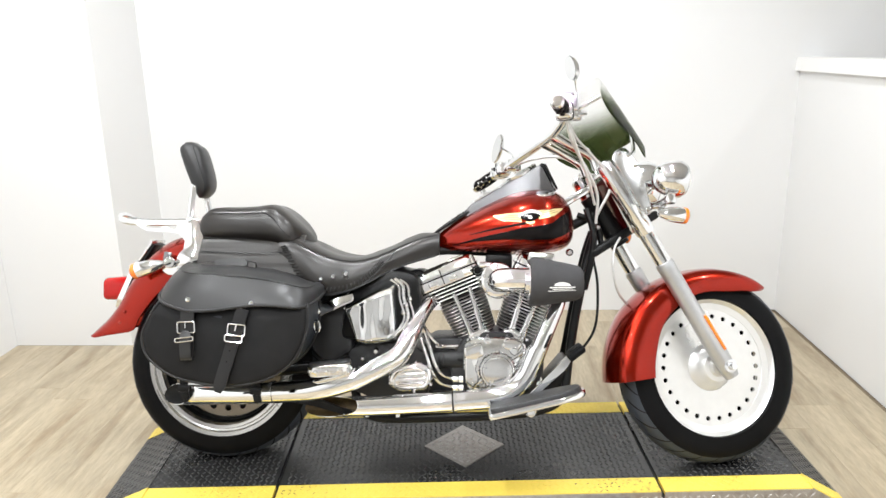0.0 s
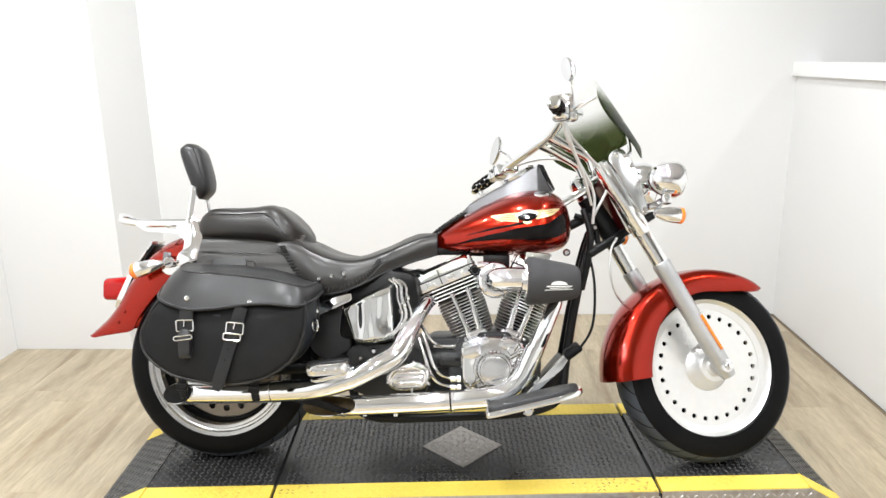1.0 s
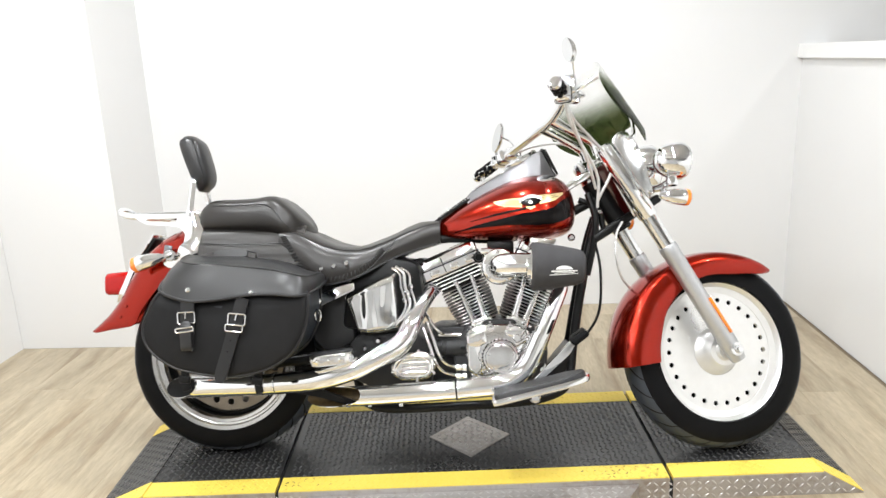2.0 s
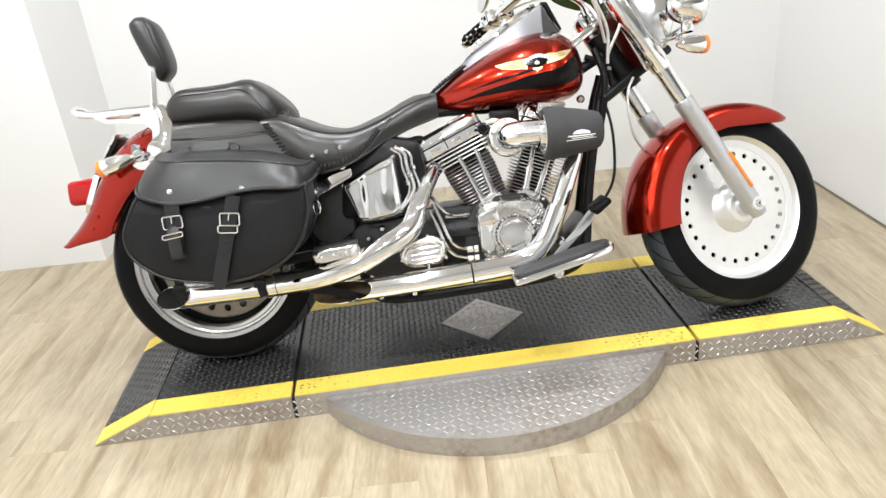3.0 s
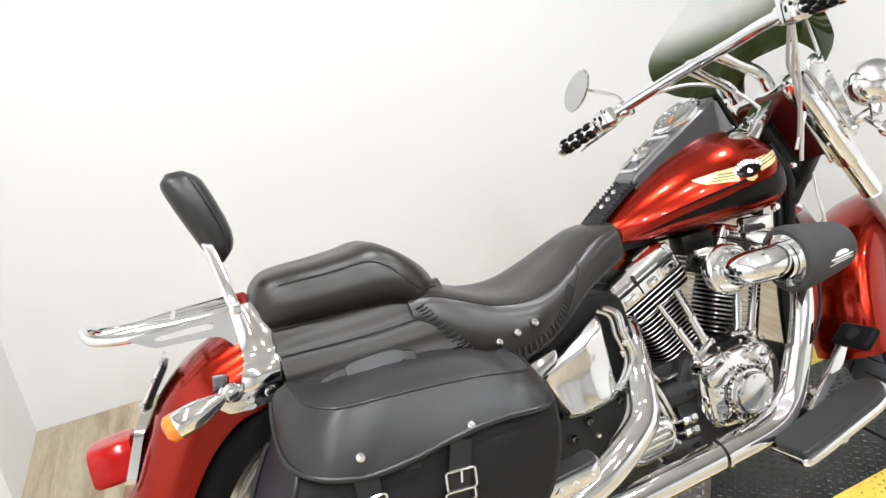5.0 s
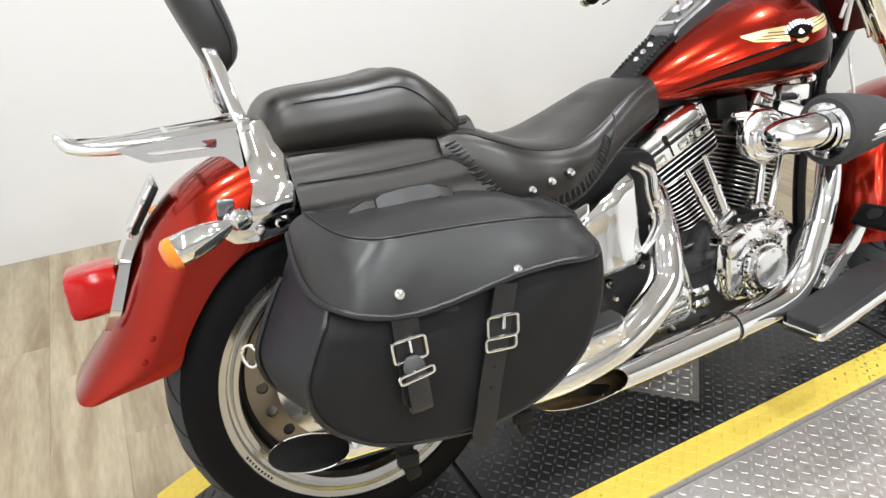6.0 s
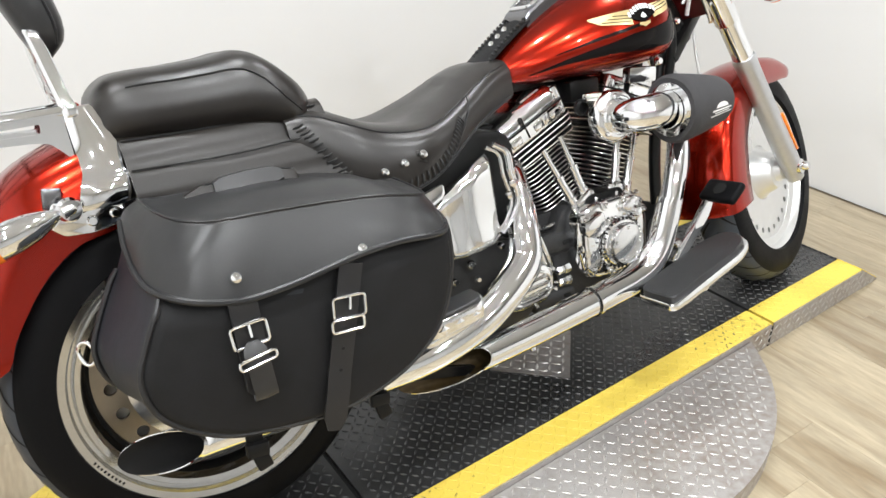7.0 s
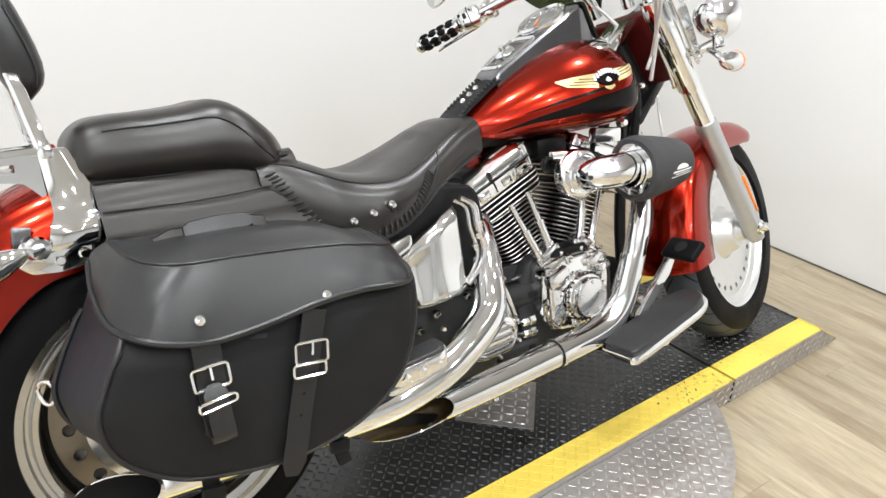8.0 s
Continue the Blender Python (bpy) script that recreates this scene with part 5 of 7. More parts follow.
for p, half in zip(curve_points(collar_line, 4), np.interp(np.arange(17), (0, 4, 12, 16), (0.030, 0.058, 0.066, 0.048))):
    collar.append([(p.x - 0.009, -half, p.z), (p.x + 0.009, -half * 1.02, p.z - 0.003), (p.x + 0.009, half * 1.02, p.z - 0.003), (p.x - 0.009, half, p.z)])
part("lamp_collar", loft(collar), M["chrome"], tail, "curved chrome collar behind the lens", smooth=50)
plate_tilt = pose(-0.318, 0.012, 0.736, 0, 36, 0)
plate_b = part("plate_bracket", box((0.007, 0.104, 0.106), plate_tilt, 0.003), M["brushed"], bike, "slim metal number plate frame with a blank plate")
part("plate_backing", box((0.010, 0.094, 0.092), plate_tilt @ Matrix.Translation((0.009, 0, -0.004)), 0.003), M["black"], plate_b)
for z in (-0.042, 0.010, 0.046):
    part("plate_screw", lathe([(0.0, 0.006), (0.004, 0.006), (0.006, 0.002), (0.006, -0.002)], 12, plate_tilt @ Matrix.Translation((-0.002, -0.050, z)) @ Matrix.Rotation(radians(90), 4, "X")), M["chrome"], plate_b)


def bullet(m, r, length, lens_mat, name, label, thing):
    """A bullet lamp that points along +z of m with a lens at z = length."""
    body = part(name, lathe([(0.0, 0.0), (r * 0.30, 0.002), (r * 0.55, length * 0.15), (r * 0.85, length * 0.40), (r, length * 0.72), (r * 1.02, length * 0.95), (r * 0.96, length)], 28, m), M["chrome"], thing, label)
    part("lens", lathe([(r * 0.97, length * 0.93), (r * 1.04, length * 0.95), (r * 1.0, length * 1.08), (r * 0.7, length * 1.16), (0, length * 1.19)], 28, m), M[lens_mat], body)
    return body


for s in (-1, 1):
    b = bullet(along((-0.192, s * 0.172, 0.702), (-1, 0, -0.28)), 0.027, 0.100, "amber", "turn_signal", "chrome bullet turn signal with amber lens", bike)
    part("stalk", tube([(-0.188, s * 0.172, 0.702), (-0.172, s * 0.165, 0.704), (-0.165, s * 0.130, 0.695)], 0.012, 12, 4), M["chrome"], b)
    part("stalk_nut", lathe([(0.016, -0.008), (0.020, 0.0), (0.016, 0.010), (0.0, 0.012)], 18, along((-0.176, s * 0.166, 0.703), (0.2, s, 0))), M["chrome"], b)

# --- exhaust ---
def slash_pipe(points, r, tip_skew, name, label, bore="soot", radii=None):
    pts = curve_points(points, 8)
    seg = 28
    n = len(pts)
    radii = radii or [(0, r), (1, r)]

    def ring(i, scale=1.0, shift=0.0):
        d = (pts[min(i + 1, n - 1)] - pts[max(i - 1, 0)]).normalized()
        side = Vector((0, 1, 0))
        side = (side - d * side.dot(d)).normalized()
        upv = side.cross(d)
        rr = interp(radii, i / (n - 1)) * scale
        out = []
        for j in range(seg):
            a = 2 * math.pi * j / seg
            p = pts[i] + side * (math.cos(a) * rr) + upv * (math.sin(a) * rr)
            if i <= 12:
                p -= d * (tip_skew * (math.cos(a) * 0.85 + math.sin(a) * 0.25) * (1 - i / 12.0))
            out.append(p)
        return out
    outer = [ring(i) for i in range(n)]
    ob = part(name, loft([[p for p in ring(0, 0.94)]] + outer, cap=False), M["chrome"], bike, label, smooth=50)
    inner = [ring(i, 0.94) for i in range(0, min(n, 26))]
    part("bore", add_rings(bmesh.new(), inner[::-1], True, False), M[bore], ob, "sooty pipe bore", smooth=50)
    cap_ring = ring(min(n, 26) - 1, 0.93)
    cb = bmesh.new()
    cb.faces.new([cb.verts.new(p) for p in cap_ring])
    part("bore_end", cb, M["groove"], ob)
    return ob


up = slash_pipe([(-0.150, -0.166, 0.252), (-0.08, -0.176, 0.254), (0.06, -0.204, 0.262), (0.20, -0.235, 0.273), (0.332, -0.268, 0.290), (0.44, -0.278, 0.318), (0.520, -0.272, 0.352), (0.588, -0.254, 0.386), (0.616, -0.237, 0.412), (0.634, -0.214, 0.450), (0.660, -0.172, 0.506), (0.688, -0.122, 0.550), (0.712, -0.085, 0.572)], 0.027, 0.082, "exhaust_pipe", "upper chrome slash-cut exhaust pipe", bore="groove", radii=[(0, 0.0365), (0.12, 0.0350), (0.3, 0.0345), (0.6, 0.031), (0.85, 0.027), (1, 0.022)])
low = slash_pipe([(0.385, -0.240, 0.228), (0.45, -0.240, 0.230), (0.60, -0.238, 0.236), (0.75, -0.236, 0.245), (0.86, -0.235, 0.253), (0.94, -0.233, 0.266), (0.995, -0.232, 0.302), (1.030, -0.230, 0.365), (1.062, -0.226, 0.440), (1.092, -0.216, 0.510), (1.118, -0.192, 0.565), (1.125, -0.15, 0.595)], 0.033, 0.108, "exhaust_pipe", "lower chrome slash-cut exhaust pipe", radii=[(0, 0.0335), (0.35, 0.0325), (0.5, 0.029), (0.62, 0.029), (0.8, 0.026), (1, 0.022)])
part("heat_shield", tube([(0.775, -0.236, 0.2465), (0.83, -0.235, 0.251), (0.90, -0.234, 0.258), (0.955, -0.233, 0.275), (0.998, -0.232, 0.312), (1.028, -0.230, 0.370), (1.050, -0.228, 0.42)], [0.0335, 0.034, 0.034, 0.033, 0.032, 0.031, 0.030], 22, 5), M["chrome"], low)
part("heat_shield", tube([(0.20, -0.235, 0.2735), (0.332, -0.268, 0.2905), (0.44, -0.278, 0.3185), (0.520, -0.272, 0.3525), (0.588, -0.254, 0.3865), (0.616, -0.237, 0.4125), (0.634, -0.214, 0.4505), (0.660, -0.172, 0.5065), (0.680, -0.136, 0.538)], [0.0355, 0.0360, 0.0355, 0.0345, 0.0335, 0.0325, 0.0305, 0.0275, 0.0255], 22, 6), M["chrome"], up)
for ob, c, d, r in ((low, (0.785, -0.236, 0.247), (1, 0, 0.06), 0.0355), (up, (0.195, -0.237, 0.2757), (1, -0.17, 0.07), 0.0375)):
    part("clamp_band", lathe([(r - 0.002, -0.005), (r, -0.004), (r, 0.004), (r - 0.002, 0.005)], 28, along(c, d)), M["chrome"], ob)
part("clamp_gap", lathe([(0.0330, -0.0022), (0.0350, -0.0022), (0.0350, 0.0022), (0.0330, 0.0022)], 28, along((0.7775, -0.236, 0.2466), (1, 0, 0.06))), M["black"], low)
lip = [(0.332, -0.268, 0.2905), (0.44, -0.278, 0.3185), (0.520, -0.272, 0.3525), (0.588, -0.254, 0.3865), (0.616, -0.237, 0.4125), (0.634, -0.214, 0.4505), (0.660, -0.172, 0.5065)]
for dx, dy, dz in ((0.012, -0.029, -0.014), (-0.012, -0.026, 0.018)):
    part("shield_lip", tube([(x + dx * (0.4 + 2.2 * (x - 0.332)), y + dy, z + dz * (1.0 - 1.6 * (x - 0.332))) for x, y, z in lip], 0.0024, 8, 6), M["chrome"], up)
part("balance_pipe", tube([(0.668, -0.105, 0.560), (0.648, -0.140, 0.520), (0.624, -0.182, 0.470), (0.604, -0.208, 0.430), (0.570, -0.230, 0.398), (0.510, -0.247, 0.360)], 0.010, 14, 6), M["chrome"], up)
for x, z in ((0.50, 0.205), (0.43, 0.205), (0.60, 0.205)):
    part("hanger_bolt", lathe([(0, 0.010), (0.007, 0.009), (0.009, 0.0)], 12, along((x, -0.24, z - 0.002), (0, -0.4, -1))), M["chrome"], low)
part("pipe_bracket", slab(round_outline([(0.24, 0.262), (0.34, 0.252), (0.46, 0.210), (0.44, 0.196), (0.33, 0.228), (0.23, 0.245)], 0.008), -0.225, -0.236, 0.002), M["black"], low)

# --- frame ---
frame_ob = empty("frame")
frame_ob.parent = bike
tagged(frame_ob, label="gloss black tubular frame")
for s in (-1, 1):
    part("down_tube", tube([(1.262, s * 0.032, 0.80), (1.232, s * 0.040, 0.70), (1.190, s * 0.052, 0.50), (1.166, s * 0.070, 0.36), (1.14, s * 0.10, 0.235), (1.06, s * 0.13, 0.194), (0.94, s * 0.140, 0.180), (0.78, s * 0.140, 0.172), (0.55, s * 0.140, 0.166), (0.47, s * 0.135, 0.188), (0.45, s * 0.128, 0.22)], 0.0155, 14, 6), M["black"], frame_ob)
    part("seat_tube", tube([(0.45, s * 0.125, 0.22), (0.43, s * 0.13, 0.36), (0.44, s * 0.13, 0.52), (0.52, s * 0.10, 0.66), (0.70, s * 0.06, 0.735), (1.0, s * 0.03, 0.74), (1.26, s * 0.02, 0.86)], 0.016, 12, 5), M["black"], frame_ob)
    part("swingarm", tube([(0.0, s * 0.145, 0.33), (0.15, s * 0.15, 0.33), (0.32, s * 0.148, 0.345), (0.44, s * 0.12, 0.36)], 0.020, 12, 4), M["black"], frame_ob)
    part("swingarm_strut", tube([(0.02, s * 0.145, 0.345), (0.18, s * 0.15, 0.44), (0.33, s * 0.15, 0.54), (0.42, s * 0.14, 0.575)], 0.017, 12, 4), M["black"], frame_ob)
part("steering_head", lathe([(0.0, -0.131), (0.034, -0.13), (0.036, 0.07), (0.0, 0.071)], 24, along((1.285, 0, 0.865), AXIS)), M["black"], frame_ob)
part("belt_guard", slab(round_outline([(0.345, 0.60), (0.43, 0.56), (0.44, 0.40), (0.36, 0.35), (0.30, 0.40), (0.31, 0.52)], 0.02), -0.150, 0.15, 0.01), M["case"], frame_ob)
part("frame_web", slab(round_outline([(1.125, 0.33), (1.160, 0.37), (1.170, 0.29), (1.12, 0.24), (1.06, 0.25)], 0.015), -0.09, 0.09, 0.006), M["black"], frame_ob)
bracket = part("frame_bracket", slab(round_outline([(0.305, 0.545), (0.395, 0.585), (0.455, 0.600), (0.455, 0.575), (0.39, 0.545), (0.325, 0.515)], 0.008), -0.205, -0.217, 0.003), M["chrome"], frame_ob, "chrome seat bracket")
part("bracket_bolt", bolt(0.334, -0.217, 0.54, 0.012, 0.010), M["chrome"], bracket)
for x, y, z, r in ((0.52, -0.165, 0.40, 0.011), (0.475, -0.165, 0.375, 0.010), (0.53, -0.165, 0.365, 0.008), (0.60, -0.165, 0.42, 0.009)):
    part("frame_bolt", bolt(x, y, z, r, 0.012), M["chrome"], frame_ob)
part("seat_post", slab(round_outline([(0.52, 0.640), (0.66, 0.675), (0.72, 0.640), (0.72, 0.60), (0.66, 0.570), (0.54, 0.590)], 0.02), -0.085, 0.085, 0.008), M["black"], frame_ob, "black frame cover below the seat nose")

# --- engine ---
engine = empty("engine")
engine.parent = bike
tagged(engine, label="chrome and black air-cooled V-twin engine")
CX, CZ = 0.92, 0.285
part("crankcase", slab(round_outline([(0.78, 0.24), (0.76, 0.36), (0.82, 0.455), (1.02, 0.455), (1.08, 0.37), (1.07, 0.25), (1.00, 0.205), (0.84, 0.205)], 0.03), -0.125, 0.14, 0.012), M["case"], engine, "black wrinkle-finish crankcase")
part("gearbox", slab(round_outline([(0.42, 0.27), (0.42, 0.40), (0.48, 0.430), (0.64, 0.425), (0.69, 0.385), (0.695, 0.25), (0.66, 0.215), (0.55, 0.215)], 0.025), -0.150, 0.15, 0.012), M["case"], engine, "black gearbox housing")
part("oil_tank", slab(round_outline([(0.40, 0.44), (0.42, 0.60), (0.55, 0.68), (0.66, 0.66), (0.68, 0.50), (0.62, 0.44)], 0.03), -0.165, 0.165, 0.015), M["black"], engine, "black oil tank")
part("primary_case", slab(round_outline([(0.50, 0.24), (0.48, 0.36), (0.56, 0.42), (0.95, 0.40), (1.02, 0.30), (0.94, 0.22), (0.60, 0.21)], 0.05), 0.15, 0.215, 0.012), M["case"], engine)
part("engine_mount", slab(round_outline([(0.66, 0.22), (0.66, 0.40), (0.70, 0.435), (0.83, 0.435), (0.83, 0.22)], 0.02), -0.088, 0.14, 0.010), M["case"], engine, "black casting between engine and gearbox")
starter = part("starter_motor", lathe([(0.0, -0.014), (0.020, -0.014), (0.024, -0.008), (0.030, -0.006), (0.031, 0.0), (0.031, 0.098), (0.028, 0.104), (0.0, 0.105)], 28, along((0.718, -0.108, 0.366), (1, 0, -0.02))), M["case"], engine, "black cylindrical starter housing")
part("starter_slot", box((0.020, 0.004, 0.011), pose(0.799, -0.1385, 0.367), 0.003), M["groove"], starter)
for x in (0.728, 0.742):
    part("starter_rib", lathe([(0.0305, -0.002), (0.0325, -0.001), (0.0325, 0.001), (0.0305, 0.002)], 28, along((x, -0.108, 0.3655), (1, 0, -0.02))), M["case"], starter)
sump = part("sump_boss", lathe([(0.0, -0.01), (0.022, -0.01), (0.025, 0.0), (0.025, 0.10), (0.0, 0.102)], 24, along((0.715, -0.110, 0.232), (1, 0, 0))), M["case"], engine)
part("boss_slot", box((0.020, 0.004, 0.010), pose(0.792, -0.1345, 0.234), 0.003), M["groove"], sump)
rod = part("mount_rod", tube([(0.715, -0.112, 0.408), (0.802, -0.100, 0.402)], 0.0062, 12, smooth=False), M["castchrome"], engine)
part("rod_head", lathe([(0.0, 0.010), (0.008, 0.010), (0.0125, 0.006), (0.0125, -0.004), (0.0, -0.004)], 18, along((0.802, -0.100, 0.402), (1, 0.14, -0.07))), M["castchrome"], rod)
cam_out = round_outline([(0.812, 0.430), (0.86, 0.448), (0.98, 0.448), (1.018, 0.425), (1.020, 0.36), (1.005, 0.285), (0.96, 0.262), (0.86, 0.262), (0.822, 0.285), (0.806, 0.36)], 0.022)
cover = part("cam_cover", slab(cam_out, -0.120, -0.176, 0.012), M["castchrome"], engine, "chrome cam cover", smooth=50)
part("timer_ring", lathe([(0.060, 0.0), (0.060, 0.020), (0.055, 0.027), (0.049, 0.028), (0.049, 0.0)], 44, at_y(0.921, -0.174, 0.342)), M["castchrome"], cover)
for k in range(30):
    a = 2 * math.pi * k / 30
    part("ring_notch", box((0.009, 0.0035, 0.006), at_y(0.921 + 0.058 * math.cos(a), -0.196, 0.342 + 0.058 * math.sin(a)) @ Matrix.Rotation(a, 4, "Z"), 0.001, 1), M["black"], cover)
part("timer_cover", lathe([(0.050, 0.0), (0.050, 0.034), (0.047, 0.041), (0.040, 0.043), (0.012, 0.044), (0.0, 0.0445)], 44, at_y(0.921, -0.176, 0.342)), M["brushed"], cover, "round brushed timer cover")
for k in range(5):
    a = 2 * math.pi * k / 5 + 0.3
    part("cover_bolt", bolt(0.921 + 0.040 * math.cos(a), -0.2185, 0.342 + 0.040 * math.sin(a), 0.0042, 0.004), M["castchrome"], cover)
for x, z in ((0.826, 0.420), (0.822, 0.35), (0.835, 0.288), (0.90, 0.272), (1.0, 0.295), (1.008, 0.40), (0.955, 0.438), (0.89, 0.438)):
    part("bolt_boss", lathe([(0.0, 0.007), (0.0105, 0.007), (0.0125, 0.004), (0.0135, -0.006)], 16, at_y(x, -0.174, z)), M["castchrome"], cover)
    part("cover_bolt", bolt(x, -0.180, z, 0.0070, 0.009), M["castchrome"], cover)
for pts in ([(0.826, 0.420), (0.868, 0.392)], [(0.835, 0.288), (0.872, 0.308)], [(1.0, 0.295), (0.968, 0.312)], [(1.008, 0.40), (0.972, 0.380)]):
    part("cover_web", tube([(x, -0.176, z) for x, z in pts], 0.0075, 10, smooth=False), M["castchrome"], cover)
lifter = slab(round_outline([(0.815, 0.300), (0.815, 0.405), (0.845, 0.425), (0.865, 0.398), (0.850, 0.345), (0.862, 0.300), (0.84, 0.276)], 0.010), -0.170, -0.192, 0.006)
part("cover_flank", lifter, M["castchrome"], cover, smooth=50)
part("cover_flank", slab(round_outline([(0.985, 0.395), (1.005, 0.43), (0.97, 0.447), (0.935, 0.430), (0.94, 0.412)], 0.008), -0.170, -0.190, 0.006), M["castchrome"], cover, smooth=50)
part("oil_pump", slab(round_outline([(0.81, 0.415), (0.87, 0.435), (0.88, 0.39), (0.85, 0.375), (0.815, 0.38)], 0.012), -0.17, -0.198, 0.006), M["castchrome"], cover)
part("sensor", lathe([(0.014, 0), (0.014, 0.02), (0.010, 0.028), (0, 0.028)], 18, at_y(0.975, -0.172, 0.405)), M["castchrome"], cover)


def cylinder(sign):
    """A finned cylinder with head and rocker box, leaning back (-1) or ahead (1)."""
    ax = Vector((sign * math.sin(radians(22.5)), 0, math.cos(radians(22.5))))
    base = Vector((CX, 0, CZ))
    m = Matrix.Translation(base) @ Matrix.Rotation(radians(sign * 22.5), 4, "Y")
    top = empty("cylinder")
    top.parent = bike
    tagged(top, label="black finned cylinder with bright fin edges, chrome rocker box")
    part("barrel", lathe([(0.056, 0.150), (0.056, 0.372)], 28, m), M["black"], top)
    for k in range(13):
        h = 0.176 + 0.0112 * k
        wx = 0.070 + 0.010 * min(1.0, k / 8)
        wy = 0.090
        pts = round_outline([(-wx, -wy), (wx, -wy), (wx, wy), (-wx, wy)], 0.042, 5)
        part("fin", loft([[(x, y, h - 0.0016) for x, y in pts], [(x, y, h + 0.0016) for x, y in pts]]), M["black"], top, m=m)
        edge = [(x * 1.003, y * 1.003, h) for x, y in pts]
        part("fin_edge", closed_tube([m @ Vector(p) for p in edge], 0.0014, 6), M["finedge"], top)
    for k in range(4):
        h = 0.328 + 0.0125 * k
        wx, wy = 0.098 + 0.002 * k, 0.110
        pts = round_outline([(-wx, -wy), (wx, -wy), (wx, wy), (-wx, wy)], 0.028, 5)
        part("head_fin", loft([[(x, y, h - 0.0022) for x, y in pts], [(x, y, h + 0.0022) for x, y in pts]]), M["black"], top, m=m)
        part("fin_edge", closed_tube([m @ Vector((x * 1.003, y * 1.003, h)) for x, y in pts], 0.0018, 6), M["finedge"], top)
    part("head_core", box((0.15, 0.17, 0.06), m @ Matrix.Translation((0, 0, 0.345)), 0.01), M["black"], top)
    back = 0.126 if sign < 0 else 0.098
    low_o = round_outline([(-back, -0.112), (0.098, -0.112), (0.098, 0.100), (-back, 0.100)], 0.026, 5)
    part("rocker_base", loft([[(x, y, 0.374) for x, y in low_o], [(x * 1.01, y * 1.01, 0.378) for x, y in low_o], [(x * 1.01, y * 1.01, 0.404) for x, y in low_o], [(x * 0.97, y * 0.97, 0.408) for x, y in low_o]]), M["castchrome"], top, m=m, label="chrome rocker box")
    part("rocker_lid", loft([[(x * 0.97, y * 0.95, 0.409) for x, y in low_o], [(x * 0.97, y * 0.95, 0.428) for x, y in low_o], [(x * 0.90, y * 0.86, 0.441) for x, y in low_o], [(x * 0.70, y * 0.66, 0.447) for x, y in low_o]]), M["castchrome"], top, m=m)
    part("rocker_joint", box((0.0030, 0.218, 0.052), m @ Matrix.Translation((-0.030, -0.006, 0.405)), 0.0), M["black"], top)
    part("rocker_gasket", loft([[(x * 1.004, y * 1.004, 0.4045) for x, y in low_o], [(x * 1.004, y * 1.004, 0.4085) for x, y in low_o]]), M["black"], top, m=m)
    for x, w in ((-0.066, 0.034), (0.004, 0.030), (0.060, 0.036)):
        part("rocker_boss", box((w, 0.012, 0.020), m @ Matrix.Translation((x, -0.111, 0.389)), 0.005), M["castchrome"], top)
    part("rocker_rib", box((0.060, 0.150, 0.012), m @ Matrix.Translation((0.035, -0.006, 0.444)), 0.005), M["castchrome"], top)
    for x, y in ((-0.088, -0.098), (0.088, -0.098), (-0.088, 0.088), (0.088, 0.088)):
        part("rocker_bolt", lathe([(0.0, 0.438), (0.006, 0.438), (0.008, 0.430), (0.008, 0.405)], 12, m @ Matrix.Translation((x, y, 0))), M["castchrome"], top)
    # tappet block and pushrod tubes
    block = part("tappet_block", box((0.074, 0.044, 0.016), m @ Matrix.Translation((0.010 * -sign, -0.122, 0.166)), 0.004), M["castchrome"], top)
    part("block_cap", box((0.052, 0.050, 0.022), m @ Matrix.Translation((0.010 * -sign, -0.123, 0.183)), 0.007), M["castchrome"], block)
    for dx in (-0.030, 0.030):
        part("block_screw", lathe([(0.0, 0.012), (0.006, 0.012), (0.0085, 0.007), (0.0085, 0.0)], 12, m @ Matrix.Translation((dx - 0.010 * sign, -0.134, 0.173))), M["castchrome"], block)
    for dx in (-0.018, 0.020):
        a = m @ Vector((dx + 0.006 * -sign, -0.130, 0.185))
        b = m @ Vector((dx * 1.5 - 0.012 * sign, -0.112, 0.335))
        rod = part("pushrod_tube", tube([a, a.lerp(b, 0.48)], 0.0105, 14, smooth=False), M["chrome"], top)
        part("pushrod_upper", tube([a.lerp(b, 0.46), b], 0.0078, 14, smooth=False), M["chrome"], rod)
        part("pushrod_cup", tube([a - (b - a).normalized() * 0.004, a.lerp(b, 0.10)], 0.0135, 14, smooth=False), M["chrome"], rod)
        part("pushrod_cup", tube([a.lerp(b, 0.44), a.lerp(b, 0.50)], 0.0122, 14, smooth=False), M["chrome"], rod)
        part("block_bolt", bolt((a + Vector((dx * 0.8, 0, -0.012))).x, -0.146, (a + Vector((0, 0, -0.014))).z, 0.006, 0.008), M["castchrome"], block)
    return top


cylinder(-1)
cylinder(1)
part("valley_cover", slab(round_outline([(0.850, 0.428), (0.872, 0.462), (0.968, 0.462), (0.990, 0.428), (0.96, 0.41), (0.88, 0.41)], 0.006), -0.100, -0.152, 0.004), M["black"], engine)
part("ignition_coil", box((0.09, 0.06, 0.05), pose(0.93, -0.07, 0.70, 0, 0, 0), 0.008), M["black"], engine)
part("coil_cover", box((0.088, 0.03, 0.038), pose(1.068, -0.135, 0.712, 0, 6, 0), 0.008), M["castchrome"], engine)
part("horn_ring", lathe([(0.016, 0.0), (0.019, 0.004), (0.019, 0.014), (0.013, 0.016), (0.012, 0.002), (0.0, 0.002)], 22, at_y(0.858, -0.155, 0.672)), M["black"], engine)

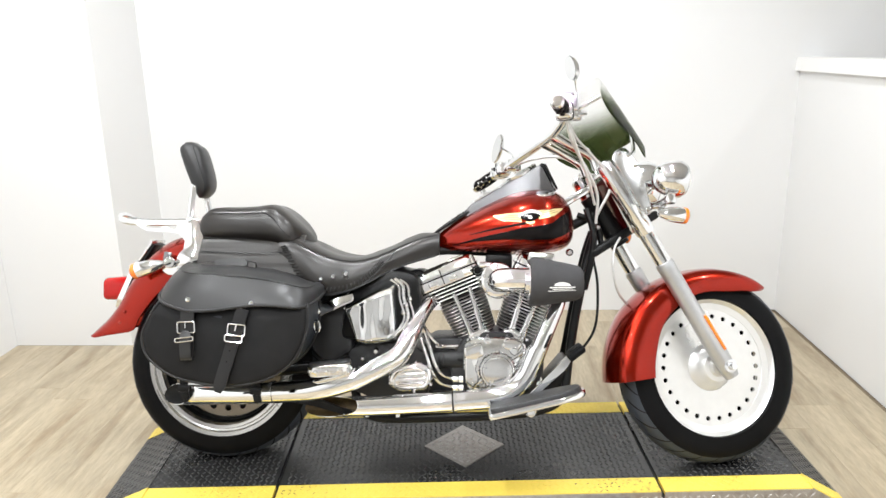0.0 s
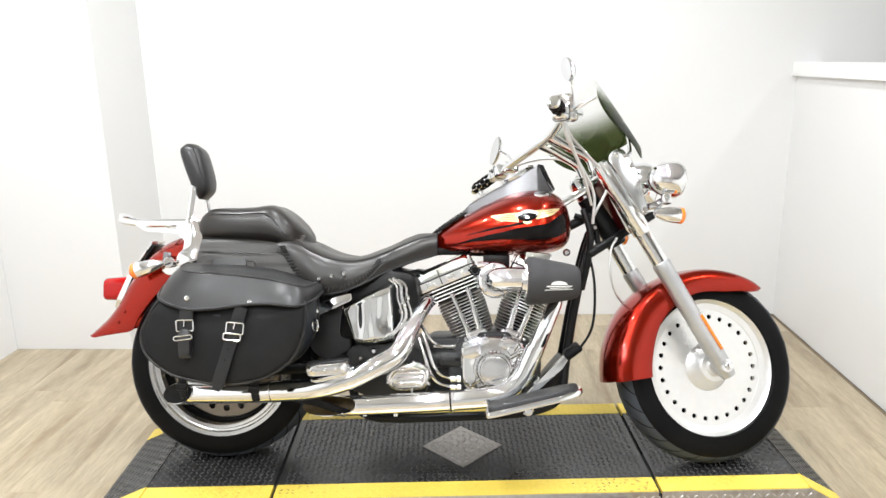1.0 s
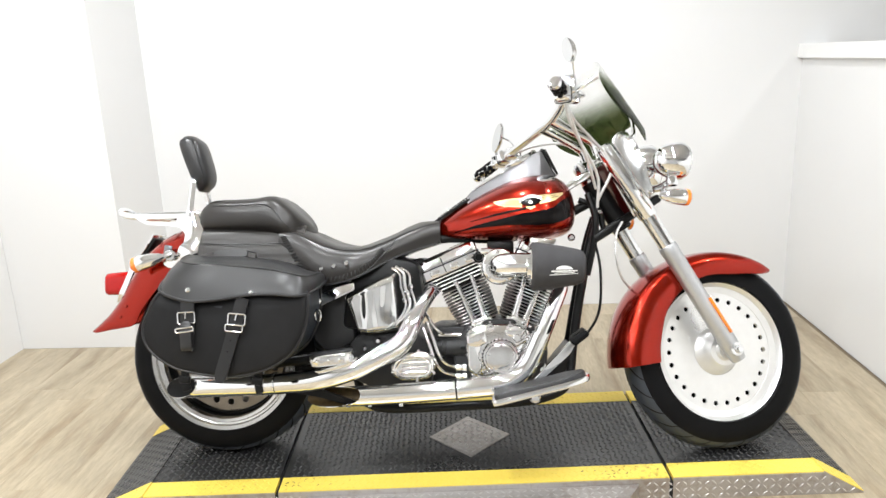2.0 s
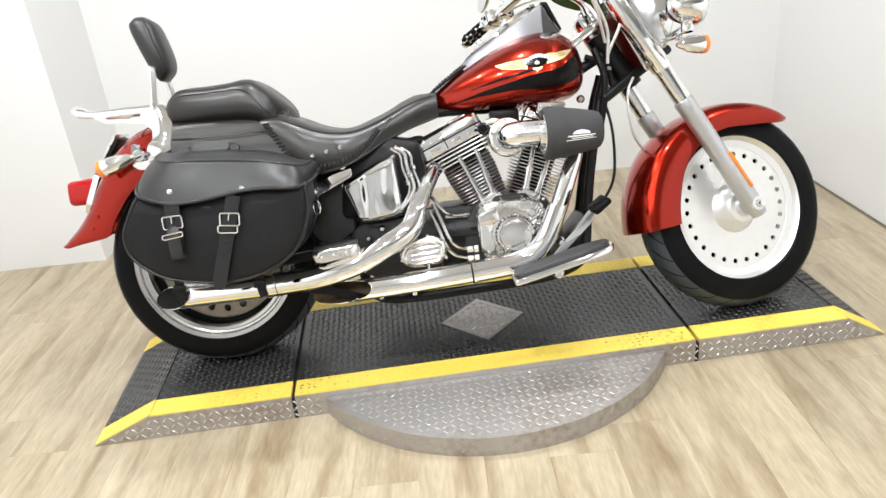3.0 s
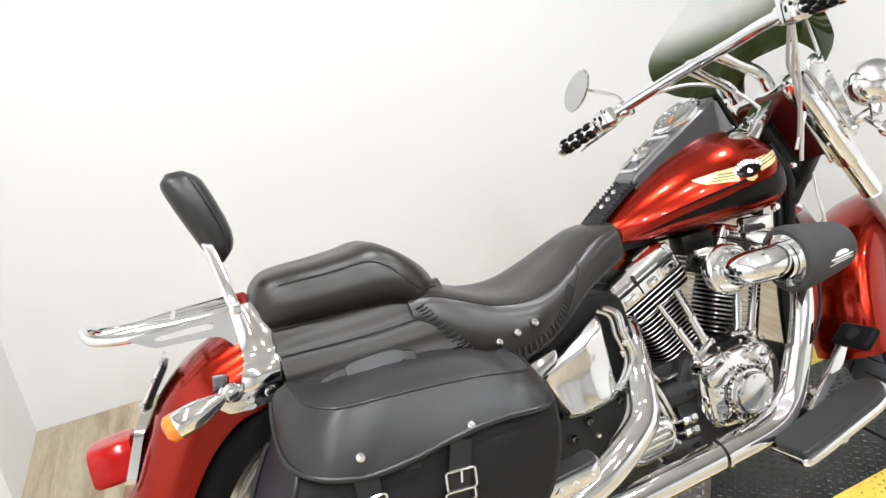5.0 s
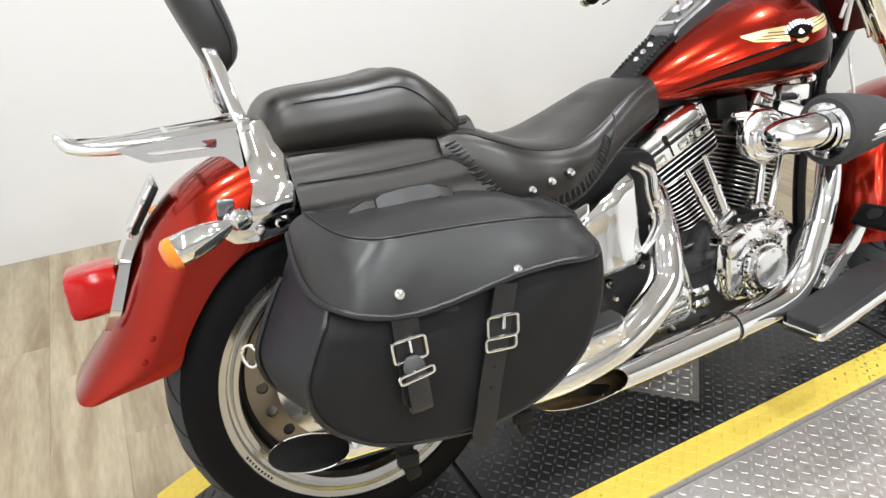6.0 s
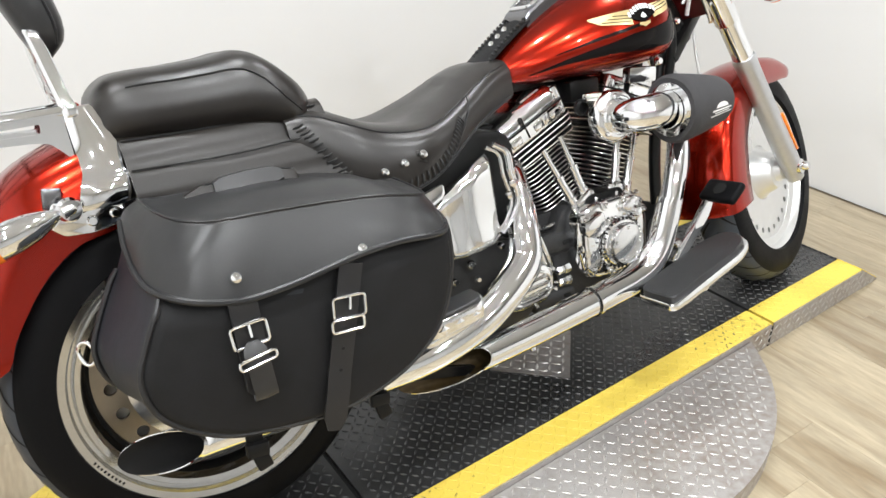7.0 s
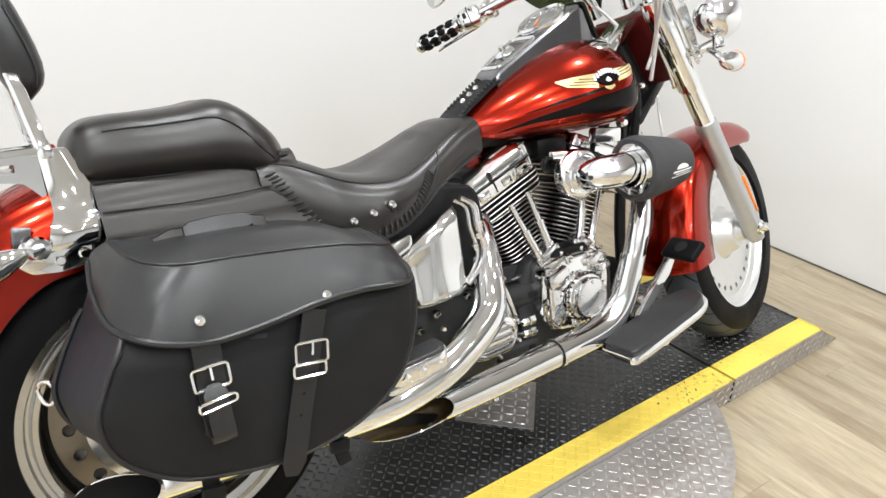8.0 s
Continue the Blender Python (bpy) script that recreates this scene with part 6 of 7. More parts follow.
# air intake
intake = empty("air_cleaner")
intake.parent = bike
tagged(intake, label="chrome elbow intake with grey cloth-covered cone filter")
part("backplate", lathe([(0.0, 0.0), (0.056, 0.0), (0.060, 0.006), (0.060, 0.026), (0.054, 0.034), (0.040, 0.038), (0.030, 0.034), (0.0, 0.034)], 44, at_y(0.925, -0.170, 0.640)), M["castchrome"], intake)
part("elbow", tube([(0.925, -0.195, 0.640), (0.925, -0.232, 0.641), (0.936, -0.254, 0.644), (0.966, -0.266, 0.646), (1.006, -0.268, 0.646), (1.03, -0.268, 0.646)], [0.034, 0.037, 0.039, 0.039, 0.038, 0.038], 26, 6), M["chrome"], intake)
part("bracket_arm", tube([(0.925, -0.18, 0.675), (0.90, -0.175, 0.690), (0.868, -0.165, 0.690)], 0.011, 12, 4), M["castchrome"], intake)
for a in (0.6, 1.7, 2.8, 3.9, 5.2):
    part("plate_bolt", bolt(0.925 + 0.048 * math.cos(a), -0.206, 0.640 + 0.048 * math.sin(a), 0.006, 0.006), M["castchrome"], intake)
fm = along((1.018, -0.268, 0.640), (1, 0.04, -0.03))
part("filter_sock", lathe([(0.058, 0.002), (0.070, 0.0), (0.077, 0.008), (0.0775, 0.02), (0.072, 0.06), (0.064, 0.11), (0.056, 0.15), (0.050, 0.162), (0.042, 0.168), (0.0, 0.170)], 44, fm), M["filter"], intake, "grey cloth filter cover", smooth=50)
part("filter_ring", lathe([(0.040, 0.010), (0.060, 0.010), (0.062, 0.004), (0.060, -0.002), (0.044, -0.002), (0.040, 0.010)], 40, fm), M["chrome"], intake)
part("filter_clamp", lathe([(0.040, -0.014), (0.042, -0.012), (0.042, 0.0), (0.040, 0.002)], 32, fm), M["chrome"], intake)


def on_filter(u, v, lift=0.001):
    """u along the filter's axis, v round it (radians from its right side)."""
    r = interp([(0.02, 0.0775), (0.06, 0.072), (0.11, 0.064), (0.15, 0.056)], u) + lift
    return (1.018 + u, -0.268 - r * math.cos(v) + 0.04 * u, 0.640 + r * math.sin(v) - 0.03 * u)


dome = [on_filter(0.100 + 0.026 * math.cos(a), -0.10 + 0.18 * math.sin(a), 0.0012) for a in np.linspace(0, math.pi, 14)]
emblem = bmesh.new()
emblem.faces.new([emblem.verts.new(p) for p in dome])
part("sock_mark", emblem, M["white"], intake, "pale printed oval emblem")
for u0, u1, v0, v1 in ((0.060, 0.140, -0.20, -0.14), (0.070, 0.132, -0.27, -0.235), (0.055, 0.142, -0.345, -0.31)):
    part("sock_mark", loft([[on_filter(u0 + (u1 - u0) * k / 5, v0 + (v1 - v0) * j / 3, 0.0012) for j in range(4)] for k in range(6)], closed=False, cap=False), M["white"], intake)

# chrome oil tank cover, side covers, oil lines
def cover_point(u, v):
    """u from the rear to the front edge, v from the foot to the top."""
    rear_e = Vector((0.460, 0, 0.428)).lerp(Vector((0.413, 0, 0.546)), v)
    front_e = Vector((0.598, 0, 0.441)).lerp(Vector((0.586, 0, 0.628)), v)
    p = rear_e.lerp(front_e, u)
    p.z += 0.006 * math.sin(math.pi * u) * (2 * v - 1)
    rim = min(u, 1 - u, v * 0.8, (1 - v) * 0.8)
    p.y = -0.196 - 0.012 * math.sin(math.pi * u) - 0.0022 * math.sin(10 * u + 2.2 * v + 1.3 * math.sin(4 * v)) - 0.0008 * math.sin(25 * u - 5 * v + 1.7) - 0.002 * math.sin(6 * v + 3 * u) + 0.026 * max(0.0, 1 - rim / 0.07) ** 2
    return p


cover_rows = [[cover_point(u, v) for u in np.linspace(0, 1, 30)] for v in np.linspace(0, 1, 20)]
oil_cover = loft(cover_rows, closed=False, cap=False)
part("oil_tank_cover", oil_cover, M["chrome"], engine, "polished chrome oil tank cover", smooth=60)
for dx, dy, r in ((0.0, 0.0, 0.0058), (-0.013, 0.006, 0.0042), (0.016, 0.014, 0.0046)):
    pts = [(0.588, -0.200, 0.648), (0.614, -0.204, 0.626), (0.618, -0.206, 0.584), (0.632, -0.204, 0.527), (0.616, -0.202, 0.488), (0.588, -0.198, 0.458)]
    line = part("oil_line", tube([(x + dx, y + dy, z - 0.3 * abs(dx)) for x, y, z in pts], r, 12, 6), M["castchrome"], engine)
    for x, z in ((0.624 - 0.3 * dx, 0.560 + 1.6 * dx),):
        part("line_nut", lathe([(r + 0.002, -0.007), (r + 0.0035, -0.005), (r + 0.0035, 0.005), (r + 0.002, 0.007)], 6, along((x + dx, -0.205 + dy, z - 0.3 * abs(dx)), (-0.15, 0, 1))), M["castchrome"], line)
tc = round_outline([(0.562, 0.322), (0.585, 0.355), (0.66, 0.372), (0.705, 0.350), (0.712, 0.310), (0.69, 0.275), (0.60, 0.268), (0.566, 0.288)], 0.022)
gear_cover = part("gearbox_cover", slab(tc, -0.150, -0.205, 0.012), M["castchrome"], engine, "chrome ribbed gearbox cover", smooth=50)
rib_line = [(p[0], -0.207, p[1]) for p in round_outline([(0.580, 0.312), (0.60, 0.340), (0.66, 0.352), (0.692, 0.336), (0.695, 0.308), (0.68, 0.288), (0.61, 0.283), (0.585, 0.294)], 0.018)]
part("cover_rib", closed_tube(rib_line, 0.004, 8), M["castchrome"], gear_cover)
for k in range(3):
    part("cover_rib", tube([(0.60, -0.207, 0.298 + 0.016 * k), (0.685, -0.207, 0.303 + 0.016 * k)], 0.004, 8, smooth=False), M["castchrome"], gear_cover)
for x, z in ((0.57, 0.30), (0.59, 0.352), (0.655, 0.368), (0.703, 0.345), (0.705, 0.295), (0.65, 0.270)):
    part("cover_bolt", bolt(x, -0.198, z, 0.006, 0.010), M["castchrome"], gear_cover)
for pts, end in (([(0.680, -0.150, 0.458), (0.699, -0.170, 0.414), (0.719, -0.172, 0.352), (0.740, -0.152, 0.318), (0.766, -0.130, 0.304), (0.800, -0.126, 0.300)], 0.300),
                 ([(0.668, -0.155, 0.440), (0.688, -0.178, 0.389), (0.707, -0.178, 0.332), (0.730, -0.156, 0.293), (0.766, -0.132, 0.275), (0.800, -0.129, 0.270)], 0.270)):
    line = part("oil_line", tube(pts, 0.0062, 12, 7), M["castchrome"], engine)
    for x, r, h in ((0.782, 0.0105, 0.010), (0.801, 0.0125, 0.008)):
        part("line_fitting", lathe([(r * 0.85, -h), (r, -h * 0.8), (r, h * 0.8), (r * 0.85, h), (0.0, h)], 6, along((x, -0.1285, end), (1, 0, 0))), M["brushed"], line)
part("oil_line", tube([(0.672, -0.120, 0.488), (0.690, -0.150, 0.465), (0.716, -0.150, 0.428), (0.745, -0.125, 0.412), (0.790, -0.112, 0.410)], 0.0055, 12, 6), M["castchrome"], engine)

# --- footpegs, floorboard, brake pedal ---
peg_m = Matrix.Translation((0.390, -0.288, 0.366)) @ Matrix.Rotation(radians(-6), 4, "Y")
po = round_outline([(-0.070, 0.030), (-0.072, -0.010), (-0.056, -0.034), (0.050, -0.036), (0.070, -0.014), (0.072, 0.030)], 0.014, 4)
peg = part("passenger_peg", loft([[(x * 0.86, y * 0.80, -0.024) for x, y in po], [(x * 0.96, y * 0.94, -0.020) for x, y in po], [(x, y, -0.004) for x, y in po], [(x, y, 0.008) for x, y in po], [(x * 0.97, y * 0.95, 0.012) for x, y in po]]), M["castchrome"], bike, "chrome passenger footboard with grey rubber pad", m=peg_m)
part("peg_rubber", loft([[(x * 0.93, y * 0.90, 0.011) for x, y in po], [(x * 0.93, y * 0.90, 0.017) for x, y in po], [(x * 0.89, y * 0.83, 0.020) for x, y in po]]), M["boardpad"], peg, m=peg_m)
for k in range(3):
    part("peg_facet", lathe([(0, 0.0035), (0.008, 0.002), (0.015, -0.002)], 4, peg_m @ at_y(-0.038 + 0.036 * k, -0.0335, -0.007)), M["chrome"], peg, smooth=0)
part("peg_arm", tube([(0.395, -0.262, 0.362), (0.40, -0.20, 0.365), (0.42, -0.14, 0.372)], 0.013, 12, 4), M["black"], peg)
board_m = Matrix.Translation((1.035, -0.312, 0.266)) @ Matrix.Rotation(radians(-13.5), 4, "Y")
bo = [(-0.150, -0.052), (-0.150, 0.045), (-0.12, 0.056), (0.10, 0.056), (0.152, 0.034), (0.160, 0.0), (0.14, -0.040), (0.09, -0.058), (-0.10, -0.062), (-0.140, -0.060)]
bo = round_outline(bo, 0.02, 4)
board = part("floorboard", loft([[(x * 0.985, y * 0.985, -0.014) for x, y in bo], [(x, y, -0.010) for x, y in bo], [(x, y, 0.0) for x, y in bo], [(x * 0.98, y * 0.97, 0.004) for x, y in bo]]), M["chrome"], bike, "half-moon rider floorboard with ribbed rubber", m=board_m)
part("board_rubber", loft([[(x * 0.93, y * 0.90, 0.003) for x, y in bo], [(x * 0.93, y * 0.90, 0.014) for x, y in bo], [(x * 0.91, y * 0.86, 0.0175) for x, y in bo]]), M["boardpad"], board, m=board_m)
part("board_bracket", tube([(1.06, -0.27, 0.252), (1.04, -0.20, 0.245), (1.04, -0.12, 0.215)], 0.014, 12, 4), M["black"], board)
part("board_bracket", tube([(0.95, -0.29, 0.232), (0.95, -0.20, 0.205), (0.95, -0.12, 0.21)], 0.012, 12, 4), M["black"], board)
part("board_pivot", lathe([(0, 0.014), (0.012, 0.012), (0.017, 0.0), (0.017, -0.02), (0, -0.02)], 20, at_y(1.02, -0.338, 0.236)), M["chrome"], board)
arm = [(1.016, 0.276), (1.032, 0.264), (1.136, 0.360), (1.156, 0.394), (1.142, 0.406), (1.118, 0.380)]
pedal = part("brake_pedal", slab(round_outline(arm, 0.006), -0.250, -0.266, 0.004), M["chrome"], bike, "flat chrome brake pedal with rubber pad")
pad_m = Matrix.Translation((1.161, -0.286, 0.418)) @ Matrix.Rotation(radians(-38), 4, "Y")
part("pedal_pad", box((0.060, 0.100, 0.022), pad_m, 0.009, 3), M["rubber"], pedal)
part("pedal_boss", lathe([(0.0, 0.0115), (0.016, 0.0115), (0.016, 0.0135), (0.0, 0.0135)], 20, pad_m), M["groove"], pedal)
part("pedal_pivot", lathe([(0, 0.016), (0.012, 0.014), (0.014, 0.0), (0.014, -0.05), (0, -0.05)], 18, at_y(1.055, -0.235, 0.306)), M["chrome"], pedal)
part("brake_line", tube([(1.245, -0.05, 0.74), (1.262, -0.08, 0.62), (1.250, -0.11, 0.48), (1.20, -0.13, 0.40), (1.15, -0.135, 0.36)], 0.0045, 8, 6), M["black"], frame_ob)

# --- front end (built straight ahead, then turned by STEER) ---
def steer_part(name, bm, mat, parent=bike, label="", smooth=38):
    ob = part(name, bm, mat, parent, label, m=STEER, smooth=smooth)
    if parent == bike:
        ob.scale = (1 / LONG, 1, 1)
    return ob


FDIR = Vector((math.sin(radians(30.3)), 0, -math.cos(radians(30.3))))
for s in (-1, 1):
    topp = Vector((1.282, s * 0.114, 1.002))
    axle = topp + FDIR * 0.795
    fork = steer_part("fork_tube", tube([topp + FDIR * 0.20, topp + FDIR * 0.52], 0.0275, 24, smooth=False), M["chrome"], label="chrome front fork leg")
    steer_part("fork_cover", lathe([(0.020, -0.004), (0.031, 0.0), (0.033, 0.01), (0.033, 0.27), (0.030, 0.275), (0.022, 0.276)], 28, along(topp, FDIR)), M["chrome"], fork)
    steer_part("fork_cap", lathe([(0.0, -0.012), (0.020, -0.010), (0.026, 0.0), (0.026, 0.006)], 24, along(topp, FDIR)), M["chrome"], fork)
    steer_part("fork_slider", lathe([(0.024, 0.385), (0.030, 0.390), (0.032, 0.40), (0.0305, 0.43), (0.0295, 0.60), (0.031, 0.74), (0.030, 0.80), (0.024, 0.835), (0.0, 0.842)], 28, along(topp, FDIR)), M["castalu"], fork)
    steer_part("axle_boss", lathe([(0.0, 0.03), (0.010, 0.03), (0.013, 0.022), (0.013, 0.012), (0.022, 0.010), (0.024, -0.02), (0.0, -0.02)], 22, Matrix.Translation(axle + Vector((0.000, s * 0.020, 0.0))) @ Matrix.Rotation(radians(-90 * s), 4, "X")), M["brushed"], fork)
    refl = along(topp + FDIR * 0.672 + Vector((0.012, s * 0.026, 0.006)), FDIR)
    steer_part("reflector", box((0.018, 0.010, 0.135), refl, 0.004), M["amber"], fork)
    steer_part("fender_mount", tube([axle - FDIR * 0.24 + Vector((0.0, s * -0.02, 0)), axle - FDIR * 0.25 + Vector((0.02, s * -0.03, 0.0))], 0.012, 10, smooth=False), M["chrome"], fork)
for h, z in ((0.045, 0.028), (0.245, 0.030)):
    c = Vector((1.282, 0, 1.002)) + FDIR * h - Vector((0.02, 0, 0.012))
    steer_part("triple_clamp", box((0.075, 0.30, z), along(c, FDIR) @ Matrix.Rotation(0, 4, "Z"), 0.010), M["black"] if h > 0.1 else M["chrome"], label="fork clamp")
# painted nacelle between the fork legs
nacelle = steer_part("fork_nacelle", slab(round_outline([(1.304, 0.980), (1.318, 0.992), (1.372, 0.992), (1.455, 0.86), (1.44, 0.805), (1.394, 0.795)], 0.012), -0.084, 0.084, 0.010), M["darkred"], label="dark red fork nacelle")
for k in (0, 1):
    steer_part("nacelle_rod", tube([(1.292 - 0.013 * k, -0.090, 0.975), (1.338 - 0.013 * k, -0.092, 0.880), (1.384 - 0.013 * k, -0.090, 0.792), (1.396 - 0.010 * k, -0.084, 0.774)], 0.0050, 10, 5), M["chrome"], nacelle)

# headlamps on a bar
head = steer_part("headlamp", lathe([(0.0, -0.085), (0.030, -0.080), (0.060, -0.062), (0.080, -0.030), (0.089, 0.010), (0.092, 0.034), (0.088, 0.042), (0.080, 0.044)], 40, along((1.460, 0, 0.957), (1, 0, -0.03))), M["chrome"], label="round chrome headlamp shell")
steer_part("lens", lathe([(0.084, 0.036), (0.080, 0.050), (0.050, 0.060), (0.0, 0.064)], 36, along((1.460, 0, 0.957), (1, 0, -0.03))), M["glasslens"], head)
for s in (-1, 1):
    lm = along((1.483, s * 0.190, 0.938), (1, 0, -0.03))
    lamp = steer_part("passing_lamp", lathe([(0.0, -0.066), (0.022, -0.062), (0.044, -0.046), (0.057, -0.018), (0.062, 0.012), (0.063, 0.026), (0.058, 0.034)], 36, lm), M["chrome"], label="round chrome passing lamp")
    steer_part("lens", lathe([(0.060, 0.028), (0.056, 0.040), (0.030, 0.047), (0.0, 0.049)], 32, lm), M["glasslens"], lamp)
    steer_part("lamp_bar", tube([(1.43, s * 0.06, 0.874), (1.455, s * 0.13, 0.860), (1.474, s * 0.190, 0.870)], 0.013, 12, 5), M["chrome"], lamp)
    steer_part("lamp_mount", lathe([(0.016, -0.02), (0.020, -0.012), (0.016, 0.012), (0.010, 0.024)], 18, along((1.474, s * 0.190, 0.874), (0, 0, 1))), M["chrome"], lamp)
    sig = bullet(STEER @ along((1.386, s * 0.206, 0.815), (1, 0, -0.06)), 0.027, 0.090, "amber", "turn_signal", "chrome bullet turn signal with amber lens", bike)
    steer_part("stalk", tube([(1.398, s * 0.206, 0.819), (1.414, s * 0.184, 0.838), (1.445, s * 0.150, 0.860)], 0.010, 12, 4), M["chrome"], sig)

# smoked windshield
M["shield"] = tinted_glass(STEER.inverted()[2])
SH_Z0, SH_Z1 = 1.028, 1.335
def shield_point(v, u, off=0.0):
    """v from -1 (right) to 1 (left), u from 0 (foot) to 1 (top)."""
    half = smooth_interp([(0.0, 0.145), (0.10, 0.215), (0.20, 0.250), (0.30, 0.264), (0.45, 0.262), (0.60, 0.240), (0.76, 0.185), (0.90, 0.115), (1.0, 0.05)], u)
    y = 0.955 * half * v
    foot = SH_Z0 + 0.105 * max(0.0, 1 - (y / 0.118) ** 2) ** 0.5
    z = foot + (SH_Z1 - foot) * u
    x = 1.474 - 0.69 * max(0.0, z - 1.065) ** 1.05 - 2.9 * y * y
    return (x + off, y, z)


us, vs = np.linspace(0, 1, 16), np.linspace(-1, 1, 29)
front = [[shield_point(v, u) for v in vs] for u in us]
rear = [[shield_point(v, u, -0.0035) for v in vs] for u in us]
shell = [f + r[::-1] for f, r in zip(front, rear)]
shield = steer_part("windshield", loft(shell), M["shield"], label="smoked green-black acrylic windshield", smooth=60)
for s in (-1, 1):
    brace = steer_part("shield_brace", tube([shield_point(s * 0.66, 0.40, -0.010), shield_point(s * 0.62, 0.30, -0.012), (1.372, s * 0.151, 1.045), (1.352, s * 0.151, 1.020)], 0.0065, 10, 5), M["chrome"], shield)
    side = [(1.288, 1.012), (1.306, 1.040), (1.340, 1.052), (1.378, 1.005), (1.405, 0.930), (1.425, 0.832), (1.405, 0.815), (1.375, 0.86), (1.335, 0.94)]
    bracket_s = steer_part("side_bracket", slab(round_outline(side, 0.012), s * 0.150, s * 0.158, 0.003), M["brushed"], shield, "polished windshield side bracket")
    for x, z in ((1.318, 1.028), (1.350, 1.025), (1.372, 0.99), (1.410, 0.84)):
        steer_part("bracket_bolt", lathe([(0, 0.008), (0.006, 0.007), (0.009, 0.0)], 14, Matrix.Translation((x, s * 0.158, z)) @ Matrix.Rotation(radians(-90 * s), 4, "X")), M["chrome"], bracket_s)

# handlebar
bar_pts = [(0.985, 0.415, 1.041), (1.045, 0.266, 1.075), (1.102, 0.10, 1.106), (1.125, 0.0, 1.117), (1.124, -0.09, 1.122), (1.112, -0.19, 1.127), (1.080, -0.275, 1.119), (1.000, -0.418, 1.094)]
bars = steer_part("handlebar", tube(bar_pts, 0.0155, 16, 6), M["chrome"], label="wide chrome handlebar on pullback risers")
for s in (-1, 1):
    steer_part("riser", tube([(1.285, s * 0.050, 1.002), (1.262, s * 0.050, 1.045), (1.185, s * 0.045, 1.085), (1.124 - 0.006 * s, s * 0.040, 1.117)], [0.018, 0.0155, 0.0155, 0.020], 14, 5), M["chrome"], bars)
    g0, g1 = (Vector((0.974, 0.428, 1.036)), Vector((1.024, 0.312, 1.064))) if s > 0 else (Vector((0.994, -0.430, 1.092)), Vector((1.058, -0.315, 1.112)))
    gd = (g1 - g0).normalized()
    L = (g1 - g0).length
    grip = steer_part("grip", lathe([(0.0, 0.004), (0.0175, 0.004), (0.0175, L - 0.004), (0.016, L)], 24, along(g0, gd)), M["chrome"], bars, "chrome grip with oval black rubber pads")
    steer_part("grip_end", lathe([(0.0, -0.008), (0.014, -0.007), (0.0195, -0.001), (0.0205, 0.004), (0.0195, 0.010)], 22, along(g0, gd)), M["chrome"], grip)
    steer_part("grip_collar", lathe([(0.017, L - 0.010), (0.0215, L - 0.008), (0.0215, L - 0.002), (0.016, L)], 22, along(g0, gd)), M["chrome"], grip)
    for j in range(4):
        h = 0.024 + j * (L - 0.042) / 3.3
        for q in range(6):
            a = math.pi * (q + 0.5 * (j % 2)) / 3
            pm = along(g0, gd) @ Matrix.Rotation(a, 4, "Z") @ Matrix.Translation((0.0165, 0, h)) @ Matrix.Rotation(radians(90), 4, "Y")
            steer_part("rubber_pad", lathe([(1.0, 0.0), (0.95, 0.004), (0.7, 0.0062), (0.0, 0.007)], 14, pm @ Matrix.Diagonal((0.0125, 0.0085, 1.0, 1.0))), M["rubber"], grip)
    c = g1 + gd * 0.035
    ctl = steer_part("switch_housing", box((0.054, 0.054, 0.062), along(c, gd), 0.014, 3), M["chrome"], bars, "chrome switch and lever housing")
    steer_part("switch_button", box((0.012, 0.016, 0.010), along(c + Vector((-0.026, 0, 0.004)), gd), 0.003), M["black"], ctl)
    steer_part("switch_button", box((0.010, 0.010, 0.010), along(c + Vector((-0.020, s * 0.012, -0.016)), gd), 0.003), M["black"], ctl)
    steer_part("lever_clamp", box((0.050, 0.044, 0.030), along(c + gd * 0.047 + Vector((0.012, 0, 0)), gd), 0.010, 3), M["chrome"], ctl)
    steer_part("lever_pivot", lathe([(0.0, 0.020), (0.012, 0.018), (0.015, 0.012), (0.015, -0.014), (0.010, -0.018), (0.0, -0.018)], 20, along(c + gd * 0.042 + Vector((0.036, 0, -0.002)), (0, 0, 1))), M["chrome"], ctl)
    steer_part("housing_seam", closed_tube([along(c, gd) @ Vector((x, y, 0.002)) for x, y in round_outline([(-0.0275, -0.0275), (0.0275, -0.0275), (0.0275, 0.0275), (-0.0275, 0.0275)], 0.012)], 0.0012, 6), M["black"], ctl)
    for q in (-0.016, 0.016):
        steer_part("housing_screw", lathe([(0.0, 0.003), (0.004, 0.0028), (0.005, 0.0)], 10, along(c + gd * q + Vector((-0.026, 0, 0.012)), (-1, 0, 0.1))), M["black"], ctl)
    steer_part("lever", tube([c + gd * 0.045 + Vector((0.035, 0, -0.004)), c + Vector((0.055, s * 0.03, -0.014)), g1 + Vector((0.062, s * 0.02, -0.012)), g0 + Vector((0.085, -s * 0.04, -0.002)), g0 + Vector((0.135 if s < 0 else 0.075, 0, 0.025 if s < 0 else -0.012))], [0.007, 0.008, 0.007, 0.006, 0.007], 12, 5, flat=0.6), M["chrome"], ctl)
    if s < 0:
        steer_part("master_cylinder", box((0.055, 0.060, 0.034), along(c + gd * 0.02 + Vector((0.016, 0, 0.034)), gd), 0.008, 3), M["chrome"], ctl)
    # mirror
    mc = Vector((1.052, 0.376, 1.186)) if s > 0 else Vector((1.078, -0.345, 1.236))
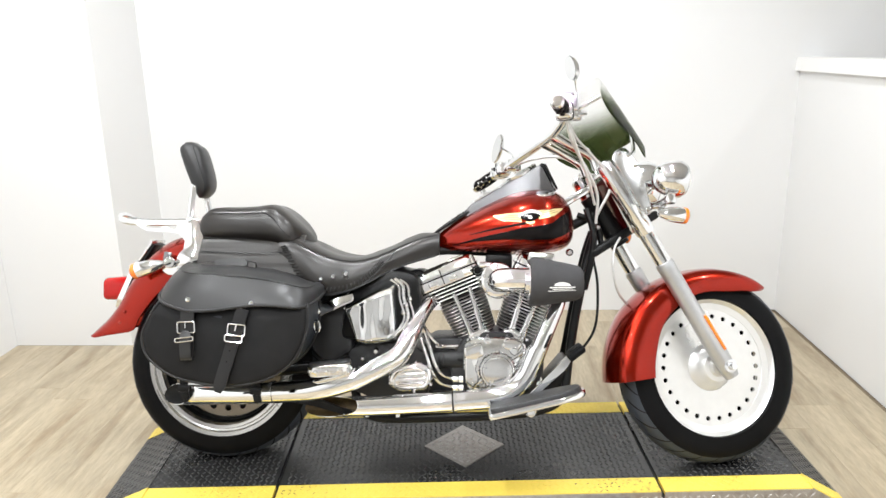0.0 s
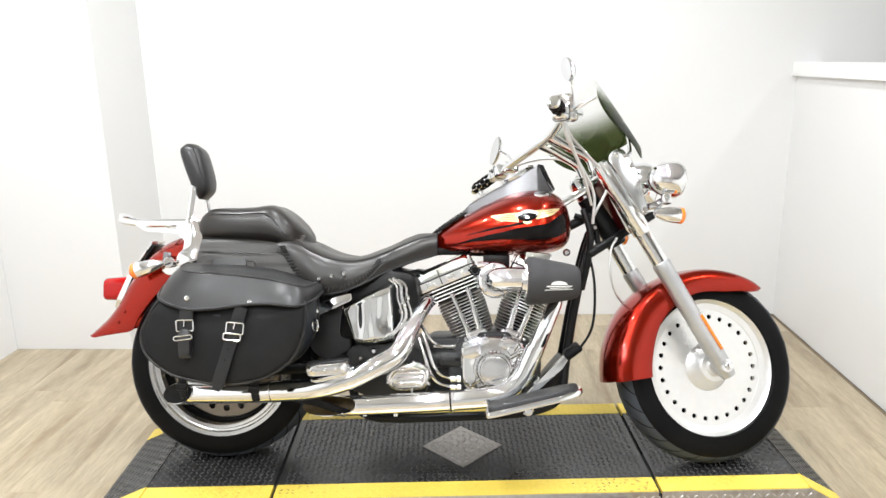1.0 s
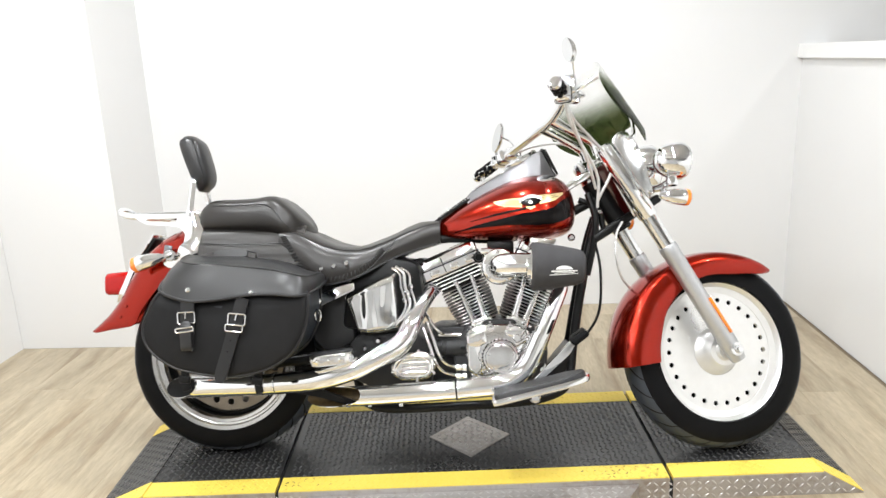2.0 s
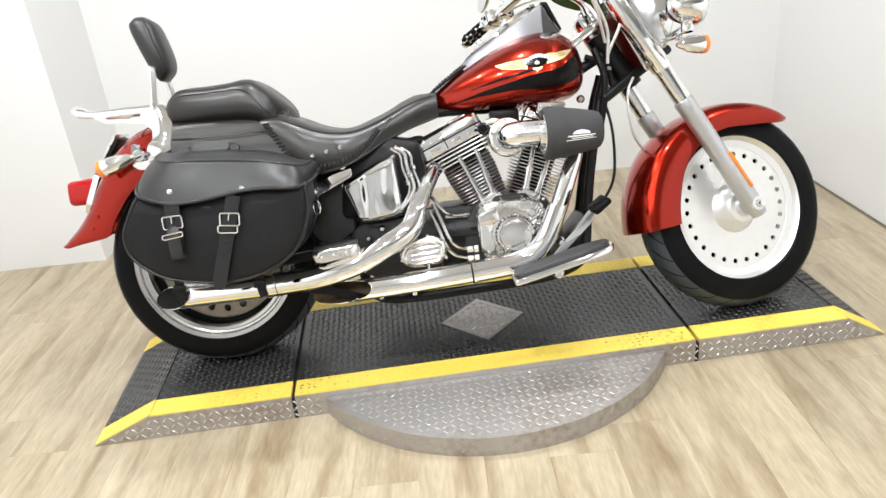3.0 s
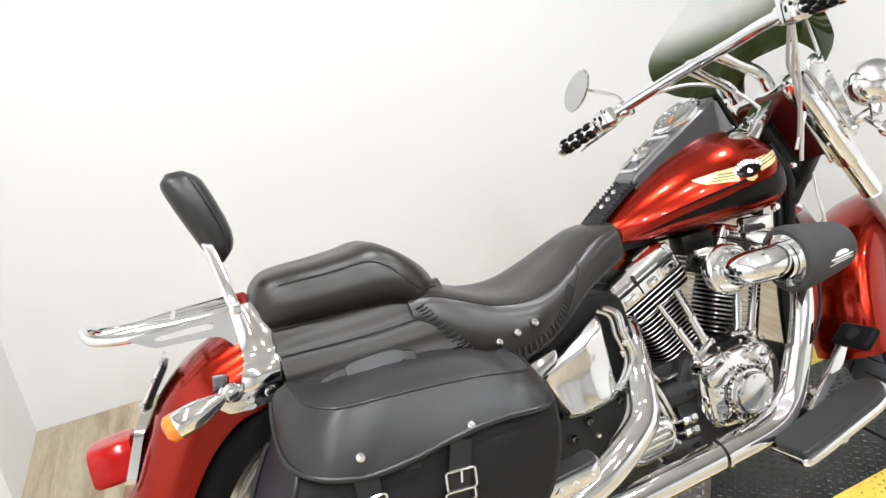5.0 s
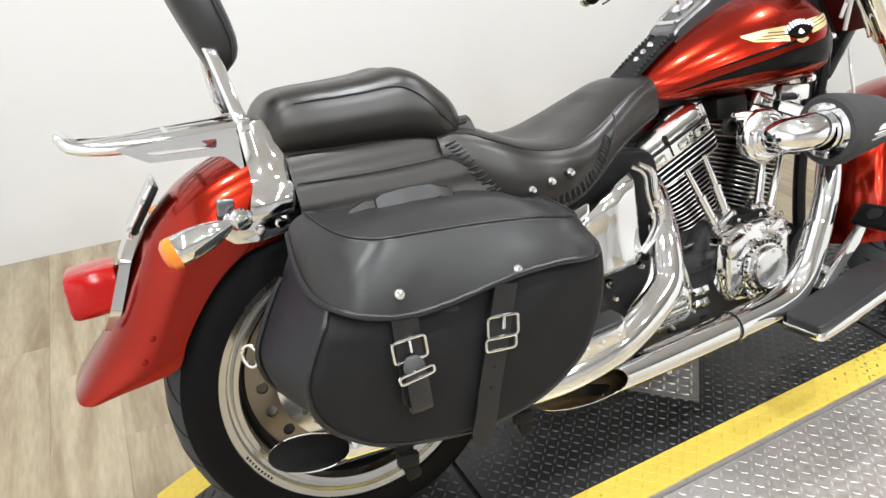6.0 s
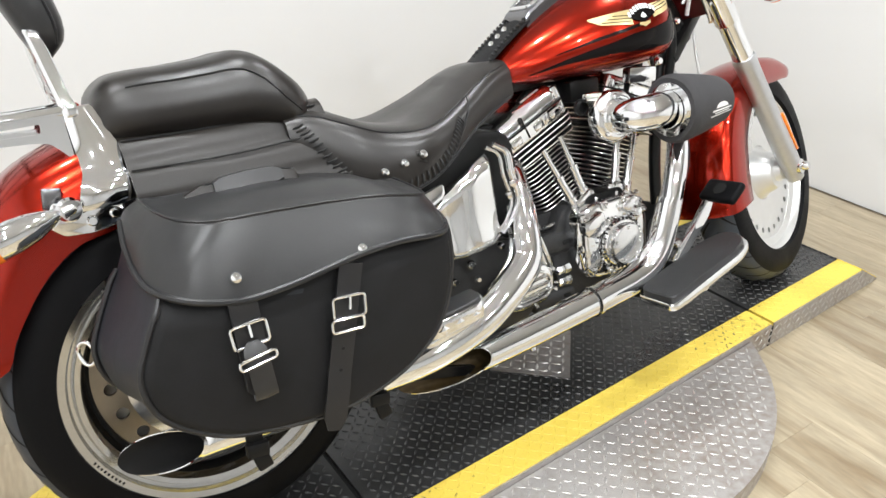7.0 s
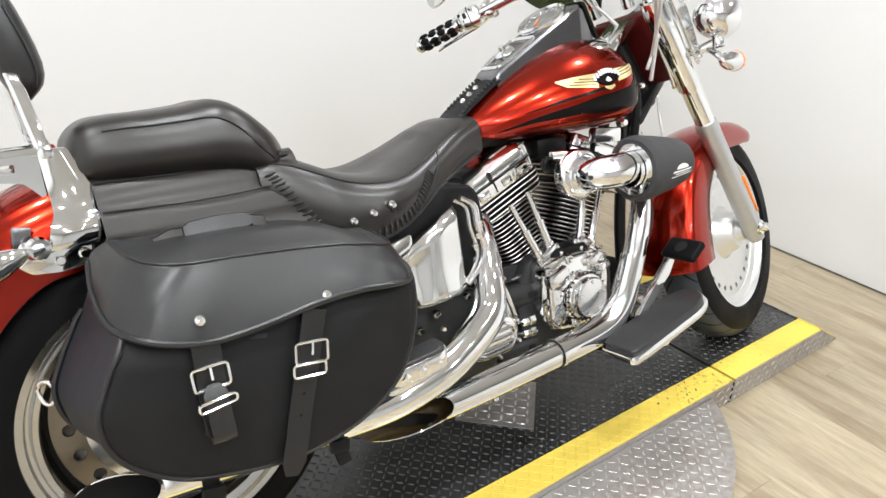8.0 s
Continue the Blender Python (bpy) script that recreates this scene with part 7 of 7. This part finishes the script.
    mirror = steer_part("mirror_stem", tube([c + gd * 0.045 + Vector((0.015, 0, 0.018)), c + Vector((0.045, s * -0.01, 0.060)), mc + Vector((0.020, s * -0.02, -0.004)), mc + Vector((0.008, 0, 0.0))], 0.0048, 10, 6), M["chrome"], bars, "teardrop chrome mirror on a thin stem")
    face = Vector((-1, s * -0.10, -0.02)).normalized()
    long_axis = Vector((0, s * 0.78, -0.62))
    long_axis = (long_axis - face * long_axis.dot(face)).normalized()
    across = long_axis.cross(face)
    mm = Matrix.Translation(mc) @ Matrix((across, long_axis, face)).transposed().to_4x4()
    shape = []
    for a in np.linspace(0, 2 * math.pi, 32, endpoint=False):
        r = 0.052 - 0.008 * math.sin(a)
        shape.append((0.68 * r * math.cos(a), 1.32 * r * math.sin(a) + 0.008))
    shell_bm = loft([[(x * k, y * k, z) for x, y in shape] for k, z in ((0.35, -0.018), (0.75, -0.014), (0.95, -0.007), (1.0, 0.0), (0.97, 0.003), (0.92, 0.0025))])
    glass_bm = loft([[(x * 0.93, y * 0.93, 0.0032) for x, y in shape], [(x * 0.92, y * 0.92, 0.0042) for x, y in shape]])
    for bm in (shell_bm, glass_bm):
        bmesh.ops.transform(bm, matrix=mm, verts=bm.verts[:])
    steer_part("mirror_shell", shell_bm, M["chrome"], mirror, smooth=50)
    steer_part("mirror_glass", glass_bm, M["mirror"], mirror)

# clear-coated cables from the bars down to the frame
for pts, r in (([(1.085, -0.270, 1.112), (1.11, -0.24, 1.05), (1.16, -0.19, 1.00), (1.24, -0.13, 0.90), (1.25, -0.09, 0.80)], 0.0052),
               ([(1.09, -0.262, 1.110), (1.14, -0.21, 1.06), (1.22, -0.15, 1.02), (1.30, -0.12, 0.94), (1.26, -0.08, 0.83)], 0.0048),
               ([(1.088, -0.266, 1.10), (1.15, -0.21, 1.00), (1.20, -0.16, 0.93), (1.24, -0.11, 0.86)], 0.0048),
               ([(1.05, 0.262, 1.072), (1.13, 0.19, 1.095), (1.21, 0.11, 1.085), (1.27, 0.04, 1.03), (1.285, -0.01, 0.96)], 0.0052)):
    steer_part("control_cable", tube(pts, r, 10, 8), M["cable"], bars, "clear-coated braided control cable")
steer_part("front_brake_hose", tube([(1.355, -0.05, 0.76), (1.325, -0.06, 0.715), (1.318, -0.06, 0.64), (1.350, -0.03, 0.565), (1.44, 0.03, 0.50)], 0.0042, 8, 8), M["cable"], label="thin clear front brake hose")
part("wiring_loom", tube([(1.23, -0.05, 0.88), (1.25, -0.07, 0.80), (1.245, -0.07, 0.72), (1.22, -0.06, 0.60)], 0.012, 10, 6), M["black"], frame_ob)
part("wiring_loom", tube([(1.20, -0.04, 0.86), (1.262, -0.045, 0.83), (1.28, -0.05, 0.76)], 0.010, 10, 6), M["black"], frame_ob)
part("neck_bolt", bolt(1.265, -0.075, 0.815, 0.010, 0.010), M["chrome"], frame_ob)

# ---- floor planks ----
PW, PL = 0.180, 1.22


def plank_mesh(length):
    return finish(box((PW - 0.0003, length - 0.0003, 0.006), Matrix.Translation((0, 0, -0.003)), 0.0005, 1), "plank", M["wood"], 0)


whole = plank_mesh(PL)
rng = random.Random(7)
for x_from, x_to in ((LEFT_X, RIGHT_X), (RIGHT_X + 0.12, FAR_X)):
    x = x_from + PW / 2
    while x < x_to - 0.03:
        start = (NIB_Y if x < NIB_X - 0.02 else BACK_Y) - 0.001
        y = start + PL * rng.random() * 0.9
        while y > FRONT_Y:
            top, bottom = min(y, start), max(y - PL, FRONT_Y)
            if top - bottom > 0.02:
                full = top - bottom > PL - 0.001
                ob = new("plank", whole if full else plank_mesh(top - bottom))
                ob.location = (x, (top + bottom) / 2, 0.0)
                ob.parent = sub
            y -= PL
        x += PW
